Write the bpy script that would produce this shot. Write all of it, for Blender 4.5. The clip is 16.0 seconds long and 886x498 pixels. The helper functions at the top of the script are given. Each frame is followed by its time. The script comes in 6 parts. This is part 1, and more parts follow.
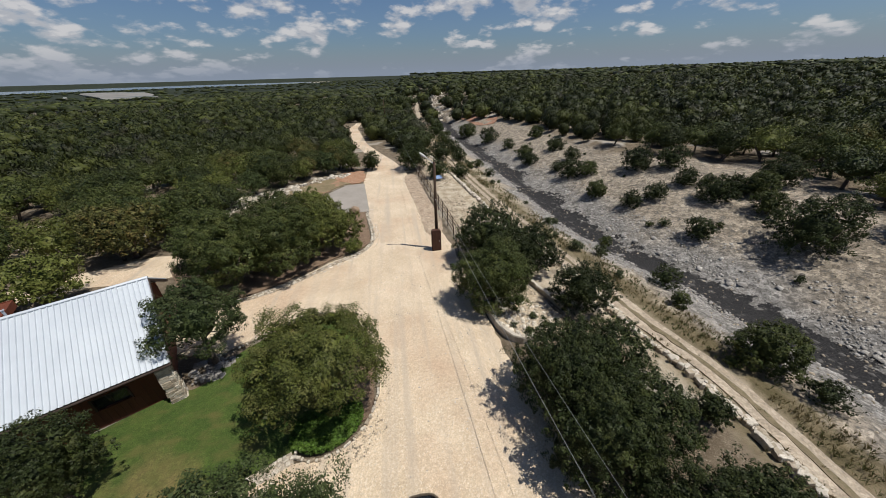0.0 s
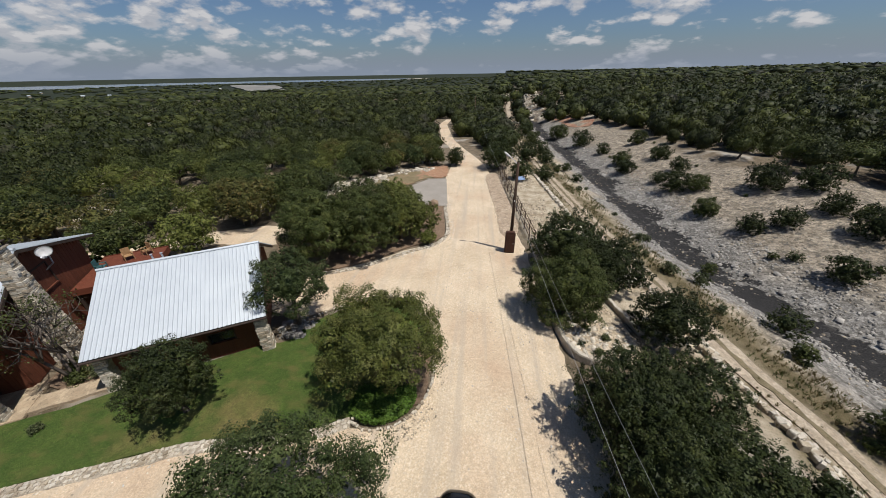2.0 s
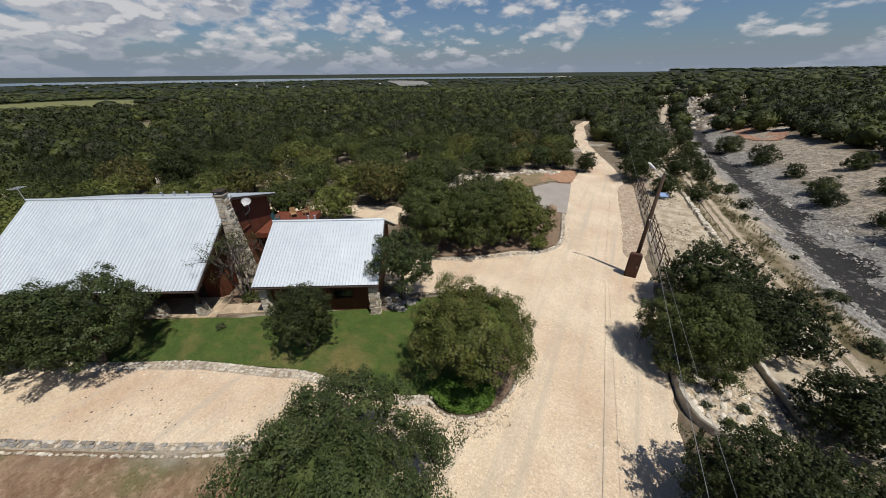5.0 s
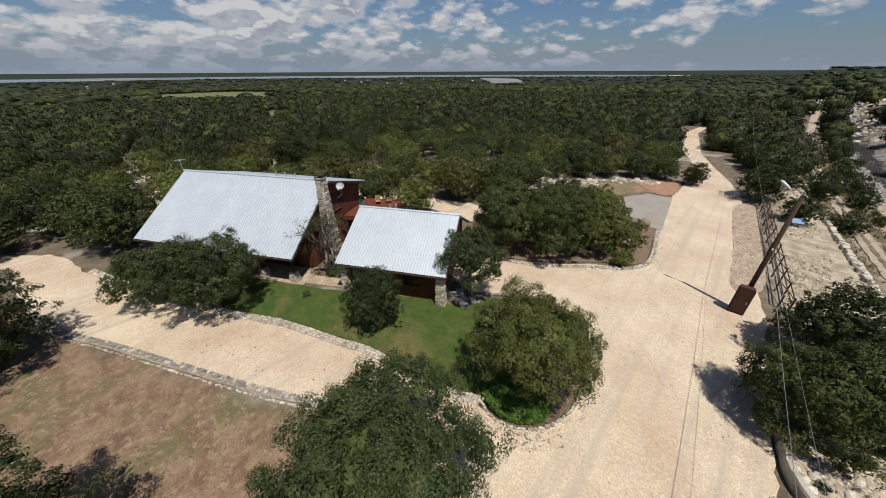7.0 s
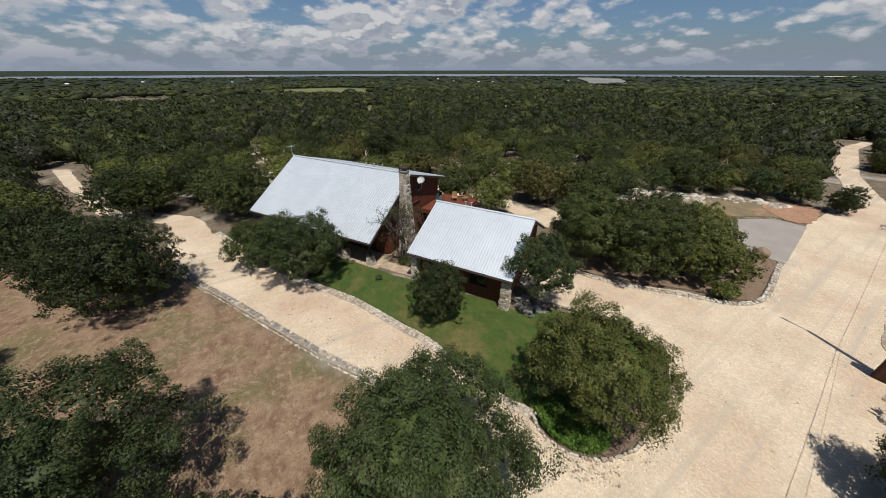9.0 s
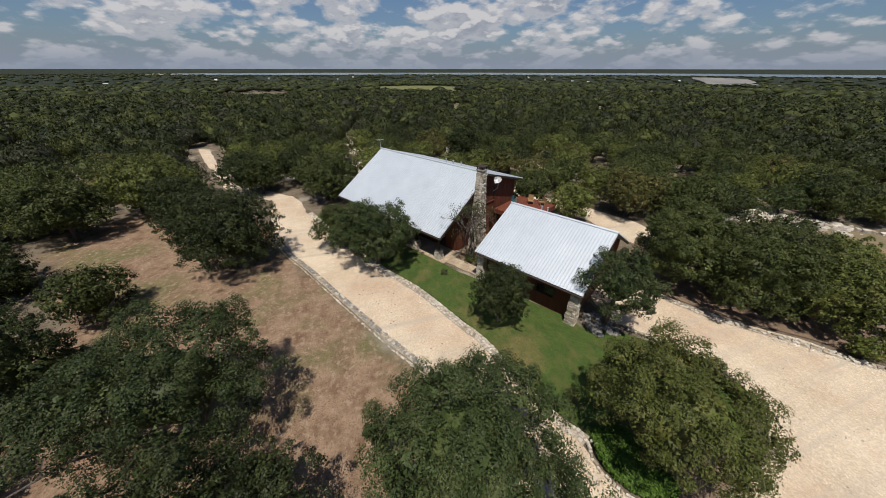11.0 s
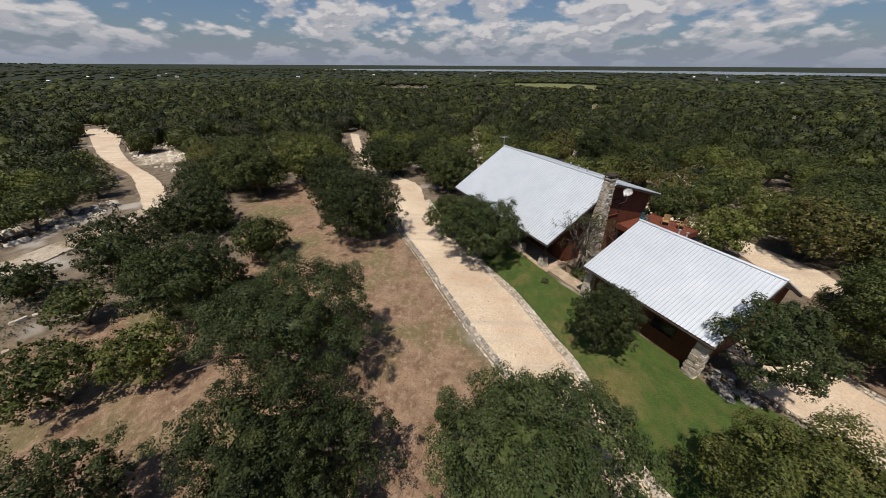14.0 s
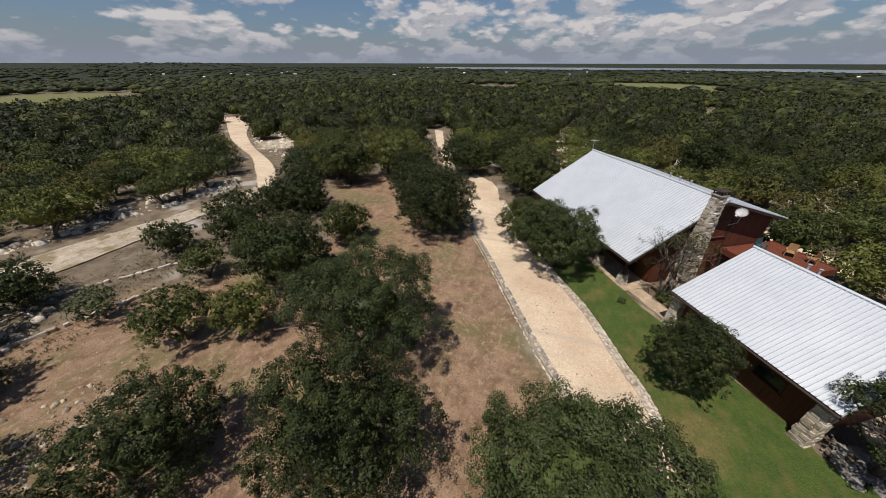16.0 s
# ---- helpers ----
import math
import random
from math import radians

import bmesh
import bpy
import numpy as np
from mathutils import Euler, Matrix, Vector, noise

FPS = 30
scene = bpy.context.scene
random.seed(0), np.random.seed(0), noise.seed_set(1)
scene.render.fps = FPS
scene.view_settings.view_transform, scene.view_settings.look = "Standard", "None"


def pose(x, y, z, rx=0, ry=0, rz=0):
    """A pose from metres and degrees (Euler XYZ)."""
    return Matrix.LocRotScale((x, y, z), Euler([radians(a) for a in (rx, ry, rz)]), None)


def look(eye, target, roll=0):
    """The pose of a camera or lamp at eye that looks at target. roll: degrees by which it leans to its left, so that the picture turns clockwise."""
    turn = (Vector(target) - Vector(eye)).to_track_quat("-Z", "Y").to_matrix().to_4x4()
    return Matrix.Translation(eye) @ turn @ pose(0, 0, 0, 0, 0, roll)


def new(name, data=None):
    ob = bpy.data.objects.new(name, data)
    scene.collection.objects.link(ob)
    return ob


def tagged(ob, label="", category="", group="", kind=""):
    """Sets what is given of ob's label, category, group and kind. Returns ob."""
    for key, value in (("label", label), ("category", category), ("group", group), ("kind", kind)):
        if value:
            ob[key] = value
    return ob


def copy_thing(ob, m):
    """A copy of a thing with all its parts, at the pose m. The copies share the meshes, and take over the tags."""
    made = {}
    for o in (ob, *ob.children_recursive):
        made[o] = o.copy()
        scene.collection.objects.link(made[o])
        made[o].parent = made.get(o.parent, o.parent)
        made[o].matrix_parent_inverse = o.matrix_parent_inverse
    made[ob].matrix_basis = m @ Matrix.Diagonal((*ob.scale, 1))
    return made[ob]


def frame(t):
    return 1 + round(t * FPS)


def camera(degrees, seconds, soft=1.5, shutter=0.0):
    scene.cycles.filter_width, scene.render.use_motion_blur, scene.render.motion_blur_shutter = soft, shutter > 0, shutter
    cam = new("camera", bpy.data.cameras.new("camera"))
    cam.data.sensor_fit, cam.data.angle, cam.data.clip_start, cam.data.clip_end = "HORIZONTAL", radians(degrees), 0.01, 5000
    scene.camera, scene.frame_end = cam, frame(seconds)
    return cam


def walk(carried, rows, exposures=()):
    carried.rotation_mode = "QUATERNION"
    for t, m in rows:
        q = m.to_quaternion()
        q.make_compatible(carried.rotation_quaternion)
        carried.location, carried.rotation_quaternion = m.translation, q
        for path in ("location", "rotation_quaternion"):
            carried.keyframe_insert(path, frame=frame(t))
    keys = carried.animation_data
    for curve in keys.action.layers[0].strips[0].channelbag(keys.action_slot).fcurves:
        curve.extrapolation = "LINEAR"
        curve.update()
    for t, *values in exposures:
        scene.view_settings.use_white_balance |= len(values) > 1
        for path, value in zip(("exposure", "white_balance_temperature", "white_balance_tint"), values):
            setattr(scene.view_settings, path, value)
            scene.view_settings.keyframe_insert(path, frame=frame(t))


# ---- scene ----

from mathutils.geometry import tessellate_polygon

EYE = 14.0
LENS = 108.96
cam = camera(LENS, 16.0, 0.5)
# seconds, yaw, pitch, roll of a camera that pans on a mast
PAN = [
    (0.0, -7.84, -28.96, -1.55),
    (0.5, -4.08, -28.90, -1.43),
    (1.0, -0.40, -28.90, -1.27),
    (1.5, 3.30, -28.96, -1.07),
    (2.0, 6.94, -29.00, -0.97),
    (2.5, 10.56, -28.97, -0.90),
    (3.0, 14.14, -28.96, -0.80),
    (3.5, 17.80, -28.98, -0.70),
    (4.0, 21.47, -29.01, -0.64),
    (6.5, 39.88, -29.26, -0.36),
    (7.0, 43.51, -29.35, -0.28),
    (7.5, 47.14, -29.46, -0.20),
    (8.0, 50.75, -29.52, -0.12),
    (8.5, 54.37, -29.53, -0.09),
    (9.0, 57.94, -29.50, -0.04),
    (11.5, 75.66, -29.84, 0.07),
    (12.0, 79.28, -30.01, 0.09),
    (12.5, 82.86, -30.17, 0.10),
    (13.0, 86.42, -30.22, 0.13),
    (13.5, 89.93, -30.22, 0.19),
    (14.0, 93.44, -30.18, 0.29),
    (14.5, 96.93, -30.17, 0.35),
    (15.0, 100.54, -30.24, 0.35),
    (15.5, 104.12, -30.36, 0.25),
    (16.0, 107.76, -30.47, 0.10),
]
walk(cam, [(t, pose(0, 0, EYE, 0, 0, yaw) @ pose(0, 0, 0, 90 + pitch) @ pose(0, 0, 0, 0, 0, roll))
           for t, yaw, pitch, roll in PAN], [(0.0, 0.0, 6560, 11), (9.0, 0.0, 6560, 11), (12.5, 0.0, 6700, 13), (16.0, 0.0, 6850, 15)])

# ---- light ----
SUN_EL = radians(66)
SUN_DIR = Vector((0.92 * math.cos(SUN_EL), -0.39 * math.cos(SUN_EL), math.sin(SUN_EL))).normalized()
sun = new("sun", bpy.data.lights.new("sun", "SUN"))
sun.data.energy, sun.data.angle, sun.data.color = 4.6, radians(0.53), (1.0, 0.965, 0.91)
sun.matrix_world = look((0, 0, 60), Vector((0, 0, 60)) - SUN_DIR)


def build_world():
    """Blue sky with a broken field of cumulus that thickens and greys towards the horizon."""
    w = bpy.data.worlds.new("sky")
    scene.world = w
    w.use_nodes = True
    nt = w.node_tree
    nt.nodes.clear()
    N, L = nt.nodes.new, nt.links.new

    def math_node(op, a, b=None, clamp=False):
        n = N("ShaderNodeMath")
        n.operation, n.use_clamp = op, clamp
        for i, v in enumerate((a, b)):
            if v is None:
                continue
            if isinstance(v, (int, float)):
                n.inputs[i].default_value = v
            else:
                L(v, n.inputs[i])
        return n.outputs[0]

    def smooth(v, lo, hi):
        n = N("ShaderNodeMapRange")
        n.interpolation_type = "SMOOTHSTEP"
        n.inputs[1].default_value, n.inputs[2].default_value = lo, hi
        L(v, n.inputs[0])
        return n.outputs[0]

    def mix(f, a, b):
        n = N("ShaderNodeMix")
        n.data_type = "RGBA"
        for sock, v in ((n.inputs[0], f), (n.inputs[6], a), (n.inputs[7], b)):
            if isinstance(v, (int, float)):
                sock.default_value = v
            elif isinstance(v, tuple):
                sock.default_value = (*v, 1)
            else:
                L(v, sock)
        return n.outputs[2]

    def noise_tex(vec, scale, detail, rough=0.55):
        n = N("ShaderNodeTexNoise")
        n.inputs["Scale"].default_value, n.inputs["Detail"].default_value = scale, detail
        n.inputs["Roughness"].default_value = rough
        L(vec, n.inputs["Vector"])
        return n.outputs[0]

    sky = N("ShaderNodeTexSky")
    sky.sky_type, sky.sun_disc = "NISHITA", False
    sky.sun_elevation, sky.sun_rotation = SUN_EL, math.atan2(SUN_DIR.x, SUN_DIR.y)
    sky.air_density, sky.dust_density, sky.ozone_density = 1.0, 1.2, 1.5
    tc = N("ShaderNodeTexCoord")
    sep = N("ShaderNodeSeparateXYZ")
    L(tc.outputs["Generated"], sep.inputs[0])
    x, y, z = sep.outputs
    zz = math_node("MAXIMUM", z, 0.0)

    def layer(up):
        """The cloud field seen in a direction, shifted upwards by a little for the light from above."""
        zs = math_node("ADD", zz, up)
        den = math_node("ADD", math_node("MULTIPLY", zs, 1.1), 0.5)
        comb = N("ShaderNodeCombineXYZ")
        L(math_node("DIVIDE", x, den), comb.inputs[0])
        L(math_node("DIVIDE", y, den), comb.inputs[1])
        L(math_node("DIVIDE", math_node("MULTIPLY", zs, 1.7), den), comb.inputs[2])
        n1 = noise_tex(comb.outputs[0], 4.2, 10, 0.62)
        n2 = noise_tex(comb.outputs[0], 1.15, 2, 0.5)
        puff = N("ShaderNodeTexVoronoi")
        puff.feature = "SMOOTH_F1"
        puff.inputs["Scale"].default_value, puff.inputs["Smoothness"].default_value = 6.5, 0.3
        puff.inputs["Detail"].default_value, puff.inputs["Roughness"].default_value = 2.5, 0.55
        L(comb.outputs[0], puff.inputs["Vector"])
        billow = math_node("MULTIPLY", math_node("SUBTRACT", 0.45, puff.outputs["Distance"]), 0.34)
        return math_node("ADD", math_node("ADD", n1, billow), math_node("MULTIPLY", math_node("SUBTRACT", n2, 0.5), 0.75))
    body = layer(0.0)
    above = layer(0.016)
    thin = math_node("MULTIPLY", smooth(z, 0.22, 0.6), 0.2)
    # more cloud to the west than to the east
    west = math_node("MULTIPLY", x, -0.055)
    body = math_node("ADD", math_node("SUBTRACT", body, thin), west)
    cover = smooth(body, 0.29, 0.45)
    # tops face the sun, the flat undersides are grey
    lit = smooth(math_node("SUBTRACT", math_node("SUBTRACT", body, west), above), 0.0, 0.11)
    thick = smooth(body, 0.36, 0.62)
    shade = math_node("MULTIPLY", math_node("SUBTRACT", 1.0, lit), math_node("ADD", math_node("MULTIPLY", thick, 0.6), 0.4))
    cloud = mix(shade, (13.4, 13.4, 13.6), (6.4, 7.1, 8.4))
    blue = N("ShaderNodeMix")
    blue.data_type, blue.blend_type = "RGBA", "MULTIPLY"
    blue.inputs[0].default_value = 1.0
    blue.inputs[7].default_value = (1.0, 1.22, 1.52, 1)
    L(sky.outputs[0], blue.inputs[6])
    base = mix(math_node("MULTIPLY", cover, 0.9), blue.outputs[2], cloud)
    haze = smooth(z, 0.085, -0.005)
    base = mix(math_node("MULTIPLY", haze, 0.92), base, (5.3, 6.4, 8.2))
    bg = N("ShaderNodeBackground")
    bg.inputs[1].default_value = 0.045
    L(base, bg.inputs[0])
    out = N("ShaderNodeOutputWorld")
    L(bg.outputs[0], out.inputs[0])


build_world()


# ---- materials ----
def material(name, dark, light, scale=3.0, rough=0.9, bump=0.3, fine=None, fine_scale=60.0, spot=None, spot_scale=0.6,
             spot_edge=(0.5, 0.62), metal=0.0, island=0.0, stretch=(1, 1, 1), spec=0.3, translucent=0.0, streak=None, cells=None):
    """Two-scale noise between two colours, with optional fine grain, large stains and a random tone for each island."""
    m = bpy.data.materials.new(name)
    m.use_nodes = True
    nt = m.node_tree
    N, L = nt.nodes.new, nt.links.new
    bsdf = nt.nodes["Principled BSDF"]
    geo = N("ShaderNodeNewGeometry")
    mp = N("ShaderNodeMapping")
    mp.inputs["Scale"].default_value = stretch
    L(geo.outputs["Position"], mp.inputs["Vector"])

    def noise_tex(s, d=5, r=0.6):
        n = N("ShaderNodeTexNoise")
        n.inputs["Scale"].default_value, n.inputs["Detail"].default_value, n.inputs["Roughness"].default_value = s, d, r
        L(mp.outputs[0], n.inputs["Vector"])
        return n.outputs[0]

    def ramp(f, lo, hi):
        n = N("ShaderNodeMapRange")
        n.inputs[1].default_value, n.inputs[2].default_value = lo, hi
        L(f, n.inputs[0])
        return n.outputs[0]

    def mix(f, a, b, mode="MIX"):
        n = N("ShaderNodeMix")
        n.data_type, n.blend_type = "RGBA", mode
        for sock, v in ((n.inputs[0], f), (n.inputs[6], a), (n.inputs[7], b)):
            if isinstance(v, (int, float)):
                sock.default_value = v
            elif isinstance(v, tuple):
                sock.default_value = (*v, 1)
            else:
                L(v, sock)
        return n.outputs[2]

    n1 = noise_tex(scale)
    col = mix(ramp(n1, 0.32, 0.68), dark, light)
    n2 = noise_tex(fine_scale, 3)
    if fine:
        col = mix(ramp(n2, 0.5, 0.72), col, fine)
    if spot:
        col = mix(ramp(noise_tex(spot_scale, 4), *spot_edge), col, spot)
    if cells:
        for sc, amount in cells:
            vo, hs, mr = N("ShaderNodeTexVoronoi"), N("ShaderNodeHueSaturation"), N("ShaderNodeMapRange")
            vo.inputs["Scale"].default_value = sc
            L(geo.outputs["Position"], vo.inputs["Vector"])
            sepc = N("ShaderNodeSeparateColor")
            L(vo.outputs["Color"], sepc.inputs[0])
            mr.inputs[3].default_value, mr.inputs[4].default_value = 1 - amount, 1 + amount
            L(sepc.outputs[0], mr.inputs[0])
            L(mr.outputs[0], hs.inputs["Value"])
            L(col, hs.inputs["Color"])
            col = hs.outputs[0]
    if streak:
        mp2, ns = N("ShaderNodeMapping"), N("ShaderNodeTexNoise")
        mp2.inputs["Scale"].default_value = streak[1]
        ns.inputs["Scale"].default_value, ns.inputs["Detail"].default_value = 1.0, 4
        L(geo.outputs["Position"], mp2.inputs["Vector"])
        L(mp2.outputs[0], ns.inputs["Vector"])
        col = mix(ramp(ns.outputs[0], 0.5, 0.75), col, streak[0])
    if island:
        rnd = N("ShaderNodeMapRange")
        rnd.inputs[3].default_value, rnd.inputs[4].default_value = 1 - island, 1 + island
        L(geo.outputs["Random Per Island"], rnd.inputs[0])
        oi = N("ShaderNodeObjectInfo")
        rnd2 = N("ShaderNodeMapRange")
        rnd2.inputs[3].default_value, rnd2.inputs[4].default_value = 1 - island * 0.5, 1 + island * 0.5
        L(oi.outputs["Random"], rnd2.inputs[0])
        mul = N("ShaderNodeMath")
        mul.operation = "MULTIPLY"
        L(rnd.outputs[0], mul.inputs[0])
        L(rnd2.outputs[0], mul.inputs[1])
        hsv = N("ShaderNodeHueSaturation")
        L(mul.outputs[0], hsv.inputs["Value"])
        L(col, hsv.inputs["Color"])
        col = hsv.outputs[0]
    L(col, bsdf.inputs["Base Color"])
    bsdf.inputs["Roughness"].default_value, bsdf.inputs["Metallic"].default_value = rough, metal
    bsdf.inputs["Specular IOR Level"].default_value = spec
    if bump:
        b = N("ShaderNodeBump")
        b.inputs["Strength"].default_value, b.inputs["Distance"].default_value = bump, 0.05
        L(n2, b.inputs["Height"])
        L(b.outputs[0], bsdf.inputs["Normal"])
    if translucent:
        tr, ms = N("ShaderNodeBsdfTranslucent"), N("ShaderNodeMixShader")
        L(col, tr.inputs[0])
        ms.inputs[0].default_value = translucent
        L(bsdf.outputs[0], ms.inputs[1])
        L(tr.outputs[0], ms.inputs[2])
        L(ms.outputs[0], nt.nodes["Material Output"].inputs[0])
    return m


def leaf_material(name, dark, light, tip):
    """Leaves: tone by leaf and by tree, patches of a second tone across the crown, dark specks painted as shaded gaps.
    """
    # fine: half-dark noise specks, shade between leaves put into the colour
    return material(name, dark, light, scale=0.9, rough=0.55, bump=0, spot=tip, spot_scale=1.4, spot_edge=(0.5, 0.72), island=0.36,
                    fine=tuple(c * 0.5 for c in dark), fine_scale=5.0, spec=0.16, translucent=0.12)


GRAVEL = material("pale limestone gravel", (0.47, 0.37, 0.25), (0.60, 0.49, 0.35), 0.35, 0.95, 0.6, (0.66, 0.57, 0.44), 12, (0.47, 0.345, 0.235), 0.12, (0.48, 0.66), streak=((0.42, 0.355, 0.275), (1.5, 0.05, 1)), cells=((9, 0.07), (24, 0.12), (60, 0.14)))
TRACK = material("pale dirt track", (0.28, 0.225, 0.16), (0.42, 0.35, 0.26), 0.8, 0.95, 0.6, (0.40, 0.35, 0.28), 14, cells=((7, 0.2), (20, 0.2)))
CONCRETE = material("grey concrete", (0.25, 0.225, 0.19), (0.31, 0.28, 0.24), 0.5, 0.85, 0.15, (0.34, 0.31, 0.27), 30)
LAWN = material("mown lawn", (0.032, 0.066, 0.010), (0.062, 0.096, 0.017), 0.9, 0.95, 1.0, (0.095, 0.12, 0.03), 22, (0.20, 0.145, 0.06), 0.22, (0.54, 0.74), streak=((0.10, 0.098, 0.028), (0.9, 1.6, 1)), cells=((9, 0.12), (26, 0.2)))
STONE = material("white limestone", (0.42, 0.37, 0.29), (0.62, 0.57, 0.48), 2.5, 0.92, 0.7, (0.3, 0.27, 0.22), 22, (0.33, 0.26, 0.18), 1.3, (0.55, 0.7), island=0.3)
ROCKS = material("weathered limestone rock", (0.24, 0.225, 0.20), (0.42, 0.40, 0.36), 1.5, 0.95, 0.9, (0.24, 0.22, 0.2), 9, island=0.25)
BARK = material("grey bark", (0.07, 0.055, 0.045), (0.16, 0.135, 0.115), 6, 0.95, 0.9, (0.05, 0.04, 0.03), 40, stretch=(1, 1, 0.3))
WOOD_POLE = material("dark creosoted wood", (0.045, 0.028, 0.018), (0.09, 0.055, 0.035), 4, 0.85, 0.6, (0.03, 0.02, 0.015), 60, stretch=(1, 1, 0.1))
RUST = material("rust brown steel", (0.055, 0.025, 0.016), (0.085, 0.038, 0.024), 3, 0.7, 0.3, (0.04, 0.02, 0.014), 30)
SIDING = material("red brown stained siding", (0.095, 0.030, 0.016), (0.15, 0.05, 0.027), 2, 0.7, 0.3, (0.07, 0.025, 0.014), 60, stretch=(1, 1, 0.15))
DECKING = material("red stained decking", (0.115, 0.032, 0.017), (0.165, 0.05, 0.026), 2, 0.7, 0.3, (0.11, 0.035, 0.02), 40)
DARK_TRIM = material("dark brown trim", (0.03, 0.02, 0.015), (0.05, 0.034, 0.026), 4, 0.7, 0.2)
ROOF = material("galvanised ribbed steel roofing", (0.49, 0.53, 0.56), (0.54, 0.58, 0.605), 0.8, 0.5, 0.0, None, 40, metal=0.3, spec=0.5)
ROOF_DULL = material("weathered steel flashing", (0.35, 0.37, 0.40), (0.48, 0.5, 0.53), 2, 0.5, 0.1, metal=0.4)
WHITE = material("white enamel", (0.72, 0.72, 0.70), (0.8, 0.8, 0.78), 5, 0.4, 0.05)
GLASS_DARK = material("dark window glass", (0.012, 0.014, 0.016), (0.02, 0.022, 0.025), 2, 0.06, 0.0, spec=0.6)
CAR_PAINT = material("black car paint", (0.004, 0.004, 0.005), (0.007, 0.007, 0.008), 8, 0.12, 0.0, spec=0.6)
CABLE = material("pale aluminium cable", (0.22, 0.22, 0.22), (0.3, 0.3, 0.3), 20, 0.5, 0.0, metal=0.5)
TEAL = material("teal painted metal", (0.03, 0.09, 0.095), (0.045, 0.12, 0.125), 4, 0.5, 0.1)
TAN_WOOD = material("tan wood", (0.27, 0.16, 0.075), (0.36, 0.22, 0.11), 6, 0.7, 0.3)
SIGN_BLUE = material("blue enamel", (0.05, 0.13, 0.30), (0.07, 0.17, 0.36), 4, 0.4, 0.05)
STONE_TAN = material("tan weathered limestone", (0.27, 0.22, 0.155), (0.43, 0.37, 0.28), 2.5, 0.95, 0.7, (0.2, 0.165, 0.12), 20, island=0.4)
STONE_GREY = material("grey weathered limestone", (0.17, 0.16, 0.145), (0.31, 0.295, 0.265), 2.5, 0.95, 0.7, (0.12, 0.115, 0.1), 20, island=0.4)
CREEK_STONE = material("dark wet-stained limestone", (0.06, 0.056, 0.052), (0.12, 0.114, 0.105), 2.5, 0.9, 0.7, (0.04, 0.038, 0.035), 20, island=0.35)
OAK = leaf_material("live oak leaves", (0.037, 0.050, 0.013), (0.062, 0.077, 0.020), (0.105, 0.113, 0.034))
OAK_DEEP = leaf_material("deep green oak leaves", (0.031, 0.047, 0.015), (0.055, 0.073, 0.022), (0.090, 0.106, 0.040))
OAK_BRIGHT = leaf_material("bright oak leaves", (0.068, 0.084, 0.018), (0.112, 0.126, 0.029), (0.165, 0.165, 0.052))
OAK_YELLOW = leaf_material("yellowing oak leaves", (0.07, 0.075, 0.02), (0.10, 0.10, 0.03), (0.17, 0.12, 0.04))
JUNIPER = leaf_material("juniper foliage", (0.022, 0.032, 0.010), (0.038, 0.050, 0.015), (0.067, 0.077, 0.023))
SHRUB = leaf_material("grey green shrub leaves", (0.05, 0.065, 0.028), (0.08, 0.095, 0.04), (0.12, 0.125, 0.06))
# darkened copies of the leaf tones: crown self-shadowing is put into the colour
WOOD_OAK = leaf_material("oak canopy", (0.025, 0.033, 0.009), (0.045, 0.054, 0.014), (0.055, 0.065, 0.020))
WOOD_DARK = leaf_material("juniper canopy", (0.015, 0.021, 0.007), (0.028, 0.034, 0.010), (0.036, 0.045, 0.014))
WOOD_BRIGHT = leaf_material("bright oak canopy", (0.039, 0.048, 0.011), (0.066, 0.074, 0.018), (0.080, 0.088, 0.028))
WOOD_GREY = leaf_material("grey-leaved canopy", (0.034, 0.038, 0.018), (0.055, 0.058, 0.030), (0.075, 0.070, 0.040))
GROUNDCOVER = leaf_material("bright green groundcover", (0.06, 0.115, 0.016), (0.085, 0.155, 0.024), (0.12, 0.19, 0.035))


# ---- small tools ----
def thing(name, label, category, x=0, y=0, z=0, rz=0, group="", kind=""):
    ob = new(name)
    ob.empty_display_size = 0.3
    ob.matrix_basis = pose(x, y, z, 0, 0, rz)
    return tagged(ob, label, category, group, kind)


def data_mesh(name, verts, faces, mat, smooth=False):
    """A mesh from arrays: faces all of one corner count, or a list."""
    me = bpy.data.meshes.new(name)
    verts = np.asarray(verts, np.float32)
    if isinstance(faces, np.ndarray):
        k = faces.shape[1]
        me.vertices.add(len(verts))
        me.vertices.foreach_set("co", verts.ravel())
        me.loops.add(faces.size)
        me.loops.foreach_set("vertex_index", faces.astype(np.int32).ravel())
        me.polygons.add(len(faces))
        me.polygons.foreach_set("loop_start", np.arange(0, faces.size, k, dtype=np.int32))
        me.update(calc_edges=True)
    else:
        me.from_pydata([tuple(map(float, v)) for v in verts], [], faces)
    me.materials.append(mat)
    if smooth:
        me.polygons.foreach_set("use_smooth", np.ones(len(me.polygons), bool))
    return me


def child(name, me, parent, label="", m=None):
    ob = new(name, me)
    ob.parent = parent
    if m is not None:
        ob.matrix_basis = m
    return tagged(ob, label)


def part(name, bm, mat, parent, label="", smooth=False):
    me = bpy.data.meshes.new(name)
    bm.to_mesh(me)
    bm.free()
    me.materials.append(mat)
    if smooth:
        me.polygons.foreach_set("use_smooth", np.ones(len(me.polygons), bool))
    return child(name, me, parent, label)


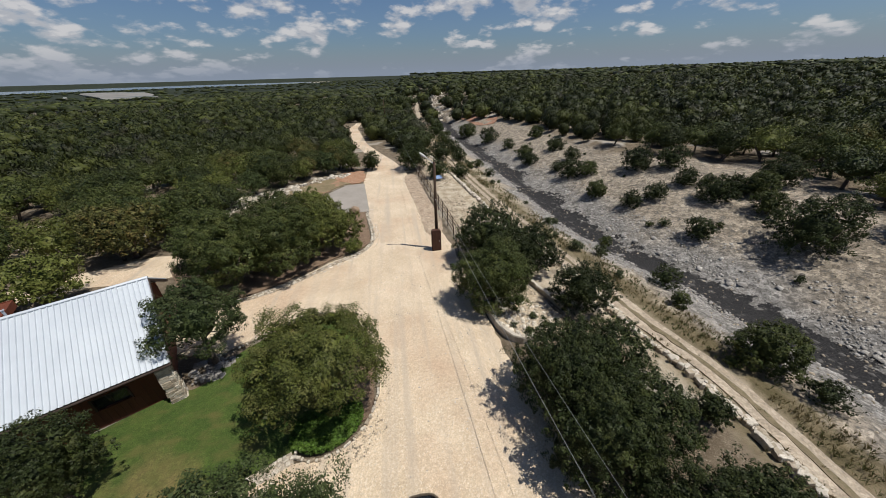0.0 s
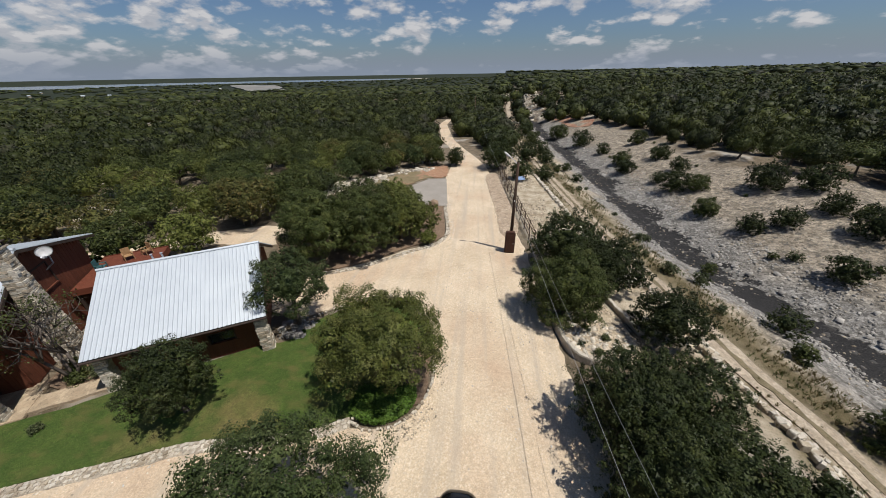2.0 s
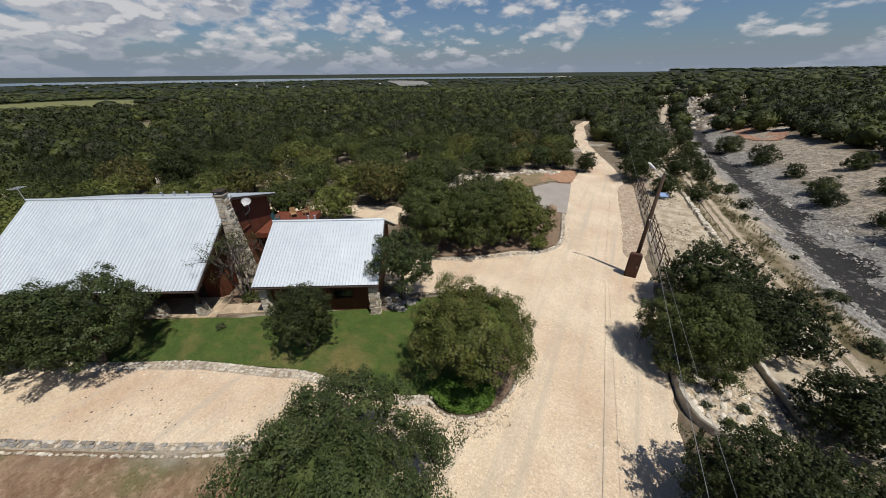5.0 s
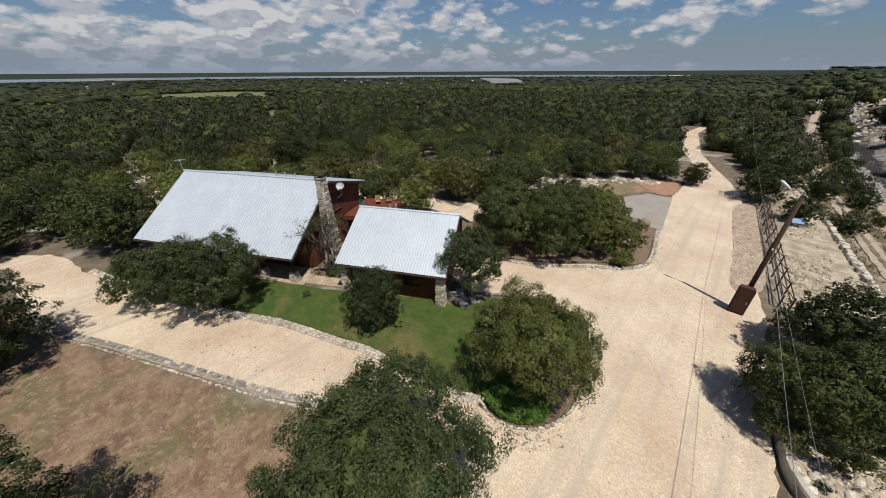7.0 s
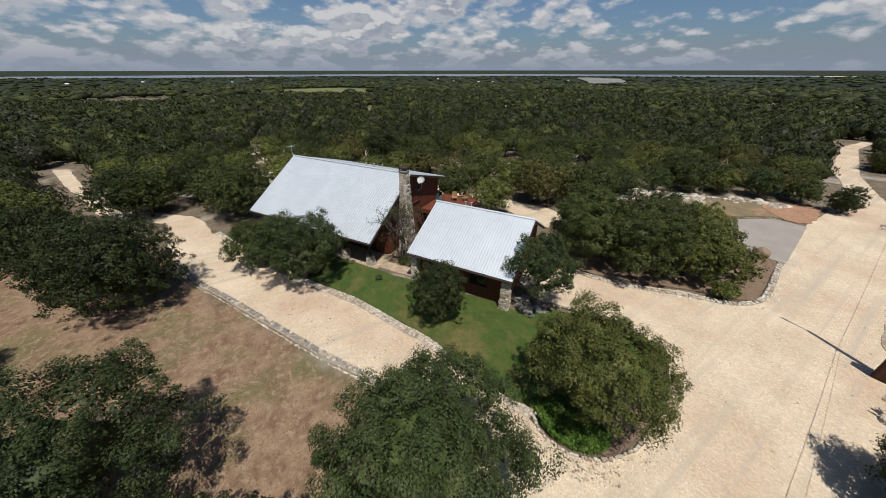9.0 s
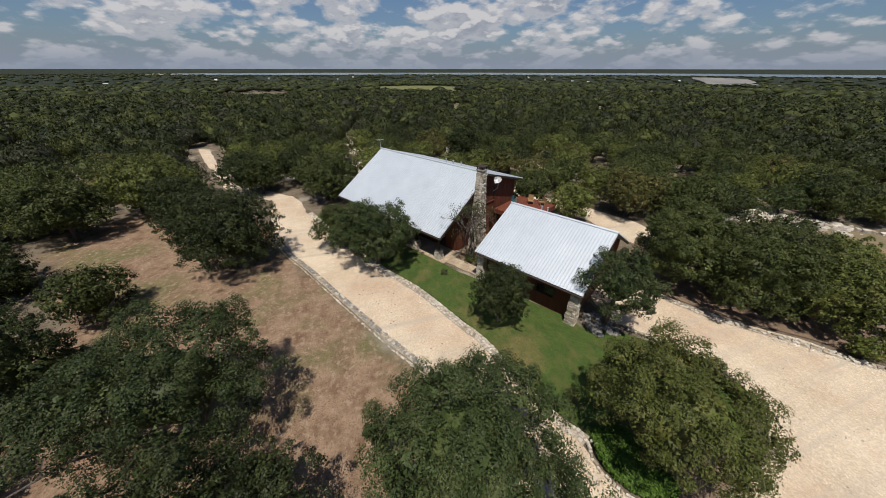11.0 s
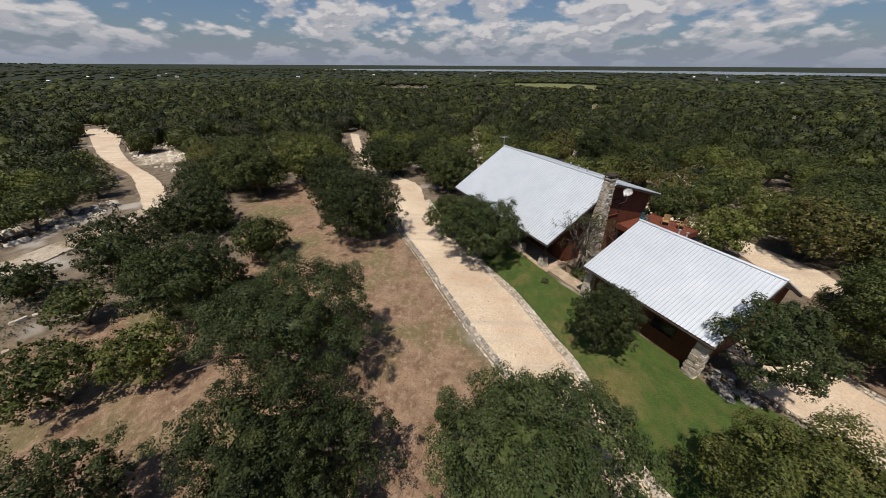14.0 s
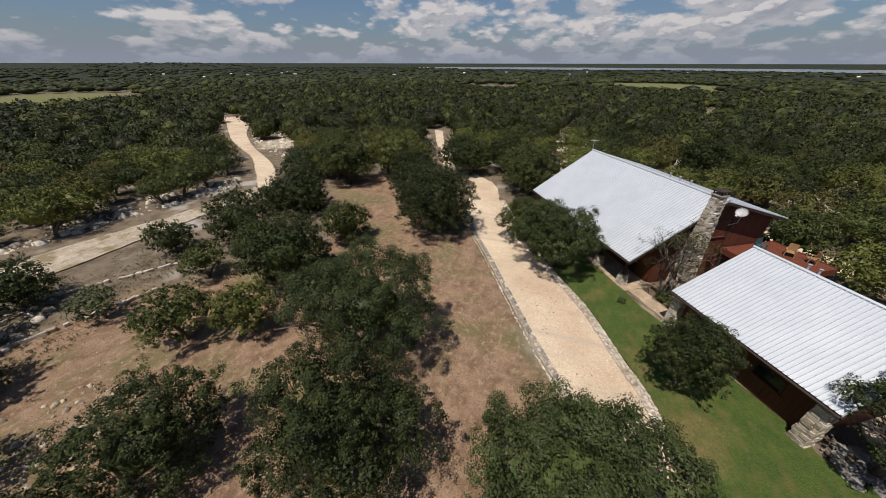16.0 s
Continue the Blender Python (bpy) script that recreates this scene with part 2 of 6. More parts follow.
def box_bm(x0, x1, y0, y1, z0, z1, bevel=0.0, bm=None):
    bm = bm or bmesh.new()
    r = bmesh.ops.create_cube(bm, size=1.0)
    bmesh.ops.scale(bm, vec=(x1 - x0, y1 - y0, z1 - z0), verts=r["verts"])
    bmesh.ops.translate(bm, vec=((x0 + x1) / 2, (y0 + y1) / 2, (z0 + z1) / 2), verts=r["verts"])
    if bevel:
        bmesh.ops.bevel(bm, geom=list({e for v in r["verts"] for e in v.link_edges}), offset=bevel, segments=2, affect="EDGES")
    return bm


def tube_bm(points, radii, sides=8, bm=None):
    """A round limb along points, closed at both ends."""
    bm = bm or bmesh.new()
    rings = []
    pts = [Vector(p) for p in points]
    for i, p in enumerate(pts):
        d = (pts[min(i + 1, len(pts) - 1)] - pts[max(i - 1, 0)]).normalized()
        a = d.orthogonal().normalized()
        if rings:
            a = (ref - d * ref.dot(d)).normalized()
        ref = a
        b = d.cross(a)
        rings.append([bm.verts.new(p + (a * math.cos(q) + b * math.sin(q)) * radii[i]) for q in (2 * math.pi * k / sides for k in range(sides))])
    for r0, r1 in zip(rings, rings[1:]):
        for k in range(sides):
            bm.faces.new((r0[k], r0[(k + 1) % sides], r1[(k + 1) % sides], r1[k]))
    bm.faces.new(rings[0][::-1])
    bm.faces.new(rings[-1])
    return bm


def along(poly, step):
    """Points every step metres along a polyline, with the heading."""
    out, carry = [], 0.0
    for (x0, y0), (x1, y1) in zip(poly, poly[1:]):
        d = math.hypot(x1 - x0, y1 - y0)
        s = carry
        while s < d:
            out.append((x0 + (x1 - x0) * s / d, y0 + (y1 - y0) * s / d, math.atan2(y1 - y0, x1 - x0)))
            s += step
        carry = s - d
    return out


def rounded(poly, n=6, closed=True):
    """A smooth closed or open curve through a coarse polygon (Catmull-Rom)."""
    out, k = [], len(poly)
    for i in range(k if closed else k - 1):
        p0, p1, p2, p3 = (np.array(poly[(i + j) % k] if closed else poly[min(max(i + j, 0), k - 1)], float) for j in (-1, 0, 1, 2))
        for t in np.arange(n) / n:
            out.append(tuple(0.5 * (2 * p1 + (p2 - p0) * t + (2 * p0 - 5 * p1 + 4 * p2 - p3) * t ** 2 + (3 * p1 - p0 - 3 * p2 + p3) * t ** 3)))
    if not closed:
        out.append(tuple(poly[-1]))
    return out


def poly_distance(x, y, poly, closed=False):
    """Distance from points to a polyline, and the side (positive to the right of its direction)."""
    best, side = np.full(x.shape, 1e9), np.ones(x.shape)
    pts = list(poly) + ([poly[0]] if closed else [])
    for (x0, y0), (x1, y1) in zip(pts, pts[1:]):
        dx, dy = x1 - x0, y1 - y0
        t = np.clip(((x - x0) * dx + (y - y0) * dy) / (dx * dx + dy * dy), 0, 1)
        d = np.hypot(x - x0 - t * dx, y - y0 - t * dy)
        s = (x - x0) * dy - (y - y0) * dx
        near = d < best - 1e-9
        best = np.where(near, d, best)
        side = np.where(near, np.sign(s), side)
    return best, side


def inside(x, y, poly):
    r = np.zeros(x.shape, bool)
    for (x0, y0), (x1, y1) in zip(poly, list(poly[1:]) + [poly[0]]):
        if y0 != y1:
            r ^= ((y0 > y) != (y1 > y)) & (x < (x1 - x0) * (y - y0) / (y1 - y0) + x0)
    return r


def wave(x, y, f, seed=0.0):
    """Cheap smooth noise in the plane, about -1 to 1."""
    return (np.sin(x * f + 1.7 * np.sin(y * f * 0.7 + seed)) + np.sin(y * f * 1.13 + 1.3 * np.sin(x * f * 0.83 + 2 + seed) + seed)
            + 0.5 * np.sin((x + y) * f * 2.1 + seed * 3)) / 2.5


# ---- plan ----
CREEK = [(60, 900), (24, 260), (17.5, 150), (18.8, 91), (20.3, 60), (20.3, 46), (20.9, 36), (21.2, 30), (22.0, 25.8), (23.8, 22.3), (25.2, 19.6), (25.6, 16.5), (26.2, 12), (26.8, 6), (27, -20), (20, -90), (0, -400)]
BRINK = [(30, 900), (8, 260), (5, 150), (5.5, 90), (6.6, 60), (8.6, 47), (9.6, 38), (10.3, 30), (11.3, 24.5), (12.5, 20.6), (12.9, 16.4), (13.1, 14.0), (13.3, 12.4), (13.6, 11.0), (14.0, 9.8), (14.1, 8.2), (14.4, 4.0), (14.6, -20), (8, -90), (-14, -400)]
PLATEAU = [(12, -60), (14, 6), (9, 20), (8, 45), (5, 70), (-10, 70), (-20, 46), (-34, 30), (-45, 10), (-48, -14), (-40, -34), (-20, -44), (-4, -50)]
LAKE_Z = -24.0


def height(x, y):
    x, y = np.asarray(x, float), np.asarray(y, float)
    dc, sc = poly_distance(x, y, CREEK)
    db, sb = poly_distance(x, y, BRINK)
    dp, _ = poly_distance(x, y, PLATEAU, True)
    dp = np.where(inside(x, y, PLATEAU), 0, dp)
    # west and north-west: a long gentle fall to the lake
    west = -0.021 * np.maximum(dp - 6, 0) + 0.5 * wave(x, y, 0.045) * np.clip(dp / 40, 0, 1) + 1.6 * wave(x, y, 0.012, 2) * np.clip((dp - 60) / 200, 0, 1)
    west = np.maximum(west, LAKE_Z - 1.0)
    # the creek valley
    t = dc / (dc + db + 1e-6)
    valley = np.interp(t, [0, 0.10, 0.22, 0.45, 0.62, 0.9, 1.0], [-2.7, -2.6, -2.1, -1.25, -1.0, -0.9, 0.0])
    valley = valley + 0.10 * wave(x, y, 1.3) * np.clip(1 - abs(t - 0.62) * 6, -1, 0) * -1
    hill = np.interp(dc, [0, 1.5, 3, 9, 17, 60, 300, 900, 4000], [-2.7, -2.6, -2.0, 0.0, 2.0, 4.0, 11.5, 17, 20])
    hill = hill + wave(x, y, 0.5, 1) * 0.28 * np.clip((dc - 2) / 6, 0, 1) + wave(x, y, 0.03, 4) * 1.2 * np.clip((dc - 20) / 80, 0, 1)
    right_creek = sc < 0
    z = np.where(sb > 0, west, np.where(right_creek, hill, valley))
    # a knoll where the track climbs
    z = z + 34.0 * np.clip(1.8 - np.hypot(x + 2247, y + 3187) / 420, 0, 1) + 6.0 * np.exp(-((x - 20) / 26) ** 2 - ((y - 182) / 46) ** 2)
    # a low far rim all round, beyond the lake
    r = np.hypot(x, y)
    rim = np.clip((r - 3600) / 900, 0, 1)
    return z + rim * rim * (12 - z) * 0.9


FIELD = rounded([(-11.2, 2.3), (-16, 0), (-23.4, -3.9), (-31, -7.3), (-37, -11), (-41, -20), (-36, -26), (-27, -22), (-20, -18), (-14, -22), (-8, -27), (-1, -24), (1, -12), (0, -2), (-4, 2), (-7, 3.2)], 4)
BANK = [(15, 110), (16.2, 46), (15.8, 33), (16.8, 27), (18.3, 21), (18.4, 14), (19, -10), (37, -10), (39, 8), (41, 17), (45, 24), (49, 31), (47, 37), (41, 43), (37, 47), (35.5, 56), (35.6, 66), (35, 80), (32, 104), (21, 120)]
VERGE = [(4.5, 53), (4.2, 34), (5, 28), (8.5, 20), (12, 13), (14, 5), (26, 5), (24, 20), (20, 26), (19, 46), (17, 95), (8, 95)]
PASTURES = [((-138, -305), 46, 48), ((-480, 130), 75, 70), ((-75, 262), 13, 12), ((-140, 122), 13, 6), ((-163, 56), 15, 9), ((-420, 640), 40, 70), ((-330, -60), 30, 22)]


CLEARINGS = [(-51.3, 1.2, 3.2), (-66, 4, 3.5), (-53, 23, 3), (-20.9, 44.2, 2.6), (-29, 42, 2.4), (-38.4, 38.1, 2.4), (-76, 4.4, 3.5), (-74, -9.7, 3), (-53.3, -51.5, 4.0), (-58, -45, 3), (-128, 46, 7), (-105, 97, 6), (-121, 108, 6), (-44, 30, 2.4), (-60, 44, 3.0), (-80, 100, 6), (-90, 20, 4)]


def build_ground():
    def axis(lo, hi, step):
        core = np.arange(lo, hi + step / 2, step)
        out, d = [], step
        p = hi
        while p < 4700:
            d *= 1.13
            p += d
            out.append(p)
        out = np.array(out)
        return np.concatenate([(lo - (out - hi))[::-1], core, out])
    xs, ys = axis(-48, 50, 0.6), axis(-44, 70, 0.6)
    X, Y = np.meshgrid(xs, ys)
    Z = height(X, Y)
    near = np.clip(1 - np.hypot(X, Y) / 120, 0, 1)
    Z = Z + 0.035 * wave(X, Y, 2.1, 5) * near - 0.03
    n, m = X.shape
    idx = np.arange(n * m).reshape(n, m)
    faces = np.stack([idx[:-1, :-1], idx[:-1, 1:], idx[1:, 1:], idx[1:, :-1]], -1).reshape(-1, 4)
    me = data_mesh("ground", np.stack([X, Y, Z], -1).reshape(-1, 3), faces, GROUND, True)

    def zone(name, poly, soft):
        d, _ = poly_distance(X, Y, poly, True)
        d = np.where(inside(X, Y, poly), d, -d) + wave(X, Y, 0.9, 3) * soft * 0.5 + wave(X, Y, 3.1, 7) * soft * 0.2
        a = me.attributes.new(name, "FLOAT", "POINT")
        a.data.foreach_set("value", np.clip(d / soft + 0.5, 0, 1).astype(np.float32).ravel())
    zone("field", FIELD, 1.5)
    zone("bank", BANK, 2.5)
    zone("verge", VERGE, 1.5)
    zone("scrub", [(16.9, -8), (19.4, -8), (19.6, 8), (18.4, 16), (15.4, 34), (13.4, 53), (11, 92), (9.6, 92), (11.7, 53), (13.5, 34), (15.9, 16), (17.0, 11.6)], 1.0)
    zone("scrub_west", [(14.7, -8), (15.7, -8), (15.9, 7.8), (15.1, 12), (14.3, 16), (12.3, 30), (10.4, 50), (8.2, 88), (6.8, 88), (8.8, 50), (10.6, 30), (13.4, 16)], 0.8)
    dc, _ = poly_distance(X, Y, CREEK)
    a = me.attributes.new("rubble", "FLOAT", "POINT")
    a.data.foreach_set("value", np.clip((7.0 - dc + wave(X, Y, 0.4, 6) * 2.0) / 3.0, 0, 1).astype(np.float32).ravel())
    a = me.attributes.new("bed", "FLOAT", "POINT")
    a.data.foreach_set("value", np.clip(1.0 - (dc + wave(X, Y, 0.45, 2) * 1.2 + wave(X, Y, 1.3, 8) * 0.35) / 3.7, 0, 1).astype(np.float32).ravel())
    far = np.clip((np.hypot(X, Y) - 350) / 250, 0, 1)
    a = me.attributes.new("woods", "FLOAT", "POINT")
    a.data.foreach_set("value", far.astype(np.float32).ravel())
    lime = np.zeros(X.shape)
    for cx, cy, cr in CLEARINGS:
        lime = np.maximum(lime, np.clip((cr * 1.25 - np.hypot(X - cx, Y - cy) + wave(X, Y, 0.9, 4)) / 1.2, 0, 1))
    a = me.attributes.new("lime", "FLOAT", "POINT")
    a.data.foreach_set("value", lime.astype(np.float32).ravel())
    g = np.zeros(X.shape)
    for (cx, cy), rx, ry in PASTURES:
        ang = math.atan2(cy, cx)
        du, dv = (X - cx) * -math.sin(ang) + (Y - cy) * math.cos(ang), (X - cx) * math.cos(ang) + (Y - cy) * math.sin(ang)
        g = np.maximum(g, np.clip((1 - np.hypot(du / rx, dv / (ry * 2.2))) * 4, 0, 1))
    a = me.attributes.new("pasture", "FLOAT", "POINT")
    a.data.foreach_set("value", g.astype(np.float32).ravel())
    tagged(new("ground", me), "dry brown earth with limestone gravel and leaf litter under trees", "ground", kind="structure")


def ground_material():
    m = bpy.data.materials.new("dry hill country soil")
    m.use_nodes = True
    nt = m.node_tree
    N, L = nt.nodes.new, nt.links.new
    bsdf = nt.nodes["Principled BSDF"]
    bsdf.inputs["Roughness"].default_value, bsdf.inputs["Specular IOR Level"].default_value = 0.95, 0.2
    geo = N("ShaderNodeNewGeometry")

    def noise_tex(s, d=5, r=0.6):
        n = N("ShaderNodeTexNoise")
        n.inputs["Scale"].default_value, n.inputs["Detail"].default_value, n.inputs["Roughness"].default_value = s, d, r
        L(geo.outputs["Position"], n.inputs["Vector"])
        return n.outputs[0]

    def ramp(f, lo, hi):
        n = N("ShaderNodeMapRange")
        n.inputs[1].default_value, n.inputs[2].default_value = lo, hi
        L(f, n.inputs[0])
        return n.outputs[0]

    def mix(f, a, b):
        n = N("ShaderNodeMix")
        n.data_type = "RGBA"
        for sock, v in ((n.inputs[0], f), (n.inputs[6], a), (n.inputs[7], b)):
            if isinstance(v, (int, float)):
                sock.default_value = v
            elif isinstance(v, tuple):
                sock.default_value = (*v, 1)
            else:
                L(v, sock)
        return n.outputs[2]

    def attr(name):
        n = N("ShaderNodeAttribute")
        n.attribute_name = name
        return n.outputs["Fac"]
    mid, fine, big = noise_tex(0.9), noise_tex(11, 4, 0.7), noise_tex(0.17, 3)
    floor = mix(ramp(mid, 0.35, 0.65), (0.10, 0.078, 0.05), (0.19, 0.15, 0.105))
    floor = mix(ramp(big, 0.56, 0.68), floor, (0.36, 0.33, 0.28))
    floor = mix(ramp(fine, 0.56, 0.7), floor, (0.30, 0.26, 0.2))
    field = mix(ramp(mid, 0.35, 0.65), (0.165, 0.10, 0.06), (0.31, 0.21, 0.135))
    field = mix(ramp(big, 0.5, 0.62), field, (0.15, 0.135, 0.06))
    field = mix(ramp(noise_tex(2.6, 5, 0.7), 0.5, 0.66), field, (0.34, 0.245, 0.165))
    field = mix(ramp(fine, 0.52, 0.68), field, (0.13, 0.085, 0.05))
    bank = mix(ramp(mid, 0.35, 0.7), (0.26, 0.217, 0.16), (0.38, 0.325, 0.25))
    bank = mix(attr("rubble"), bank, mix(ramp(mid, 0.3, 0.7), (0.18, 0.17, 0.153), (0.32, 0.305, 0.28)))
    bank = mix(ramp(fine, 0.5, 0.66), bank, (0.13, 0.12, 0.10))
    for sc, dark_to, light_to in ((2.2, 0.62, 1.3), (6.5, 0.6, 1.35)):
        vo, hs, mr, sepc = N("ShaderNodeTexVoronoi"), N("ShaderNodeHueSaturation"), N("ShaderNodeMapRange"), N("ShaderNodeSeparateColor")
        vo.inputs["Scale"].default_value = sc
        L(geo.outputs["Position"], vo.inputs["Vector"])
        L(vo.outputs["Color"], sepc.inputs[0])
        mr.inputs[3].default_value, mr.inputs[4].default_value = dark_to, light_to
        L(sepc.outputs[0], mr.inputs[0])
        L(mr.outputs[0], hs.inputs["Value"])
        L(bank, hs.inputs["Color"])
        bank = hs.outputs[0]
    bank = mix(ramp(noise_tex(3.2, 4, 0.7), 0.58, 0.7), bank, (0.35, 0.325, 0.285))
    bank = mix(ramp(noise_tex(1.6, 6, 0.75), 0.54, 0.62), bank, (0.11, 0.102, 0.088))
    verge = mix(ramp(mid, 0.36, 0.6), (0.30, 0.24, 0.16), (0.50, 0.43, 0.325))
    verge = mix(ramp(fine, 0.55, 0.7), verge, (0.13, 0.125, 0.06))
    col = mix(attr("field"), floor, field)
    col = mix(attr("lime"), col, verge)
    col = mix(attr("verge"), col, verge)
    col = mix(attr("bank"), col, bank)
    scrub = mix(ramp(mid, 0.38, 0.62), (0.105, 0.085, 0.045), (0.19, 0.15, 0.09))
    scrub = mix(ramp(fine, 0.52, 0.68), scrub, (0.075, 0.075, 0.03))
    col = mix(attr("scrub"), col, scrub)
    col = mix(attr("scrub_west"), col, scrub)
    ragged = N("ShaderNodeMath")
    ragged.operation = "MULTIPLY_ADD"
    L(noise_tex(1.1, 6, 0.65), ragged.inputs[0])
    ragged.inputs[1].default_value = 1.5
    L(attr("bed"), ragged.inputs[2])
    col = mix(ramp(ragged.outputs[0], 1.27, 1.32), col, mix(ramp(fine, 0.45, 0.7), (0.018, 0.0175, 0.018), (0.055, 0.053, 0.05)))
    woods = mix(ramp(noise_tex(0.06, 4), 0.4, 0.62), (0.014, 0.019, 0.010), (0.028, 0.035, 0.018))
    col = mix(attr("woods"), col, woods)
    col = mix(attr("pasture"), col, mix(ramp(mid, 0.3, 0.7), (0.11, 0.122, 0.042), (0.17, 0.165, 0.07)))
    L(col, bsdf.inputs["Base Color"])
    b = N("ShaderNodeBump")
    b.inputs["Strength"].default_value, b.inputs["Distance"].default_value = 0.9, 0.08
    L(fine, b.inputs["Height"])
    L(b.outputs[0], bsdf.inputs["Normal"])
    return m


GROUND = ground_material()
build_ground()


def sheet(name, poly, mat, lift, label, category, step=0.5, wobble=0.12, depth=0.12):
    """A ground sheet of its own with an uneven edge, that follows the terrain and has a turned-down rim."""
    pts = []
    for (x, y, a) in along(list(poly) + [poly[0]], step):
        w = wave(np.array(x), np.array(y), 3.3, 1) * wobble
        pts.append((x - math.sin(a) * w, y + math.cos(a) * w))
    bm = bmesh.new()
    top = [bm.verts.new((x, y, 0)) for x, y in pts]
    for tri in tessellate_polygon([[Vector((x, y, 0)) for x, y in pts]]):
        bm.faces.new([top[i] for i in tri])
    bmesh.ops.recalc_face_normals(bm, faces=bm.faces)
    bm.faces.ensure_lookup_table()
    if sum(f.normal.z for f in bm.faces) < 0:
        bmesh.ops.reverse_faces(bm, faces=bm.faces)
    for v in bm.verts:
        v.co.z = float(height(v.co.x, v.co.y)) + lift
    edge = [e for e in bm.edges if e.is_boundary]
    r = bmesh.ops.extrude_edge_only(bm, edges=edge)
    for g in r["geom"]:
        if isinstance(g, bmesh.types.BMVert):
            g.co.z -= depth + lift
    me = bpy.data.meshes.new(name)
    bm.to_mesh(me)
    bm.free()
    me.materials.append(mat)
    return tagged(new(name, me), label, category, kind="structure")


# the gravel road with the forecourt and both drives, as one sheet
ROAD = [(7.4, -9), (6.8, -6), (6.4, 4), (5.9, 8.2), (5.3, 10.7), (5.1, 12.6), (4.9, 16), (4.6, 20.1), (4.4, 25.5), (3.6, 30.4), (2.8, 39), (1.0, 54.6), (-0.8, 61), (-3.2, 68),
        (-6.4, 78.5), (-9.0, 95), (-11.5, 111), (-14, 112), (-11.8, 95), (-9.5, 79), (-7.2, 72), (-5.6, 65), (-4.9, 58), (-5.2, 47), (-4.0, 37), (-3.0, 29.6), (-2.8, 27.5), (-4.0, 26), (-6.6, 24.4), (-9.6, 21.4), (-12.8, 19.6), (-16, 19.0), (-16, 16),
        (-11.5, 14.8), (-10.3, 15.6), (-7.2, 17.9), (-5.1, 17.7), (-3.0, 16.0), (-2.2, 13.6), (-1.9, 11.2), (-2.3, 9.5), (-3.1, 8.5), (-4.3, 8.0), (-5.5, 8.1), (-6.8, 7.4), (-9.1, 6.8), (-12.0, 6.2),
        (-13.9, 5.4), (-17.9, 3.8), (-21.6, 1.7), (-27, -0.8), (-35.6, -4.4), (-39.5, -5.2), (-42.2, -6.6), (-41.2, -8.4), (-37.5, -8.3), (-31, -7.1), (-26.9, -5.4), (-23.5, -3.6), (-18.5, -1.1), (-14, 1.15), (-11, 2.85), (-7.5, 4.1),
        (-5.2, 3.6), (-3.4, 2.0), (-1.6, -1.0), (0.6, -5), (2.6, -9)]
sheet("road", ROAD, GRAVEL, 0.03, "pale cream limestone gravel road with a forecourt and drives", "road")
sheet("road_far_bend", [(-11.5, 110.8), (-11, 125), (-13, 125), (-14, 111.6)], GRAVEL, 0.06, "far bend of the pale gravel road", "road", 1.5)
sheet("road_west", rounded([(-30.0, -34.4), (-33.7, -38.6), (-42.2, -48.0), (-48.1, -57.1), (-55.8, -68.1), (-74.6, -90.7), (-80, -99), (-82.5, -95), (-76.6, -83.9), (-61.1, -68.9), (-50.1, -56.0), (-41.2, -43.3), (-36.0, -37.4), (-32.3, -33.8)], 3), GRAVEL, 0.12, "pale winding gravel road through the woods", "road", 1.0)
LANE = material("dusty stony lane", (0.27, 0.225, 0.16), (0.42, 0.36, 0.275), 0.7, 0.95, 0.6, (0.48, 0.43, 0.34), 10, (0.20, 0.16, 0.09), 0.5, (0.5, 0.62), cells=((5, 0.15), (18, 0.15)))
sheet("road_west_lower", rounded([(2, -43), (-9, -39.8), (-17, -37.6), (-24, -35.8), (-31, -35.2), (-31, -33), (-24, -33.4), (-16, -34.0), (-8, -34.6), (2, -37)], 3), LANE, 0.08, "lower pale dusty lane between the trees", "road", 1.0)
sheet("path_far", [(-41.5, -6.4), (-44.5, -9.0), (-48.3, -13.6), (-50.5, -15.0), (-62.5, -19.7), (-77.3, -24.9), (-79.1, -27.5), (-66.1, -22.7), (-53.8, -17.6), (-48.0, -15.4), (-43.8, -11.2), (-40.5, -8.4)], GRAVEL, 0.05, "narrow pale path among trees", "path", 1.0)
sheet("path_back", rounded([(-18, 24.8), (-21, 28.6), (-26, 27), (-33, 23.4), (-38, 19), (-37, 17.6), (-32, 21), (-25, 24)], 3), GRAVEL, 0.03, "pale gravel service lane behind the house", "path")
sheet("farm_track", rounded([(15.4, -4), (15.9, 7.8), (15.2, 12), (14.4, 16), (12.3, 33), (10.4, 53), (8.2, 90), (9.5, 140), (12, 185), (13.5, 185), (11, 140), (9.7, 90), (11.8, 53), (13.6, 34), (16.0, 16), (16.9, 11.6), (17.3, 7.8), (17, -4)], 3), TRACK, 0.05, "two-rutted pale dirt track beside the creek", "track", 1.0)
sheet("track_middle", rounded([(16.05, -4), (16.45, 7.8), (15.95, 11.8), (15.05, 16), (12.85, 33.5), (11.0, 53), (8.85, 90), (9.1, 90), (11.3, 53), (13.15, 33.8), (15.4, 16), (16.3, 11.8), (16.8, 7.8), (16.4, -4)], 3), material("dry grass strip", (0.13, 0.105, 0.06), (0.22, 0.175, 0.11), 1.5, 0.95, 0.8, (0.09, 0.085, 0.04), 12), 0.075, "dry grassy strip between the ruts of the track", "grass", 0.6, 0.14)
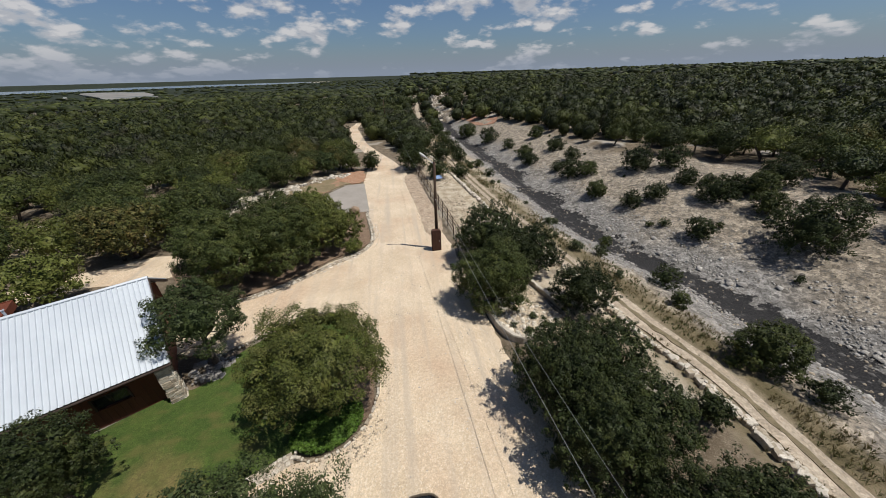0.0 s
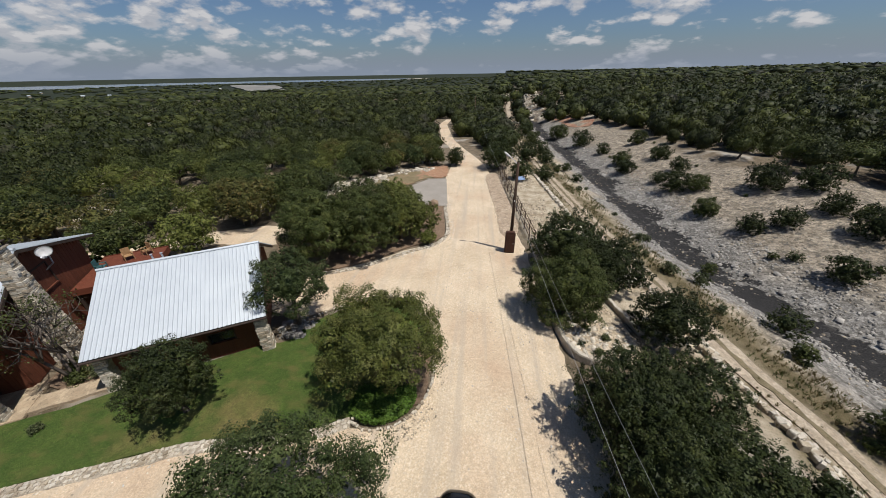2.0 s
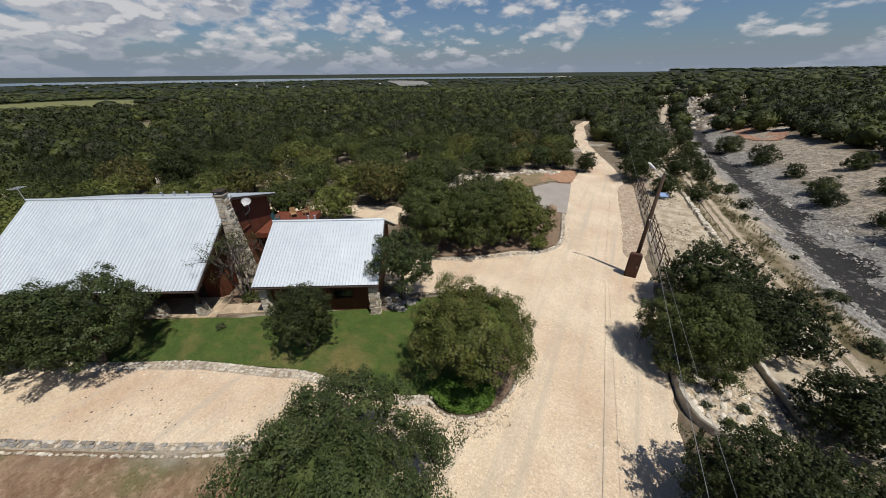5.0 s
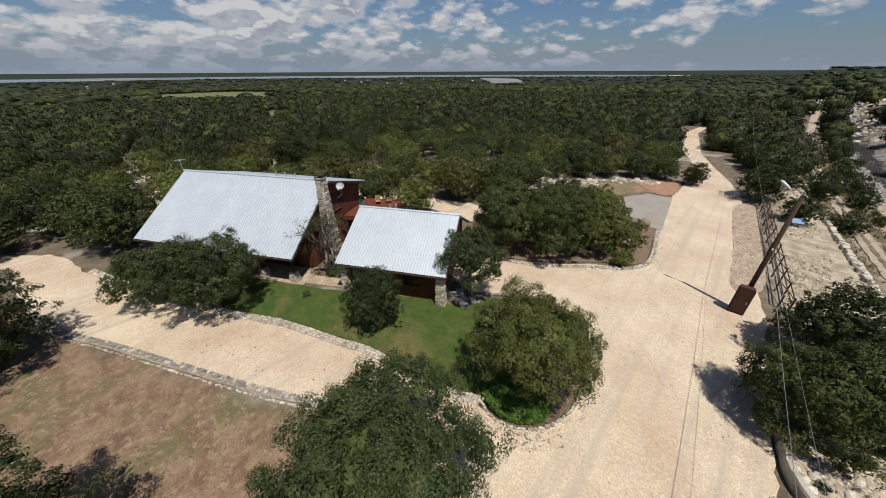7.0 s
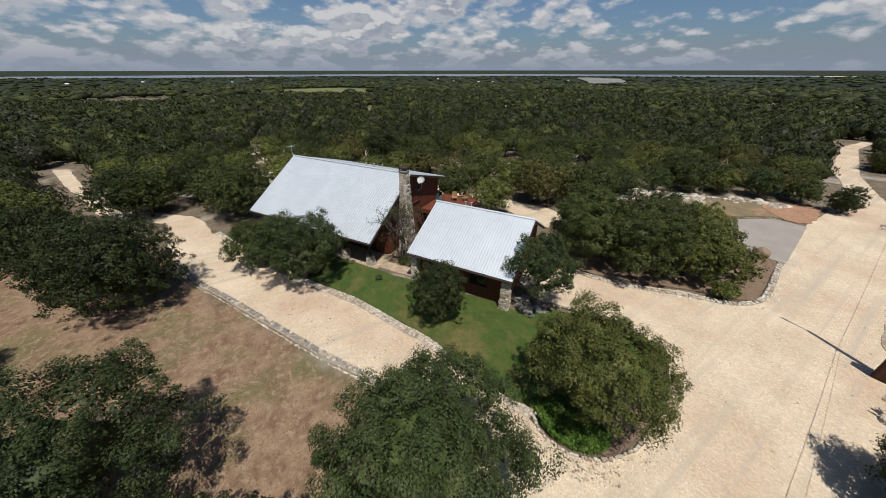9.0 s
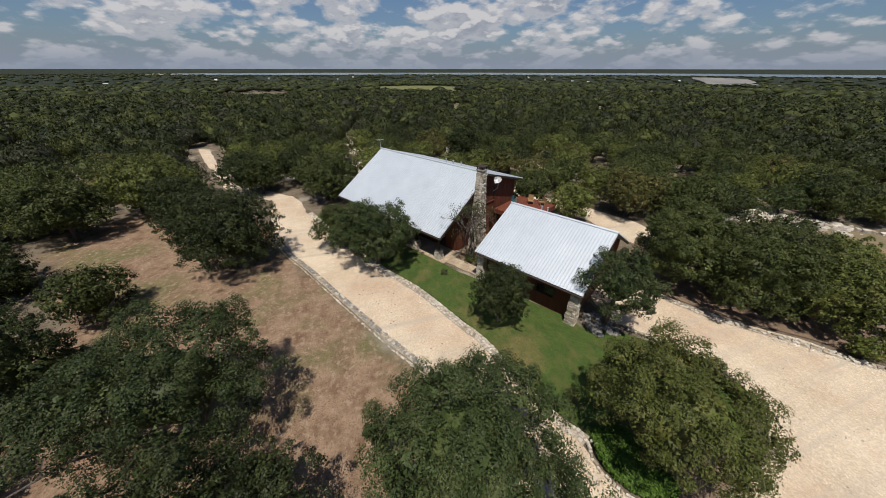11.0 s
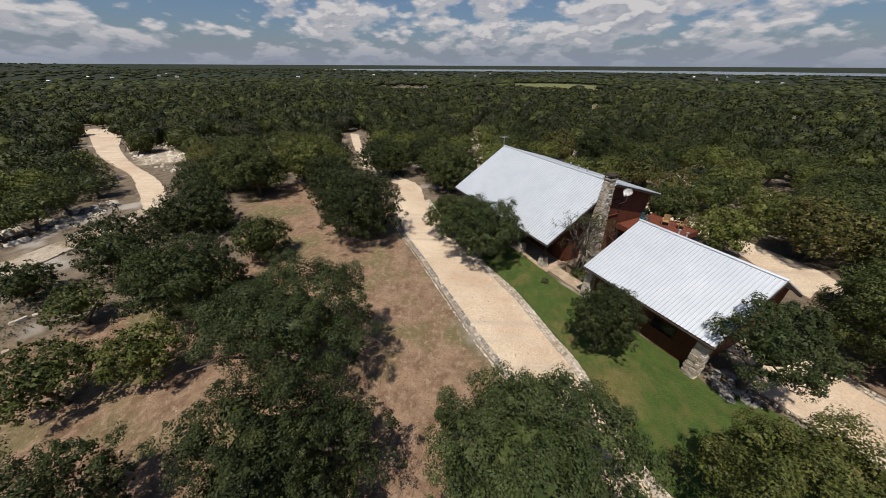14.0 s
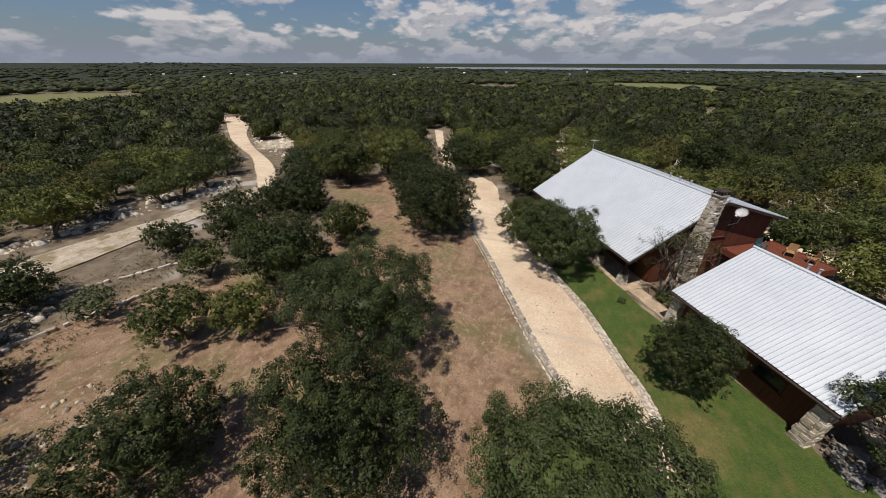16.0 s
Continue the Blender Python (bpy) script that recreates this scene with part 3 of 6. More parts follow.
sheet("concrete_pad", [(-3.7, 35.6), (-5.0, 47), (-7.6, 46.6), (-9.6, 43.4), (-9.6, 37.2), (-7.4, 36.0)], CONCRETE, 0.06, "worn grey concrete parking pad beside the road", "pavement", 0.5, 0.04)
LAWN_EDGE = rounded([(-3.0, 9.0), (-4.3, 8.5), (-5.5, 8.6), (-6.8, 7.9), (-9.1, 7.3), (-12.1, 6.7), (-14, 5.9), (-18, 4.3), (-21.7, 2.2), (-27, -0.3), (-34, -3.4), (-35, -1.5), (-32.8, -0.1), (-27, 3.2), (-21.4, 6.5), (-20, 7.2), (-18.2, 8.4), (-17.6, 9.2), (-15, 10.7), (-12.2, 12.4), (-10.9, 12.9), (-10.2, 14.6), (-7, 17.2), (-5.2, 17.0), (-3.4, 15.6), (-2.7, 13.5), (-2.3, 11.2)], 3)
sheet("lawn", LAWN_EDGE, LAWN, 0.10, "mown green lawn with dry yellow patches before the house", "lawn", 0.5, 0.05, 0.2)
PAVING = material("pale tan paving", (0.33, 0.25, 0.165), (0.45, 0.36, 0.25), 1.6, 0.9, 0.4, (0.24, 0.19, 0.13), 18, cells=((2.2, 0.18), (12, 0.08)))
MORTAR = material("pale mortar", (0.27, 0.23, 0.175), (0.40, 0.35, 0.275), 3, 0.95, 0.5, (0.2, 0.17, 0.13), 12, cells=((8, 0.18), (25, 0.2)))
MULCH = material("brown mulch", (0.13, 0.085, 0.055), (0.21, 0.145, 0.095), 2.2, 0.95, 0.8, (0.27, 0.2, 0.14), 20)
sheet("yard_bed", [(-3.3, 29), (-4.2, 35.6), (-7.6, 35.8), (-9.8, 37), (-14, 34), (-20, 26), (-17, 22), (-12.8, 20.2), (-9.5, 22.0), (-6.4, 25), (-4.0, 26.6), (-3.2, 27.6)], MULCH, 0.07, "brown mulch bed under the oaks, edged with stone", "flower bed", 0.5, 0.04)
sheet("grass_strip", rounded([(-5.6, 48), (-6.3, 53), (-12, 49.5), (-17, 43), (-15.5, 40.2), (-10.5, 43.6), (-8, 47.2)], 3), material("dry grass", (0.16, 0.125, 0.07), (0.24, 0.185, 0.11), 1.2, 0.95, 0.8, (0.15, 0.14, 0.06), 25, (0.35, 0.2, 0.13), 0.4, (0.55, 0.7)), 0.05, "strip of dry grass and red earth beside the pad", "grass")

sheet("lane_apron", rounded([(-39.8, 28.5), (-38.0, 30.8), (-36.2, 31.9), (-34.6, 30.4), (-35.4, 28.2), (-37.8, 27.0)], 3), material("tan packed earth", (0.27, 0.215, 0.14), (0.38, 0.31, 0.21), 0.8, 0.95, 0.5, (0.22, 0.18, 0.11), 10), 0.05, "tan packed earth beside the wood behind the house", "earth", 0.5, 0.15)
sheet("walk", [(-22.3, 6.55), (-21.6, 6.75), (-20.0, 7.7), (-18.3, 8.75), (-18.0, 9.15), (-19.2, 9.35), (-20.7, 8.55), (-21.5, 8.0), (-22.3, 8.9), (-22.9, 8.3), (-22.0, 7.2)], PAVING, 0.13, "irregular tan flagstone walk from the porch to the small house", "path", 0.3, 0.06)
sheet("house_bed", [(-22.2, 8.6), (-20.7, 8.3), (-19.0, 9.0), (-18.6, 9.6), (-20.8, 12.6), (-23.2, 11.6)], MULCH, 0.09, "brown mulch bed between the two houses", "flower bed", 0.4, 0.05)
sheet("red_earth", rounded([(-5.2, 48.2), (-7.2, 47.6), (-9.2, 49.4), (-9.9, 52.0), (-7.6, 54.0), (-5.6, 54.2)], 3), material("red earth", (0.24, 0.125, 0.07), (0.36, 0.20, 0.12), 1.4, 0.95, 0.8, (0.42, 0.32, 0.22), 9), 0.075, "patch of bare red earth beside the road", "earth", 0.5, 0.25)
sheet("red_bank", rounded([(23.9, 122), (27.5, 116.6), (32.6, 104.5), (29.0, 97), (26.2, 102), (25.0, 110)], 3), material("rust red clay", (0.20, 0.085, 0.05), (0.34, 0.19, 0.12), 0.5, 0.95, 0.6, (0.42, 0.34, 0.25), 3), 0.1, "bare rust red clay at the top of the bank", "earth", 1.0, 0.4)
sheet("island_mulch", rounded([(-2.8, 9.4), (-2.25, 10.0), (-2.25, 11.3), (-2.7, 13.4), (-4.6, 13.2), (-5.0, 10.6)], 3), MULCH, 0.125, "brown mulch under the oak at the drive's fork", "flower bed", 0.4, 0.08)

sheet("rock_garden", [(5.3, 16.3), (5.35, 14.6), (5.7, 13.5), (6.4, 12.9), (7.6, 12.7), (9.6, 13.4), (9.3, 16.6), (8.4, 19.4), (6.8, 18.4)], material("cream crushed limestone", (0.36, 0.29, 0.20), (0.52, 0.44, 0.33), 1.8, 0.95, 0.8, (0.25, 0.2, 0.13), 9, cells=((4, 0.18), (14, 0.2))), 0.06, "cream crushed limestone of the rock garden", "flower bed", 0.4, 0.1)

sheet("road_verge", rounded([(0.9, 48.5), (1.6, 39.4), (2.0, 34), (2.3, 28.6), (3.3, 28.2), (4.3, 30.6), (3.7, 38), (2.8, 50)], 3), material("brown gravel", (0.25, 0.18, 0.12), (0.38, 0.30, 0.215), 1.2, 0.95, 0.7, (0.50, 0.42, 0.32), 6, cells=((6, 0.2), (18, 0.2))), 0.06, "brown gravel strip between road and fence", "verge", 0.9, 0.12, 0.05)

# ---- trees ----
def leaf_quads(rng, centres, normals, size):
    """Pointed four-cornered leaf sprays, one at each centre."""
    n = len(centres)
    ref = rng.normal(size=(n, 3))
    a = np.cross(normals, ref)
    a /= np.linalg.norm(a, axis=1, keepdims=True) + 1e-9
    b = np.cross(normals, a)
    s = size * rng.uniform(0.65, 1.3, (n, 1))
    w = s * rng.uniform(0.45, 0.8, (n, 1))
    bend = normals * s * rng.uniform(-0.25, 0.25, (n, 1))
    v = np.stack([centres - a * s, centres - b * w + bend, centres + a * s, centres + b * w + bend], 1).reshape(-1, 3)
    return v, np.arange(4 * n).reshape(n, 4)


def leaf_tris(rng, centres, normals, size):
    """Three-cornered leaf sprays, one at each centre."""
    n = len(centres)
    a = np.cross(normals, rng.normal(size=(n, 3)))
    a /= np.linalg.norm(a, axis=1, keepdims=True) + 1e-9
    b = np.cross(normals, a)
    s = size * rng.uniform(0.65, 1.35, (n, 1))
    w = s * rng.uniform(0.55, 0.95, (n, 1))
    v = np.stack([centres - a * s, centres + a * s * 0.6 - b * w, centres + a * s * rng.uniform(0.3, 1.0, (n, 1)) + b * w], 1).reshape(-1, 3)
    return v, np.arange(3 * n).reshape(n, 3)


def ball(sub):
    bm = bmesh.new()
    bmesh.ops.create_icosphere(bm, subdivisions=sub, radius=1.0)
    bm.verts.ensure_lookup_table()
    v, f = np.array([v.co[:] for v in bm.verts]), np.array([[q.index for q in f.verts] for f in bm.faces])
    bm.free()
    return v, f


BALLS = {1: ball(1), 2: ball(2), 3: ball(3)}


def core_tris(rng, blob, sub, scale):
    """The dense twiggy heart of a crown: an uneven mass that no light passes."""
    v0, f0 = BALLS[sub]
    return blob[0] + v0 * blob[1] * scale * rng.uniform(0.75, 1.1, (len(v0), 1)), f0


def crown_shape(rng, r, h, lumps, cone=0.0):
    """Centres and radii of the lumps that make a crown of radius r and height h, its base at zero."""
    out = [(np.array([0, 0, h * 0.48]), np.array([r * 0.72, r * 0.72, h * 0.40]))]
    sx, sy = rng.uniform(0.9, 1.1, 2)
    small = 1 if lumps < 25 else 0.8
    for i in range(lumps):
        a, q = i * 2.39996 + rng.uniform(-0.5, 0.5), rng.uniform(-0.7, 0.97)
        ring = math.sqrt(1 - q * q) * (1 - cone * max(q, 0))
        k = rng.uniform(0.20, 0.40) * small
        f = (1 - k * 0.9) * rng.uniform(0.8, 1.13)
        c = np.array([math.cos(a) * ring * r * f * sx, math.sin(a) * ring * r * f * sy, h * 0.5 + q * h * 0.5 * (1 - k * 0.8)])
        out.append((c, np.array([r * k, r * k, min(r * k * rng.uniform(0.65, 0.9), h * 0.4)])))
    return out


def crown_arrays(rng, r, h, count, size, lumps=22, cone=0.0, low=0.4, hull=1, open_=0.0, spiky=0.0):
    """Leaves in rounded or feathery tufts over all of the lumps that lies outside, larger sprays under them, and a dark heart."""
    blobs = crown_shape(rng, r, h, lumps, cone)
    areas = np.array([b[1][0] * b[1][2] for b in blobs])
    tr = 0.1 * r + 0.07
    tufts = max(10, int(1.5 * (r * r * 2.2 + r * h * 1.6) * 1.9 / (math.pi * tr * tr) * (1 - 0.35 * open_)))
    pts, outs, depth = [], [], []
    share = (areas / areas.sum() * max(tufts * 6, count * 0.6)).astype(int) + 3
    for i, ((c, rad), n) in enumerate(zip(blobs, share)):
        d = rng.normal(size=(n, 3))
        d /= np.linalg.norm(d, axis=1, keepdims=True)
        d[:, 2] = np.where(d[:, 2] < -low, -d[:, 2], d[:, 2])
        p = c + d * rad
        out = np.ones(n, bool)
        for j, (c2, rad2) in enumerate(blobs):
            if j != i:
                out &= (((p - c2) / rad2) ** 2).sum(1) > 0.8
        pts.append(p[out])
        outs.append(d[out])
        depth.append(np.repeat(rad[None], out.sum(), 0))
    pts, outs, depth = np.concatenate(pts), np.concatenate(outs), np.concatenate(depth)
    order = rng.permutation(len(pts))[:tufts]
    p, d = pts[order], outs[order]
    n, each = len(p), max(4, int(count / len(p)))
    tr = tr * rng.uniform(0.6, 1.35, (n, 1))
    heart = p + d * tr * rng.uniform(-0.6, 0.3, (n, 1))
    axis = d + rng.normal(size=d.shape) * 0.35 + np.array([0, 0, 0.3])
    axis /= np.linalg.norm(axis, axis=1, keepdims=True)
    reach = tr * rng.uniform(0.4, 2.3, (n, 1)) * spiky
    dd, ax, tt, hh, rr = (np.repeat(q, each, 0) for q in (d, axis, tr, heart, reach))
    go = rng.normal(size=(n * each, 3))
    go /= np.linalg.norm(go, axis=1, keepdims=True)
    go = go + dd * 0.75
    go /= np.linalg.norm(go, axis=1, keepdims=True)
    k = rng.uniform(0, 1, (n * each, 1))
    cs = hh + go * tt * rng.uniform(0.45, 1.0, (n * each, 1)) * (1 - 0.7 * k * min(1, spiky)) + ax * rr * k
    ns = go * 0.9 + rng.normal(size=cs.shape) * 0.4 + np.array([0, 0, 0.3])
    ns /= np.linalg.norm(ns, axis=1, keepdims=True)
    v, f = leaf_tris(rng, cs, ns, size)
    order = rng.permutation(len(pts))[:int(count * 0.24 * (1 - open_))]
    p, d, rad = pts[order], outs[order], depth[order]
    d2 = d + rng.normal(size=d.shape) * 0.3
    v2, f2 = leaf_tris(rng, p - d * np.minimum(rad, 0.12 * r + 0.06) * rng.uniform(0.2, 1.3, (len(p), 1)), d2 / np.linalg.norm(d2, axis=1, keepdims=True), size * 1.9)
    v, f = np.concatenate([v, v2]), np.concatenate([f, f2 + len(v)])
    if hull:
        v2, f2 = core_tris(rng, blobs[0], hull, 0.72 - 0.3 * open_)
        v, f = np.concatenate([v, v2]), np.concatenate([f, f2 + len(v)])
    return v, f


def dome_crown(seed, sub, leaves, size, bumps=9):
    """A crown for the woods, one wide: a mass of rounded lumps with leaf sprays standing out of it."""
    rng = np.random.default_rng(seed)
    v0, f0 = BALLS[sub]
    b = rng.normal(size=(bumps, 3)) + [0, 0, 0.6]
    b /= np.linalg.norm(b, axis=1, keepdims=True)
    amp, wide = rng.uniform(0.12, 0.42, bumps), rng.uniform(0.06, 0.2, bumps)

    def radius(d):
        return 0.62 + (amp * np.exp((d @ b.T - 1) / wide)).max(1)
    flat = np.array([1, 1, 0.62])
    v = v0 * (radius(v0) * rng.uniform(0.78, 1.0, len(v0)))[:, None] * flat
    d = rng.normal(size=(leaves, 3)) + [0, 0, 0.35]
    d /= np.linalg.norm(d, axis=1, keepdims=True)
    c = d * (radius(d) * rng.uniform(0.84, 1.17, leaves))[:, None] * flat
    n = d + rng.normal(size=d.shape) * 0.55
    v2, f2 = leaf_tris(rng, c, n / np.linalg.norm(n, axis=1, keepdims=True), size)
    v, f = np.concatenate([v, v2]), np.concatenate([f0, f2 + len(v0)])
    f = f[v[f][:, :, 2].mean(1) > -0.42]
    used, back = np.unique(f, return_inverse=True)
    return v[used] + [0, 0, 0.44], back.reshape(-1, 3)


def trunk_bm(rng, r, base, h, stems=1):
    """Tapered stems with limbs that reach into the crown."""
    bm = bmesh.new()
    for s in range(stems):
        lean = rng.uniform(-0.25, 0.25, 2) * (1.6 if stems > 1 else 0.7)
        thick = max(0.07, 0.055 * r + 0.03) * (1 if stems == 1 else 0.7)
        top = np.array([lean[0] * h, lean[1] * h, base + h * 0.45])
        tube_bm([(lean[0] * 0.1, lean[1] * 0.1, -0.25), (lean[0] * 0.2, lean[1] * 0.3, base * 0.5), tuple(top * 0.6 + [0, 0, base * 0.2]), tuple(top)],
                [thick * 1.35, thick, thick * 0.8, thick * 0.45], 7, bm)
        for _ in range(4 if stems == 1 else 2):
            a = rng.uniform(0, 2 * math.pi)
            k = rng.uniform(0.3, 0.7)
            p0 = top * k + [0, 0, base * 0.2]
            p2 = p0 + [math.cos(a) * r * 0.7, math.sin(a) * r * 0.7, h * rng.uniform(0.15, 0.35)]
            p1 = (p0 + p2) / 2 + [0, 0, h * 0.06]
            tube_bm([tuple(p0), tuple(p1), tuple(p2)], [thick * 0.5, thick * 0.35, thick * 0.12], 5, bm)
    return bm


def tree(name, x, y, r, top, mat, label, category="tree", base=None, size=0.1, density=260, lumps=24, cone=0.0, stems=1, group="", seed=0, open_=0.0):
    """A tree: crown radius r, total height top, clear stem base."""
    rng = np.random.default_rng(seed)
    z = float(height(x, y))
    base = top * 0.14 if base is None else base
    ob = thing(name, label, category, x, y, z, group=group)
    h = top - base
    fine = 0.43 if math.hypot(x, y) < 16.5 else 0.5 if math.hypot(x, y) < 26 else 0.62
    size, density = size * fine, density * (0.56 if fine < 0.6 else 0.48) / fine ** 2
    count = int(density * (r * r * 2.2 + r * h * 1.6))
    v, f = crown_arrays(rng, r, h, count, size, lumps, cone, 0.75, 2, open_, 0.9 if mat is JUNIPER else 0.0)
    v = v + [0, 0, base]
    child("crown", data_mesh("crown", v, f, mat), ob)
    part("trunk", trunk_bm(rng, r, base, h, stems), BARK, ob, smooth=True)
    return ob


OAKS, CEDARS, BUSHES = "live oaks round the house", "junipers along the road", "bushes in the creek valley"
tree("oak_tree", -5.5, 2.75, 3.5, 5.4, OAK_DEEP, "round dark green live oak beside the drive", base=0.6, size=0.085, density=330, seed=1, group=OAKS, lumps=34)
tree("oak_tree", -4.4, 10.8, 3.25, 4.65, OAK_BRIGHT, "broad bright green oak over the bed at the drive's fork", base=1.3, size=0.085, density=300, seed=2, group=OAKS, lumps=34)
tree("oak_tree", -13.4, 8.0, 1.75, 4.2, JUNIPER, "small round dark evergreen on the lawn", base=0.4, size=0.07, density=420, seed=3, group=OAKS)
tree("oak_tree", -11.0, 14.2, 2.2, 5.2, OAK_DEEP, "open-crowned oak at the corner of the small house", base=1.5, size=0.085, density=300, seed=4, group=OAKS, lumps=22, open_=0.25)
tree("oak_tree", -22.6, 1.7, 2.95, 5.4, OAK_DEEP, "dark oak between drive and porch", base=0.6, size=0.09, density=280, seed=5, group=OAKS)
tree("oak_tree", -26.4, -0.6, 2.5, 3.8, OAK, "low bushy oak beside the drive", base=0.3, size=0.09, density=280, seed=6, group=OAKS)
for i, (x, y, r, top, m) in enumerate([(-13.2, 22.3, 3.1, 5.6, OAK), (-9.9, 23.8, 3.0, 5.4, OAK), (-7.3, 26.8, 2.5, 4.7, OAK_BRIGHT), (-5.7, 28.0, 1.8, 3.5, OAK_BRIGHT),
                                       (-11.0, 28.0, 3.0, 5.4, OAK), (-15.8, 26.2, 2.6, 5.0, OAK), (-8.6, 30.8, 2.3, 4.4, OAK_BRIGHT)]):
    tree("oak_tree", x, y, r * 1.06, top * 1.05, m, "spreading oak in the mulch bed by the forecourt", base=0.25, size=0.1, density=260, lumps=32, open_=0.35, seed=20 + i, group=OAKS)
tree("shrub", -4.5, 25.9, 0.8, 1.3, OAK_BRIGHT, "low bright shrub at the bed's stone edge", "shrub", base=0.1, size=0.07, density=420, seed=7)
for i, (x, y, r, top, m) in enumerate([(-29.1, 19.2, 2.6, 4.6, OAK), (-24.9, 21.9, 2.3, 4.0, OAK_BRIGHT), (-24.3, 28.9, 3.0, 5.2, OAK_YELLOW), (-19.6, 31.6, 2.9, 4.9, OAK),
                                       (-50.8, 20.1, 3.0, 5.6, JUNIPER), (-42.3, -2.5, 3.0, 5.0, OAK), (-38.8, -1.6, 3.3, 5.4, OAK), (-44.5, -11.4, 3.0, 4.8, JUNIPER),
                                       (-40.7, -19.5, 4.2, 6.0, OAK_BRIGHT), (-35.4, -24.5, 3.6, 5.4, OAK), (-44.0, -10.0, 2.5, 4.6, OAK), (-46.5, -5.5, 2.6, 4.8, JUNIPER)]):
    tree("oak_tree", x, y, r, top, m, "oak in the wood edge behind the house", size=0.13, density=150, seed=40 + i, group=OAKS)
for i, (x, y, r) in enumerate([(-7.6, 55.2, 1.7), (-11.2, 53.8, 2.0), (-14.4, 51.2, 1.8), (-16.8, 48.4, 2.1), (-19.6, 45.6, 1.9), (-22.6, 42.8, 2.1), (-25.6, 39.8, 1.8), (-28.8, 36.8, 2.0), (-31.6, 33.2, 1.8), (-9.4, 57.2, 2.1)]):
    tree("oak_tree", x, y, r, r * 1.75, (OAK, OAK_DEEP, OAK_BRIGHT)[i % 3], "oak leaning over white stones at the wood's edge", base=0.1, size=0.11, density=170, seed=620 + i, group=OAKS, lumps=18)
# junipers between road and track
for i, (x, y, r, top, m) in enumerate([(5.7, 16.8, 2.7, 4.7, OAK), (6.9, 22.6, 2.7, 4.8, JUNIPER), (9.6, 20.6, 2.4, 3.7, JUNIPER), (7.4, 19.6, 1.9, 3.9, JUNIPER), (11.2, 15.3, 1.9, 3.2, JUNIPER), (6.4, 8.9, 2.3, 4.4, JUNIPER),
                                       (9.3, 10.0, 1.95, 3.5, JUNIPER), (6.6, 6.0, 2.2, 4.2, JUNIPER), (9.0, 6.8, 2.0, 3.6, JUNIPER), (12.8, 7.0, 0.8, 1.5, JUNIPER), (2.9, 53.5, 2.8, 4.6, JUNIPER),
                                       (-4.2, 54.9, 1.6, 3.2, JUNIPER), (8.0, 2.5, 2.4, 4.4, JUNIPER), (11.0, 3.0, 1.6, 2.8, JUNIPER), (6.0, 47.5, 1.6, 2.8, JUNIPER)]):
    tree("juniper_tree", x, y, r, top, m, "dark green juniper between gravel road and track", "tree", base=-0.2, size=0.085 if y < 20 else 0.11, density=290 if y < 20 else 190, cone=0.25, seed=60 + i, group=CEDARS)
for i, (x, y, r) in enumerate([(26.4, 37.9, 1.5), (27.6, 32.6, 1.3), (30.2, 32.2, 1.35), (27.0, 28.2, 0.45), (28.1, 27.5, 0.6), (29.2, 24.4, 1.35), (31.6, 24.6, 0.4), (34.6, 28.8, 1.9), (37.4, 29.2, 1.5),
                               (39.0, 28.0, 1.8), (42.3, 28.8, 2.1), (35.3, 33.6, 1.35), (36.8, 32.3, 0.8), (34.5, 41.6, 2.2), (37.2, 38.6, 1.9), (36.6, 24.8, 1.6), (34.6, 19.4, 3.1), (20.7, 18.4, 1.2), (19.8, 10.0, 1.9), (20.4, 7.4, 0.9),
                               (27.0, 46.2, 1.9), (28.8, 44.4, 1.5), (26.6, 50.0, 1.1), (24.7, 57.4, 1.6), (25.7, 62.4, 1.6), (25.3, 71.0, 1.4), (23.6, 81.0, 2.4), (20.9, 94.0, 2.6), (30.5, 52.5, 1.4), (31.0, 60.0, 1.7), (32.0, 72.0, 1.8),
                               (12.2, 62.0, 1.5), (12.4, 70.0, 1.8), (12.0, 80.0, 2.0), (11.8, 92.0, 2.2), (15.2, 51.0, 0.9), (14.8, 57.0, 1.1), (8.6, 63.5, 2.2), (9.9, 50.2, 1.5), (21.4, 27.2, 0.7), (39.5, 12.0, 2.6), (37.8, 6.0, 2.2)]):
    tree("bush", x, y, r, r * 1.5, JUNIPER if i % 3 else OAK, "dark evergreen bush on pale limestone gravel", "bush", base=-0.25 * r, size=0.08 if r < 1.3 else 0.1, density=230, seed=90 + i, group=BUSHES, lumps=14, open_=0.25)
_rng = random.Random(17)
for _i in range(12):
    while True:
        _x, _y = _rng.uniform(-39, -25), _rng.uniform(-31, -20)
        if not inside(np.array(_x), np.array(_y), FIELD) and poly_distance(np.array(_x), np.array(_y), FIELD, True)[0] > 0.8:
            break
    _r = _rng.choice((0.7, 1.1, 1.6, 2.2))
    tree("field_tree", _x, _y, _r, _r * 1.75, (JUNIPER, OAK, JUNIPER, SHRUB)[_i % 4], "scrubby evergreen tree between field and lane", "tree", base=-0.1, size=0.12, density=150, seed=500 + _i, group="trees between field and lane", lumps=18)
_rng = random.Random(31)
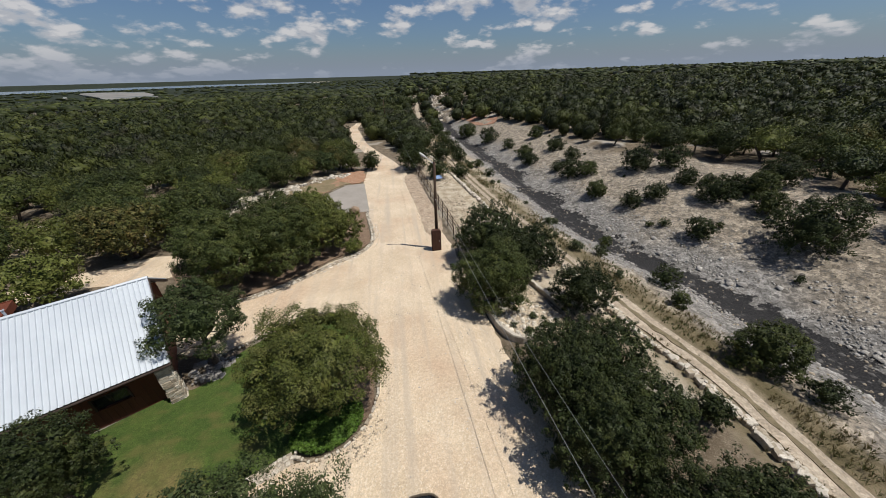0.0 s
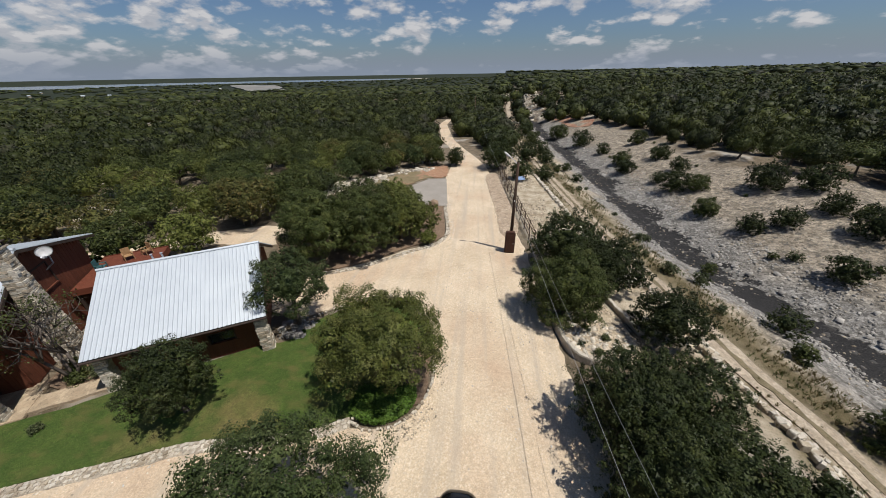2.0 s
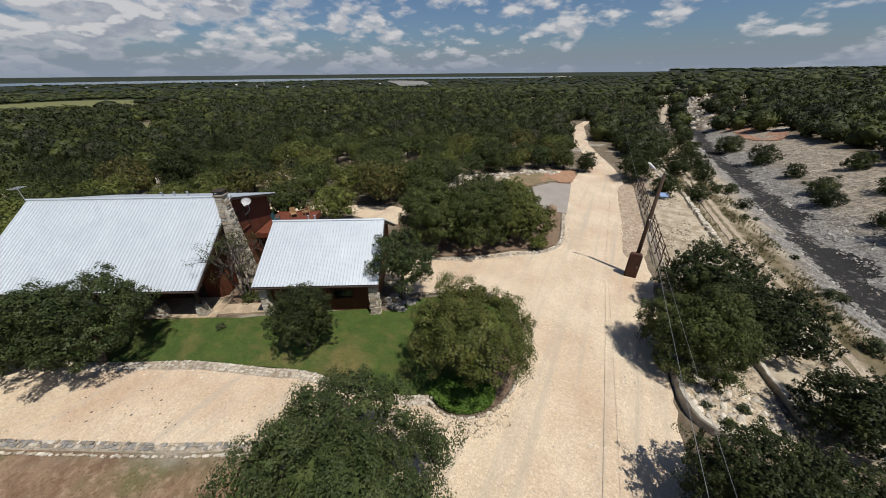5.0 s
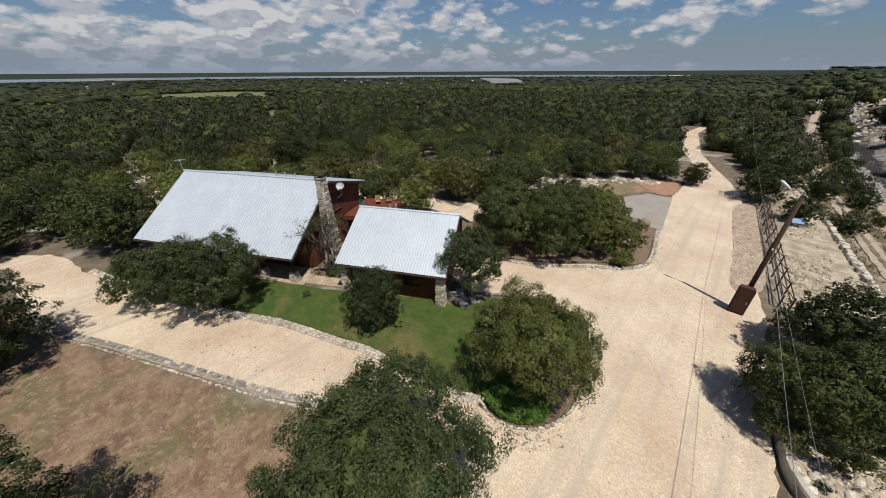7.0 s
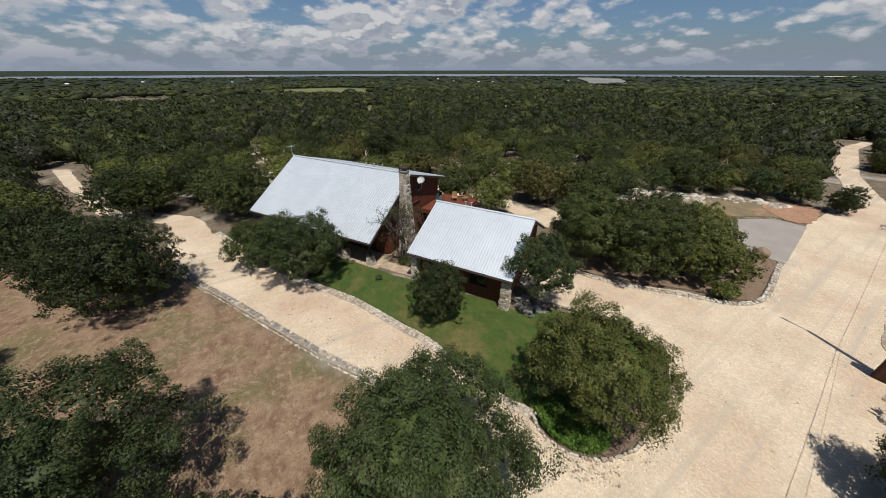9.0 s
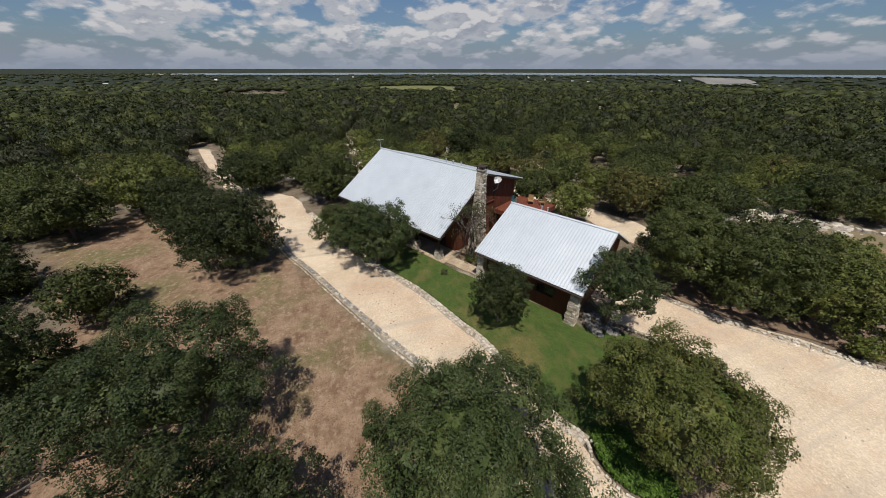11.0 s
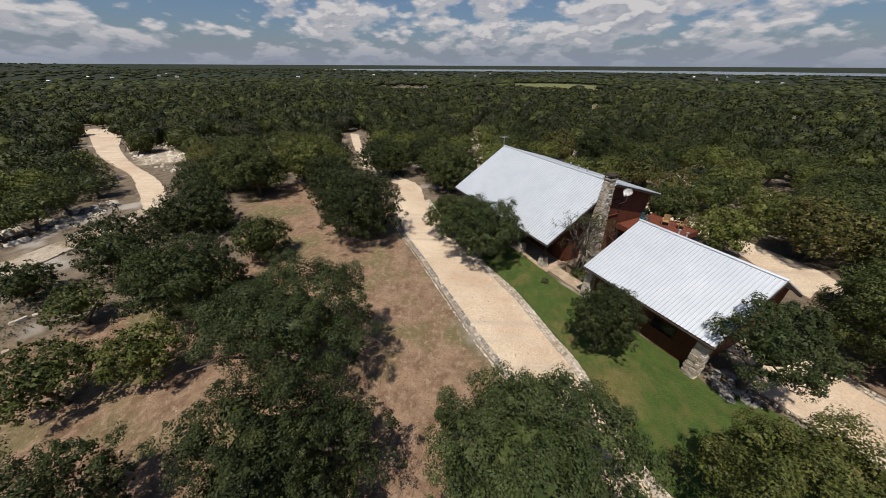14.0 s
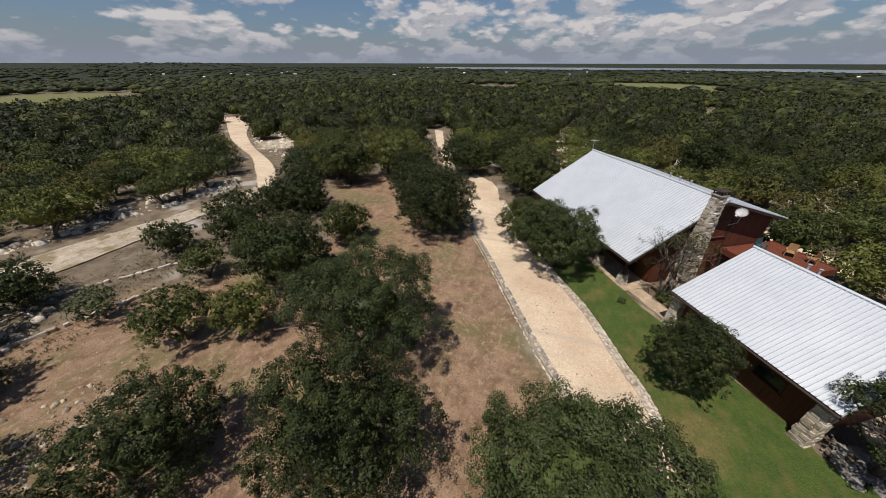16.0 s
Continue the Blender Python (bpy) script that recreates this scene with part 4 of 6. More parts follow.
for _i in range(14):
    while True:
        _x, _y = _rng.uniform(19, 37), _rng.uniform(8, 70)
        if inside(np.array(_x), np.array(_y), BANK) and poly_distance(np.array(_x), np.array(_y), CREEK)[0] > 4.0:
            break
    _r = _rng.choice((0.2, 0.28, 0.4)) * (0.8 + _y / 110)
    tree("bush", _x, _y, _r, _r * 1.5, (JUNIPER, OAK, SHRUB)[_i % 3], "scrubby evergreen bush on the limestone bank", "bush", base=-0.25 * _r, size=0.08, density=190, seed=400 + _i, group=BUSHES, lumps=10)
for _i in range(16):
    _t = _rng.random()
    _x, _y = 10.5 + 5.5 * _t + _rng.uniform(1.6, 4.2), 62 - 54 * _t
    _r = _rng.choice((0.3, 0.4, 0.5, 0.7))
    tree("bush", _x, _y, _r, _r * 1.5, (SHRUB, SHRUB, OAK)[_i % 3], "small scrubby bush between track and creek", "bush", base=-0.2 * _r, size=0.09, density=220, seed=450 + _i, group=BUSHES, lumps=12)
# field trees
for i, (x, y, r, top, m, st) in enumerate([(-25.8, -9.0, 3.6, 6.0, JUNIPER, 1), (-10.9, -7.8, 3.45, 5.9, OAK_DEEP, 2), (-5.2, -5.7, 2.9, 5.1, JUNIPER, 1), (-2.8, -12.5, 2.3, 3.9, JUNIPER, 1), (-8.2, -18.3, 1.7, 3.3, OAK, 3),
                                           (-9.8, -15.2, 1.6, 3.1, OAK_BRIGHT, 2), (-15.0, -16.4, 2.9, 4.9, JUNIPER, 1), (-21.6, -16.0, 2.0, 3.5, OAK, 1), (-15.2, -29.0, 1.6, 2.6, JUNIPER, 1), (-18.6, -24.8, 2.5, 4.4, JUNIPER, 1),
                                           (-25.6, -24.4, 2.8, 4.8, JUNIPER, 1), (-6.9, -31.0, 1.9, 3.4, JUNIPER, 1), (-13.2, -22.8, 1.5, 2.5, OAK, 2), (-7.8, -25.0, 1.1, 2.0, SHRUB, 2), (-16.6, -21.0, 1.7, 3.1, OAK, 1), (-13.0, -11.6, 1.6, 3.0, JUNIPER, 2), (-1.2, -24.5, 2.1, 3.6, JUNIPER, 1), (0.8, -19.5, 1.8, 3.2, OAK, 2), (-3.4, -29.0, 1.8, 3.2, JUNIPER, 1), (1.2, -14.6, 1.6, 2.8, OAK, 2), (-30.6, -12.6, 2.7, 4.8, JUNIPER, 1), (-36.2, -15.6, 2.7, 4.8, JUNIPER, 1)]):
    tree("field_tree", x, y, r * 1.1, top * 1.06, m, "dark evergreen tree on the dry brown field", "tree", base=-0.15 if st == 1 else 0.45, size=0.085 if abs(y) < 14 else 0.1, density=280 if abs(y) < 14 else 200, seed=130 + i, group="trees on the dry field", stems=st, lumps=32, open_=0.0 if st == 1 else 0.35)


# ---- the woods ----
ROAD_LINES = [[(0, -30), (0, 52), (-2, 60)], [(-2, 60), (-5, 69), (-8, 79)], [(-8, 79), (-10.5, 95), (-12.7, 111), (-12, 125)], [(-32, -35), (-41, -44.3), (-49.6, -59.3), (-60, -72), (-75.5, -87), (-82, -101)], [(4, -39), (-16, -36), (-33, -35)], [(-42, -13), (-75, -26)], [(-47, -45), (-58, -55)], [(-18, 26), (-36, 19)]]


def build_woods():
    rng = np.random.default_rng(5)

    def free(x, y, pad):
        ok = ~inside(x, y, FIELD) & ~inside(x, y, [(p[0] * 1.0, p[1]) for p in BANK]) & ~inside(x, y, VERGE)
        ok &= ~inside(x, y, [(14, -45), (14, 6), (8, 45), (4, 60), (-6, 58), (-12, 52.5), (-17.5, 45), (-19, 38), (-20, 32), (-29, 25.5), (-37, 18.5), (-42, 9), (-44, 0), (-46, -4), (-46, -9), (-40, -12), (-38, -26), (-24, -32), (0, -33)])
        d0, _ = poly_distance(x, y, CREEK)
        ok &= d0 > 3.5
        for line, w in zip(ROAD_LINES, (5.0, 4.4, 2.6, 3.3, 3.0, 2.6, 2.0, 2.4)):
            d, _ = poly_distance(x, y, line)
            ok &= d > w + pad
        d, _ = poly_distance(x, y, [(16.5, 8), (13, 34), (11, 53), (9, 90), (10.2, 140), (12.8, 185)])
        ok &= d > 2.0 + pad * 0.4
        for (cx, cy), rx, ry in PASTURES:
            ang = math.atan2(cy, cx)
            du, dv = (x - cx) * -math.sin(ang) + (y - cy) * math.cos(ang), (x - cx) * math.cos(ang) + (y - cy) * math.sin(ang)
            ok &= np.hypot(du / rx, dv / (ry * 2.2)) > 0.95
        for cx, cy, cr in CLEARINGS:
            ok &= np.hypot(x - cx, y - cy) > cr + pad
        ok &= (np.hypot((x - 22) / 3.2, (y - 158) / 34) > 1.0) | (wave(x, y, 0.5, 3) > 0.15)
        return ok

    def seen(x, y):
        a = np.degrees(np.arctan2(-x, y))
        return (a > -75) & (a < 172)

    def scatter(r0, r1, cell):
        k = np.arange(-r1, r1, cell)
        X, Y = np.meshgrid(k, k)
        X, Y = X + rng.uniform(-0.46, 0.46, X.shape) * cell, Y + rng.uniform(-0.46, 0.46, X.shape) * cell
        X, Y = X.ravel(), Y.ravel()
        d = np.hypot(X, Y)
        k = (d >= r0) & (d < r1) & seen(X, Y)
        X, Y = X[k], Y[k]
        k = free(X, Y, 0.6) & (wave(X, Y, 0.11, 9) + rng.uniform(-0.4, 0.4, X.shape) > -0.92)
        return X[k], Y[k]

    def stamp(name, X, Y, templates, rad, tall, mats, label):
        """All crowns of one distance band, joined into one sheet of woods for each leaf tone."""
        pick = rng.integers(0, len(templates), len(X))
        tone = rng.choice(len(mats), len(X), p=[0.45, 0.25, 0.22, 0.08][:len(mats)] if len(mats) == 4 else None)
        for ti, mat in enumerate(mats):
            vs, fs, off = [], [], 0
            for k, (v, f) in enumerate(templates):
                s = np.where((pick == k) & (tone == ti))[0]
                if not len(s):
                    continue
                a = rng.uniform(0, 2 * math.pi, len(s))
                sc = rad * rng.uniform(0.6, 1.42, len(s))
                hh = tall * rng.uniform(0.8, 1.18, len(s)) * (0.65 + 0.35 * sc / rad)
                ca, sa = np.cos(a)[:, None], np.sin(a)[:, None]
                z = height(X[s], Y[s])
                px = (v[None, :, 0] * ca - v[None, :, 1] * sa) * sc[:, None] + X[s][:, None]
                py = (v[None, :, 0] * sa + v[None, :, 1] * ca) * sc[:, None] + Y[s][:, None]
                pz = v[None, :, 2] * hh[:, None] + z[:, None]
                vs.append(np.stack([px, py, pz], -1).reshape(-1, 3))
                fs.append((f[None] + (np.arange(len(s)) * len(v))[:, None, None]).reshape(-1, 3) + off)
                off += len(s) * len(v)
            if not vs:
                continue
            tagged(new(name, data_mesh(name, np.concatenate(vs), np.concatenate(fs), mat, True)), label, "woodland", kind="stuff")

    def domes(n, sub, leaves, size):
        return [dome_crown(700 + 10 * sub + k, sub, leaves, size) for k in range(n)]
    tones = [OAK, JUNIPER, OAK_BRIGHT, OAK_YELLOW]
    # single trees at the wood's near edge
    canopy = [WOOD_OAK, WOOD_DARK, WOOD_BRIGHT, WOOD_GREY]
    X, Y = scatter(30, 88, 3.9)
    order = np.argsort(np.hypot(X, Y))[:210]
    rest = np.argsort(np.hypot(X, Y))[210:]
    protos = []
    for k in range(8):
        m = tones[(0, 1, 0, 2, 1, 0, 2, 3)[k]]
        ob = thing("wood_tree", "evergreen oak or juniper in the near wood", "tree", float(X[order[k]]), float(Y[order[k]]), float(height(X[order[k]], Y[order[k]])), group="trees of the near wood")
        v, f = crown_arrays(np.random.default_rng(300 + k), 2.5, 3.7, 2500, 0.075, 20, 0.2 if m is JUNIPER else 0, hull=2, spiky=0.8 if m is JUNIPER else 0.25)
        child("crown", data_mesh("crown", v + [0, 0, 0.4], f, m), ob)
        part("trunk", trunk_bm(np.random.default_rng(330 + k), 2.4, 0.5, 3.6, 1 + k % 2), BARK, ob, smooth=True)
        protos.append(ob)
    for j, k in enumerate(order[8:]):
        x, y = float(X[k]), float(Y[k])
        s = rng.uniform(0.75, 1.15)
        p = protos[rng.integers(0, 8)]
        p.scale = (1, 1, 1)
        ob = copy_thing(p, pose(x, y, float(height(x, y)), 0, 0, rng.uniform(0, 360)))
        ob.scale = (s, s, s * rng.uniform(0.85, 1.1))
    stamp("near_woods", X[rest], Y[rest], domes(8, 2, 720, 0.058), 2.45, 3.7, canopy, "dense dark evergreen wood of oak and juniper")
    X, Y = scatter(88, 150, 4.3)
    stamp("middle_woods", X, Y, domes(8, 2, 230, 0.085), 2.65, 3.7, canopy, "dense dark evergreen wood of oak and juniper")
    X, Y = scatter(150, 330, 5.8)
    stamp("distant_woods", X, Y, domes(6, 1, 48, 0.14), 3.5, 4.0, canopy, "distant dark green wood reaching to the lake")
    X, Y = scatter(330, 1000, 14)
    stamp("far_woods", X, Y, domes(5, 1, 4, 0.2), 8.0, 5.2, canopy, "far dark green wood on the plain")
    k = rng.uniform(-1, 1, (60000, 2)) * 3800
    X, Y = k[:, 0], k[:, 1]
    d = np.hypot(X, Y)
    m = (d > 1000) & (d < 3800) & seen(X, Y) & ~lake(X, Y)
    X, Y = X[m][:4500], Y[m][:4500]
    stamp("horizon_woods", X, Y, domes(3, 1, 0, 0.1), 17.0, 6.5, canopy[:3], "dark green woods along the horizon")


SHORE = [(-620, 1750), (-900, 1500), (-1250, 1250), (-1180, 900), (-1500, 700), (-1650, 300), (-1600, -100), (-1900, -500), (-2300, -800), (-3300, -1000), (-3900, -200), (-3600, 900), (-3000, 2100), (-1800, 3000), (-900, 3300), (-500, 2500)]
SHORE = rounded([tuple(np.array(q) * (2250 + (math.hypot(*q) - 1200) * 0.72) / math.hypot(*q)) for q in SHORE], 5)


FLATS = rounded([(-1250, 1640), (-820, 1130), (-600, 850), (-470, 800), (-490, 950), (-640, 1080), (-800, 1330), (-1050, 1650)], 4)


def lake(x, y):
    return inside(x, y, SHORE) | inside(x, y, FLATS)


WATER = material("lake water", (0.10, 0.13, 0.15), (0.14, 0.17, 0.19), 0.01, 0.25, 0.1, None, 0.3, spec=0.5)
SHORE_MUD = material("pale lake shore", (0.30, 0.28, 0.22), (0.40, 0.37, 0.30), 0.01, 0.95, 0.0, None, 0.1, (0.2, 0.22, 0.1), 0.004)


def flat_sheet(name, poly, z, mat, label, category):
    bm = bmesh.new()
    f = bm.faces.new([bm.verts.new((x, y, z)) for x, y in poly])
    if f.normal.z < 0:
        f.normal_flip()
    bmesh.ops.triangulate(bm, faces=[f], ngon_method="EAR_CLIP")
    me = bpy.data.meshes.new(name)
    bm.to_mesh(me)
    bm.free()
    me.materials.append(mat)
    return tagged(new(name, me), label, category, kind="structure")


_c = np.mean(np.array(SHORE), 0)
flat_sheet("lake_shore", [tuple(_c + (np.array(q) - _c) * 1.07) for q in SHORE], LAKE_Z + 1.0, SHORE_MUD, "pale dry shore of the lake", "shore")
flat_sheet("lake", SHORE, LAKE_Z + 1.2, WATER, "pale grey-blue lake on the far plain", "lake")
sheet("lake_flats", FLATS, material("pale drained mud", (0.15, 0.145, 0.13), (0.27, 0.255, 0.23), 0.01, 0.95, 0.0, None, 0.1, (0.10, 0.12, 0.12), 0.006, (0.52, 0.6)), 3.5, "pale drained mud flats beside the lake", "shore", 25, 3.0, 4.0)
build_woods()


# ---- house frame: u along the ridges, v towards the back ----
HOUSE_TURN = 30.0


def ribbed_roof(name, length, p0, p1, parent, mat, rib=0.23, label=""):
    """Ribbed steel sheet between two edges given as (v, z), length along u, ribs running up the slope."""
    (v0, z0), (v1, z1) = p0, p1
    prof = []
    n = int(length / rib)
    w = length / n
    for i in range(n):
        u = i * w
        prof += [(u, 0.0), (u + w * 0.62, 0.0), (u + w * 0.72, 0.05), (u + w * 0.88, 0.05), (u + w * 0.98, 0.0)]
    prof.append((length, 0.0))
    d = Vector((0, v1 - v0, z1 - z0)).normalized()
    nz = Vector((0, -d.z, d.y))
    if nz.z < 0:
        nz = -nz
    verts, faces = [], []
    for lift in (0.0, -0.03):
        for v, z in ((v0, z0), (v1, z1)):
            for u, h in prof:
                q = nz * (h + lift)
                verts.append((u, v + q.y, z + q.z))
    k = len(prof)
    for i in range(k - 1):
        faces.append((i, i + 1, k + i + 1, k + i))
        faces.append((2 * k + i, 3 * k + i, 3 * k + i + 1, 2 * k + i + 1))
        faces.append((i, 2 * k + i, 2 * k + i + 1, i + 1))
        faces.append((k + i, k + i + 1, 3 * k + i + 1, 3 * k + i))
    faces.append((0, k, 3 * k, 2 * k))
    faces.append((k - 1, 3 * k - 1, 4 * k - 1, 2 * k - 1)[::-1])
    return child(name, data_mesh(name, verts, faces, mat), parent, label)


def gable_wall(name, u0, u1, outline, mat, parent, label=""):
    """A wall of thickness u0..u1 with an outline in (v, z)."""
    bm = bmesh.new()
    a = [bm.verts.new((u0, v, z)) for v, z in outline]
    b = [bm.verts.new((u1, v, z)) for v, z in outline]
    bm.faces.new(a)
    bm.faces.new(b[::-1])
    for i in range(len(a)):
        j = (i + 1) % len(a)
        bm.faces.new((a[j], a[i], b[i], b[j]))
    bmesh.ops.recalc_face_normals(bm, faces=bm.faces)
    return part(name, bm, mat, parent, label)


def stone_mass(name, outline, parent, z0, z1, label="", rows=0.17, seed=0, taper=None, tan=0.2):
    """A masonry pier laid in courses of uneven stones round a core; outline is (u0, u1, v0, v1) at the foot, taper the same at the head."""
    rng = random.Random(seed)
    taper = taper or outline
    core = bmesh.new()
    def lerp(t):
        return [a + (b - a) * t for a, b in zip(outline, taper)]
    o0, o1 = lerp(0), lerp(1)
    vs = [core.verts.new(p) for p in ((o0[0], o0[2], z0), (o0[1], o0[2], z0), (o0[1], o0[3], z0), (o0[0], o0[3], z0), (o1[0], o1[2], z1), (o1[1], o1[2], z1), (o1[1], o1[3], z1), (o1[0], o1[3], z1))]
    for q in ((3, 2, 1, 0), (4, 5, 6, 7), (0, 1, 5, 4), (1, 2, 6, 5), (2, 3, 7, 6), (3, 0, 4, 7)):
        core.faces.new([vs[i] for i in q])
    body = part(name, core, MORTAR, parent, label)
    z = z0
    while z < z1 - 0.03:
        h = min(rows * rng.uniform(0.75, 1.35), z1 - z)
        a, b, c, d = lerp((z - z0) / (z1 - z0))
        for side in range(4):
            lo, hi = (a, b) if side in (0, 2) else (c, d)
            p = lo
            while p < hi - 0.02:
                w = min(rng.uniform(0.16, 0.42), hi - p)
                o = rng.uniform(0.01, 0.075)
                bx = {0: (p, p + w, c - o, c + 0.05), 2: (p, p + w, d - 0.05, d + o), 1: (b - 0.05, b + o, p, p + w), 3: (a - o, a + 0.05, p, p + w)}[side]
                g = 0.008
                me = (TAN_BLOCKS if rng.random() < tan else STONE_BLOCKS)[rng.randrange(10)]
                m = Matrix.LocRotScale(((bx[0] + bx[1]) / 2, (bx[2] + bx[3]) / 2, z + h / 2), None, (bx[1] - bx[0] - g, bx[3] - bx[2] - g, h - g * 1.5))
                child("stone", me, body, m=m)
                p += w
        z += h
    return body


def stone_block(seed, mat):
    """A unit block with knocked-off, uneven corners."""
    rng = random.Random(seed)
    bm = bmesh.new()
    bmesh.ops.create_cube(bm, size=1.0)
    bmesh.ops.bevel(bm, geom=bm.edges[:], offset=0.09, segments=1, affect="EDGES")
    for v in bm.verts:
        v.co += Vector([rng.uniform(-0.05, 0.05) for _ in range(3)])
    me = bpy.data.meshes.new("stone")
    bm.to_mesh(me)
    bm.free()
    me.materials.append(mat)
    return me


STONE_BLOCKS = [stone_block(i, STONE) for i in range(10)]
TAN_BLOCKS = [stone_block(20 + i, STONE_TAN) for i in range(10)]
GREY_BLOCKS = [stone_block(40 + i, STONE_GREY) for i in range(10)]


def board_wall(name, parent, along_axis, fixed, a0, a1, z0, z1, holes=(), out=-1, pitch=0.24, mat=None, label="", slope=None):
    """A solid wall with vertical boards proud of it. along_axis 'u': wall at v=fixed; 'v': wall at u=fixed. holes: (a0, a1, z0, z1) openings cut through."""
    mat = mat or SIDING
    bm = bmesh.new()
    cuts = sorted({a0, a1, *[h[0] for h in holes], *[h[1] for h in holes]})
    for c0, c1 in zip(cuts, cuts[1:]):
        spans = [(z0, z1)]
        for h in holes:
            if h[0] <= c0 + 1e-6 and h[1] >= c1 - 1e-6:
                spans = [(s0, min(s1, h[2])) for s0, s1 in spans if s0 < h[2]] + [(max(s0, h[3]), s1) for s0, s1 in spans if s1 > h[3]]
        for s0, s1 in spans:
            f0, f1 = sorted((fixed, fixed - out * 0.14))
            box_bm(*((c0, c1, f0, f1) if along_axis == "u" else (f0, f1, c0, c1)), s0, s1, bm=bm)
    wall = part(name, bm, mat, parent, label)
    n = int((a1 - a0) / pitch)
    w = (a1 - a0) / n
    bm = bmesh.new()
    box_bm(-0.5, 0.5, -0.5, 0.5, -0.5, 0.5, bm=bm)
    bmesh.ops.bevel(bm, geom=bm.edges[:], offset=0.06, segments=1, affect="EDGES")
    me = bpy.data.meshes.new("board")
    bm.to_mesh(me)
    bm.free()
    me.materials.append(mat)
    for i in range(n):
        c = a0 + (i + 0.5) * w
        spans = [(z0, z1 if slope is None else slope(c))]
        for h in holes:
            if h[0] < c + w / 2 and h[1] > c - w / 2:
                spans = [(s0, min(s1, h[2])) for s0, s1 in spans if s0 < h[2]] + [(max(s0, h[3]), s1) for s0, s1 in spans if s1 > h[3]]
        for s0, s1 in spans:
            if s1 - s0 < 0.05:
                continue
            p = fixed + out * 0.011
            loc, sc = ((c, p, (s0 + s1) / 2), (w * 0.94, 0.03, s1 - s0)) if along_axis == "u" else ((p, c, (s0 + s1) / 2), (0.03, w * 0.94, s1 - s0))
            child("board", me, wall, m=Matrix.LocRotScale(loc, None, sc))
    return wall


def window(name, parent, axis, fixed, a0, a1, z0, z1, out=-1, bars=1):
    """A framed window set in its opening, with panes of dark glass."""
    def bx(p0, p1, q0, q1, d0, d1, bm):
        f0, f1 = sorted((fixed + out * d0, fixed + out * d1))
        return box_bm(*((p0, p1, f0, f1) if axis == "u" else (f0, f1, p0, p1)), q0, q1, bm=bm)
    bm = bmesh.new()
    t = 0.07
    bx(a0 - t, a0, z0 - t, z1 + t, -0.1, 0.05, bm)
    bx(a1, a1 + t, z0 - t, z1 + t, -0.1, 0.05, bm)
    bx(a0, a1, z1, z1 + t, -0.1, 0.05, bm)
    fr = part(name, bm, DARK_TRIM, parent, "window in a dark wooden frame")
    part("window_sill", bx(a0 - t, a1 + t, z0 - t, z0, -0.1, 0.07, bmesh.new()), SIDING, fr)
    w = (a1 - a0) / (bars + 1)
    for i in range(bars + 1):
        part("pane", bx(a0 + i * w + 0.015, a0 + (i + 1) * w - 0.015, z0, z1, -0.075, -0.06, bmesh.new()), GLASS_DARK, fr)
        if i:
            part("mullion", bx(a0 + i * w - 0.015, a0 + i * w + 0.015, z0, z1, -0.09, -0.03, bmesh.new()), DARK_TRIM, fr)
    return fr


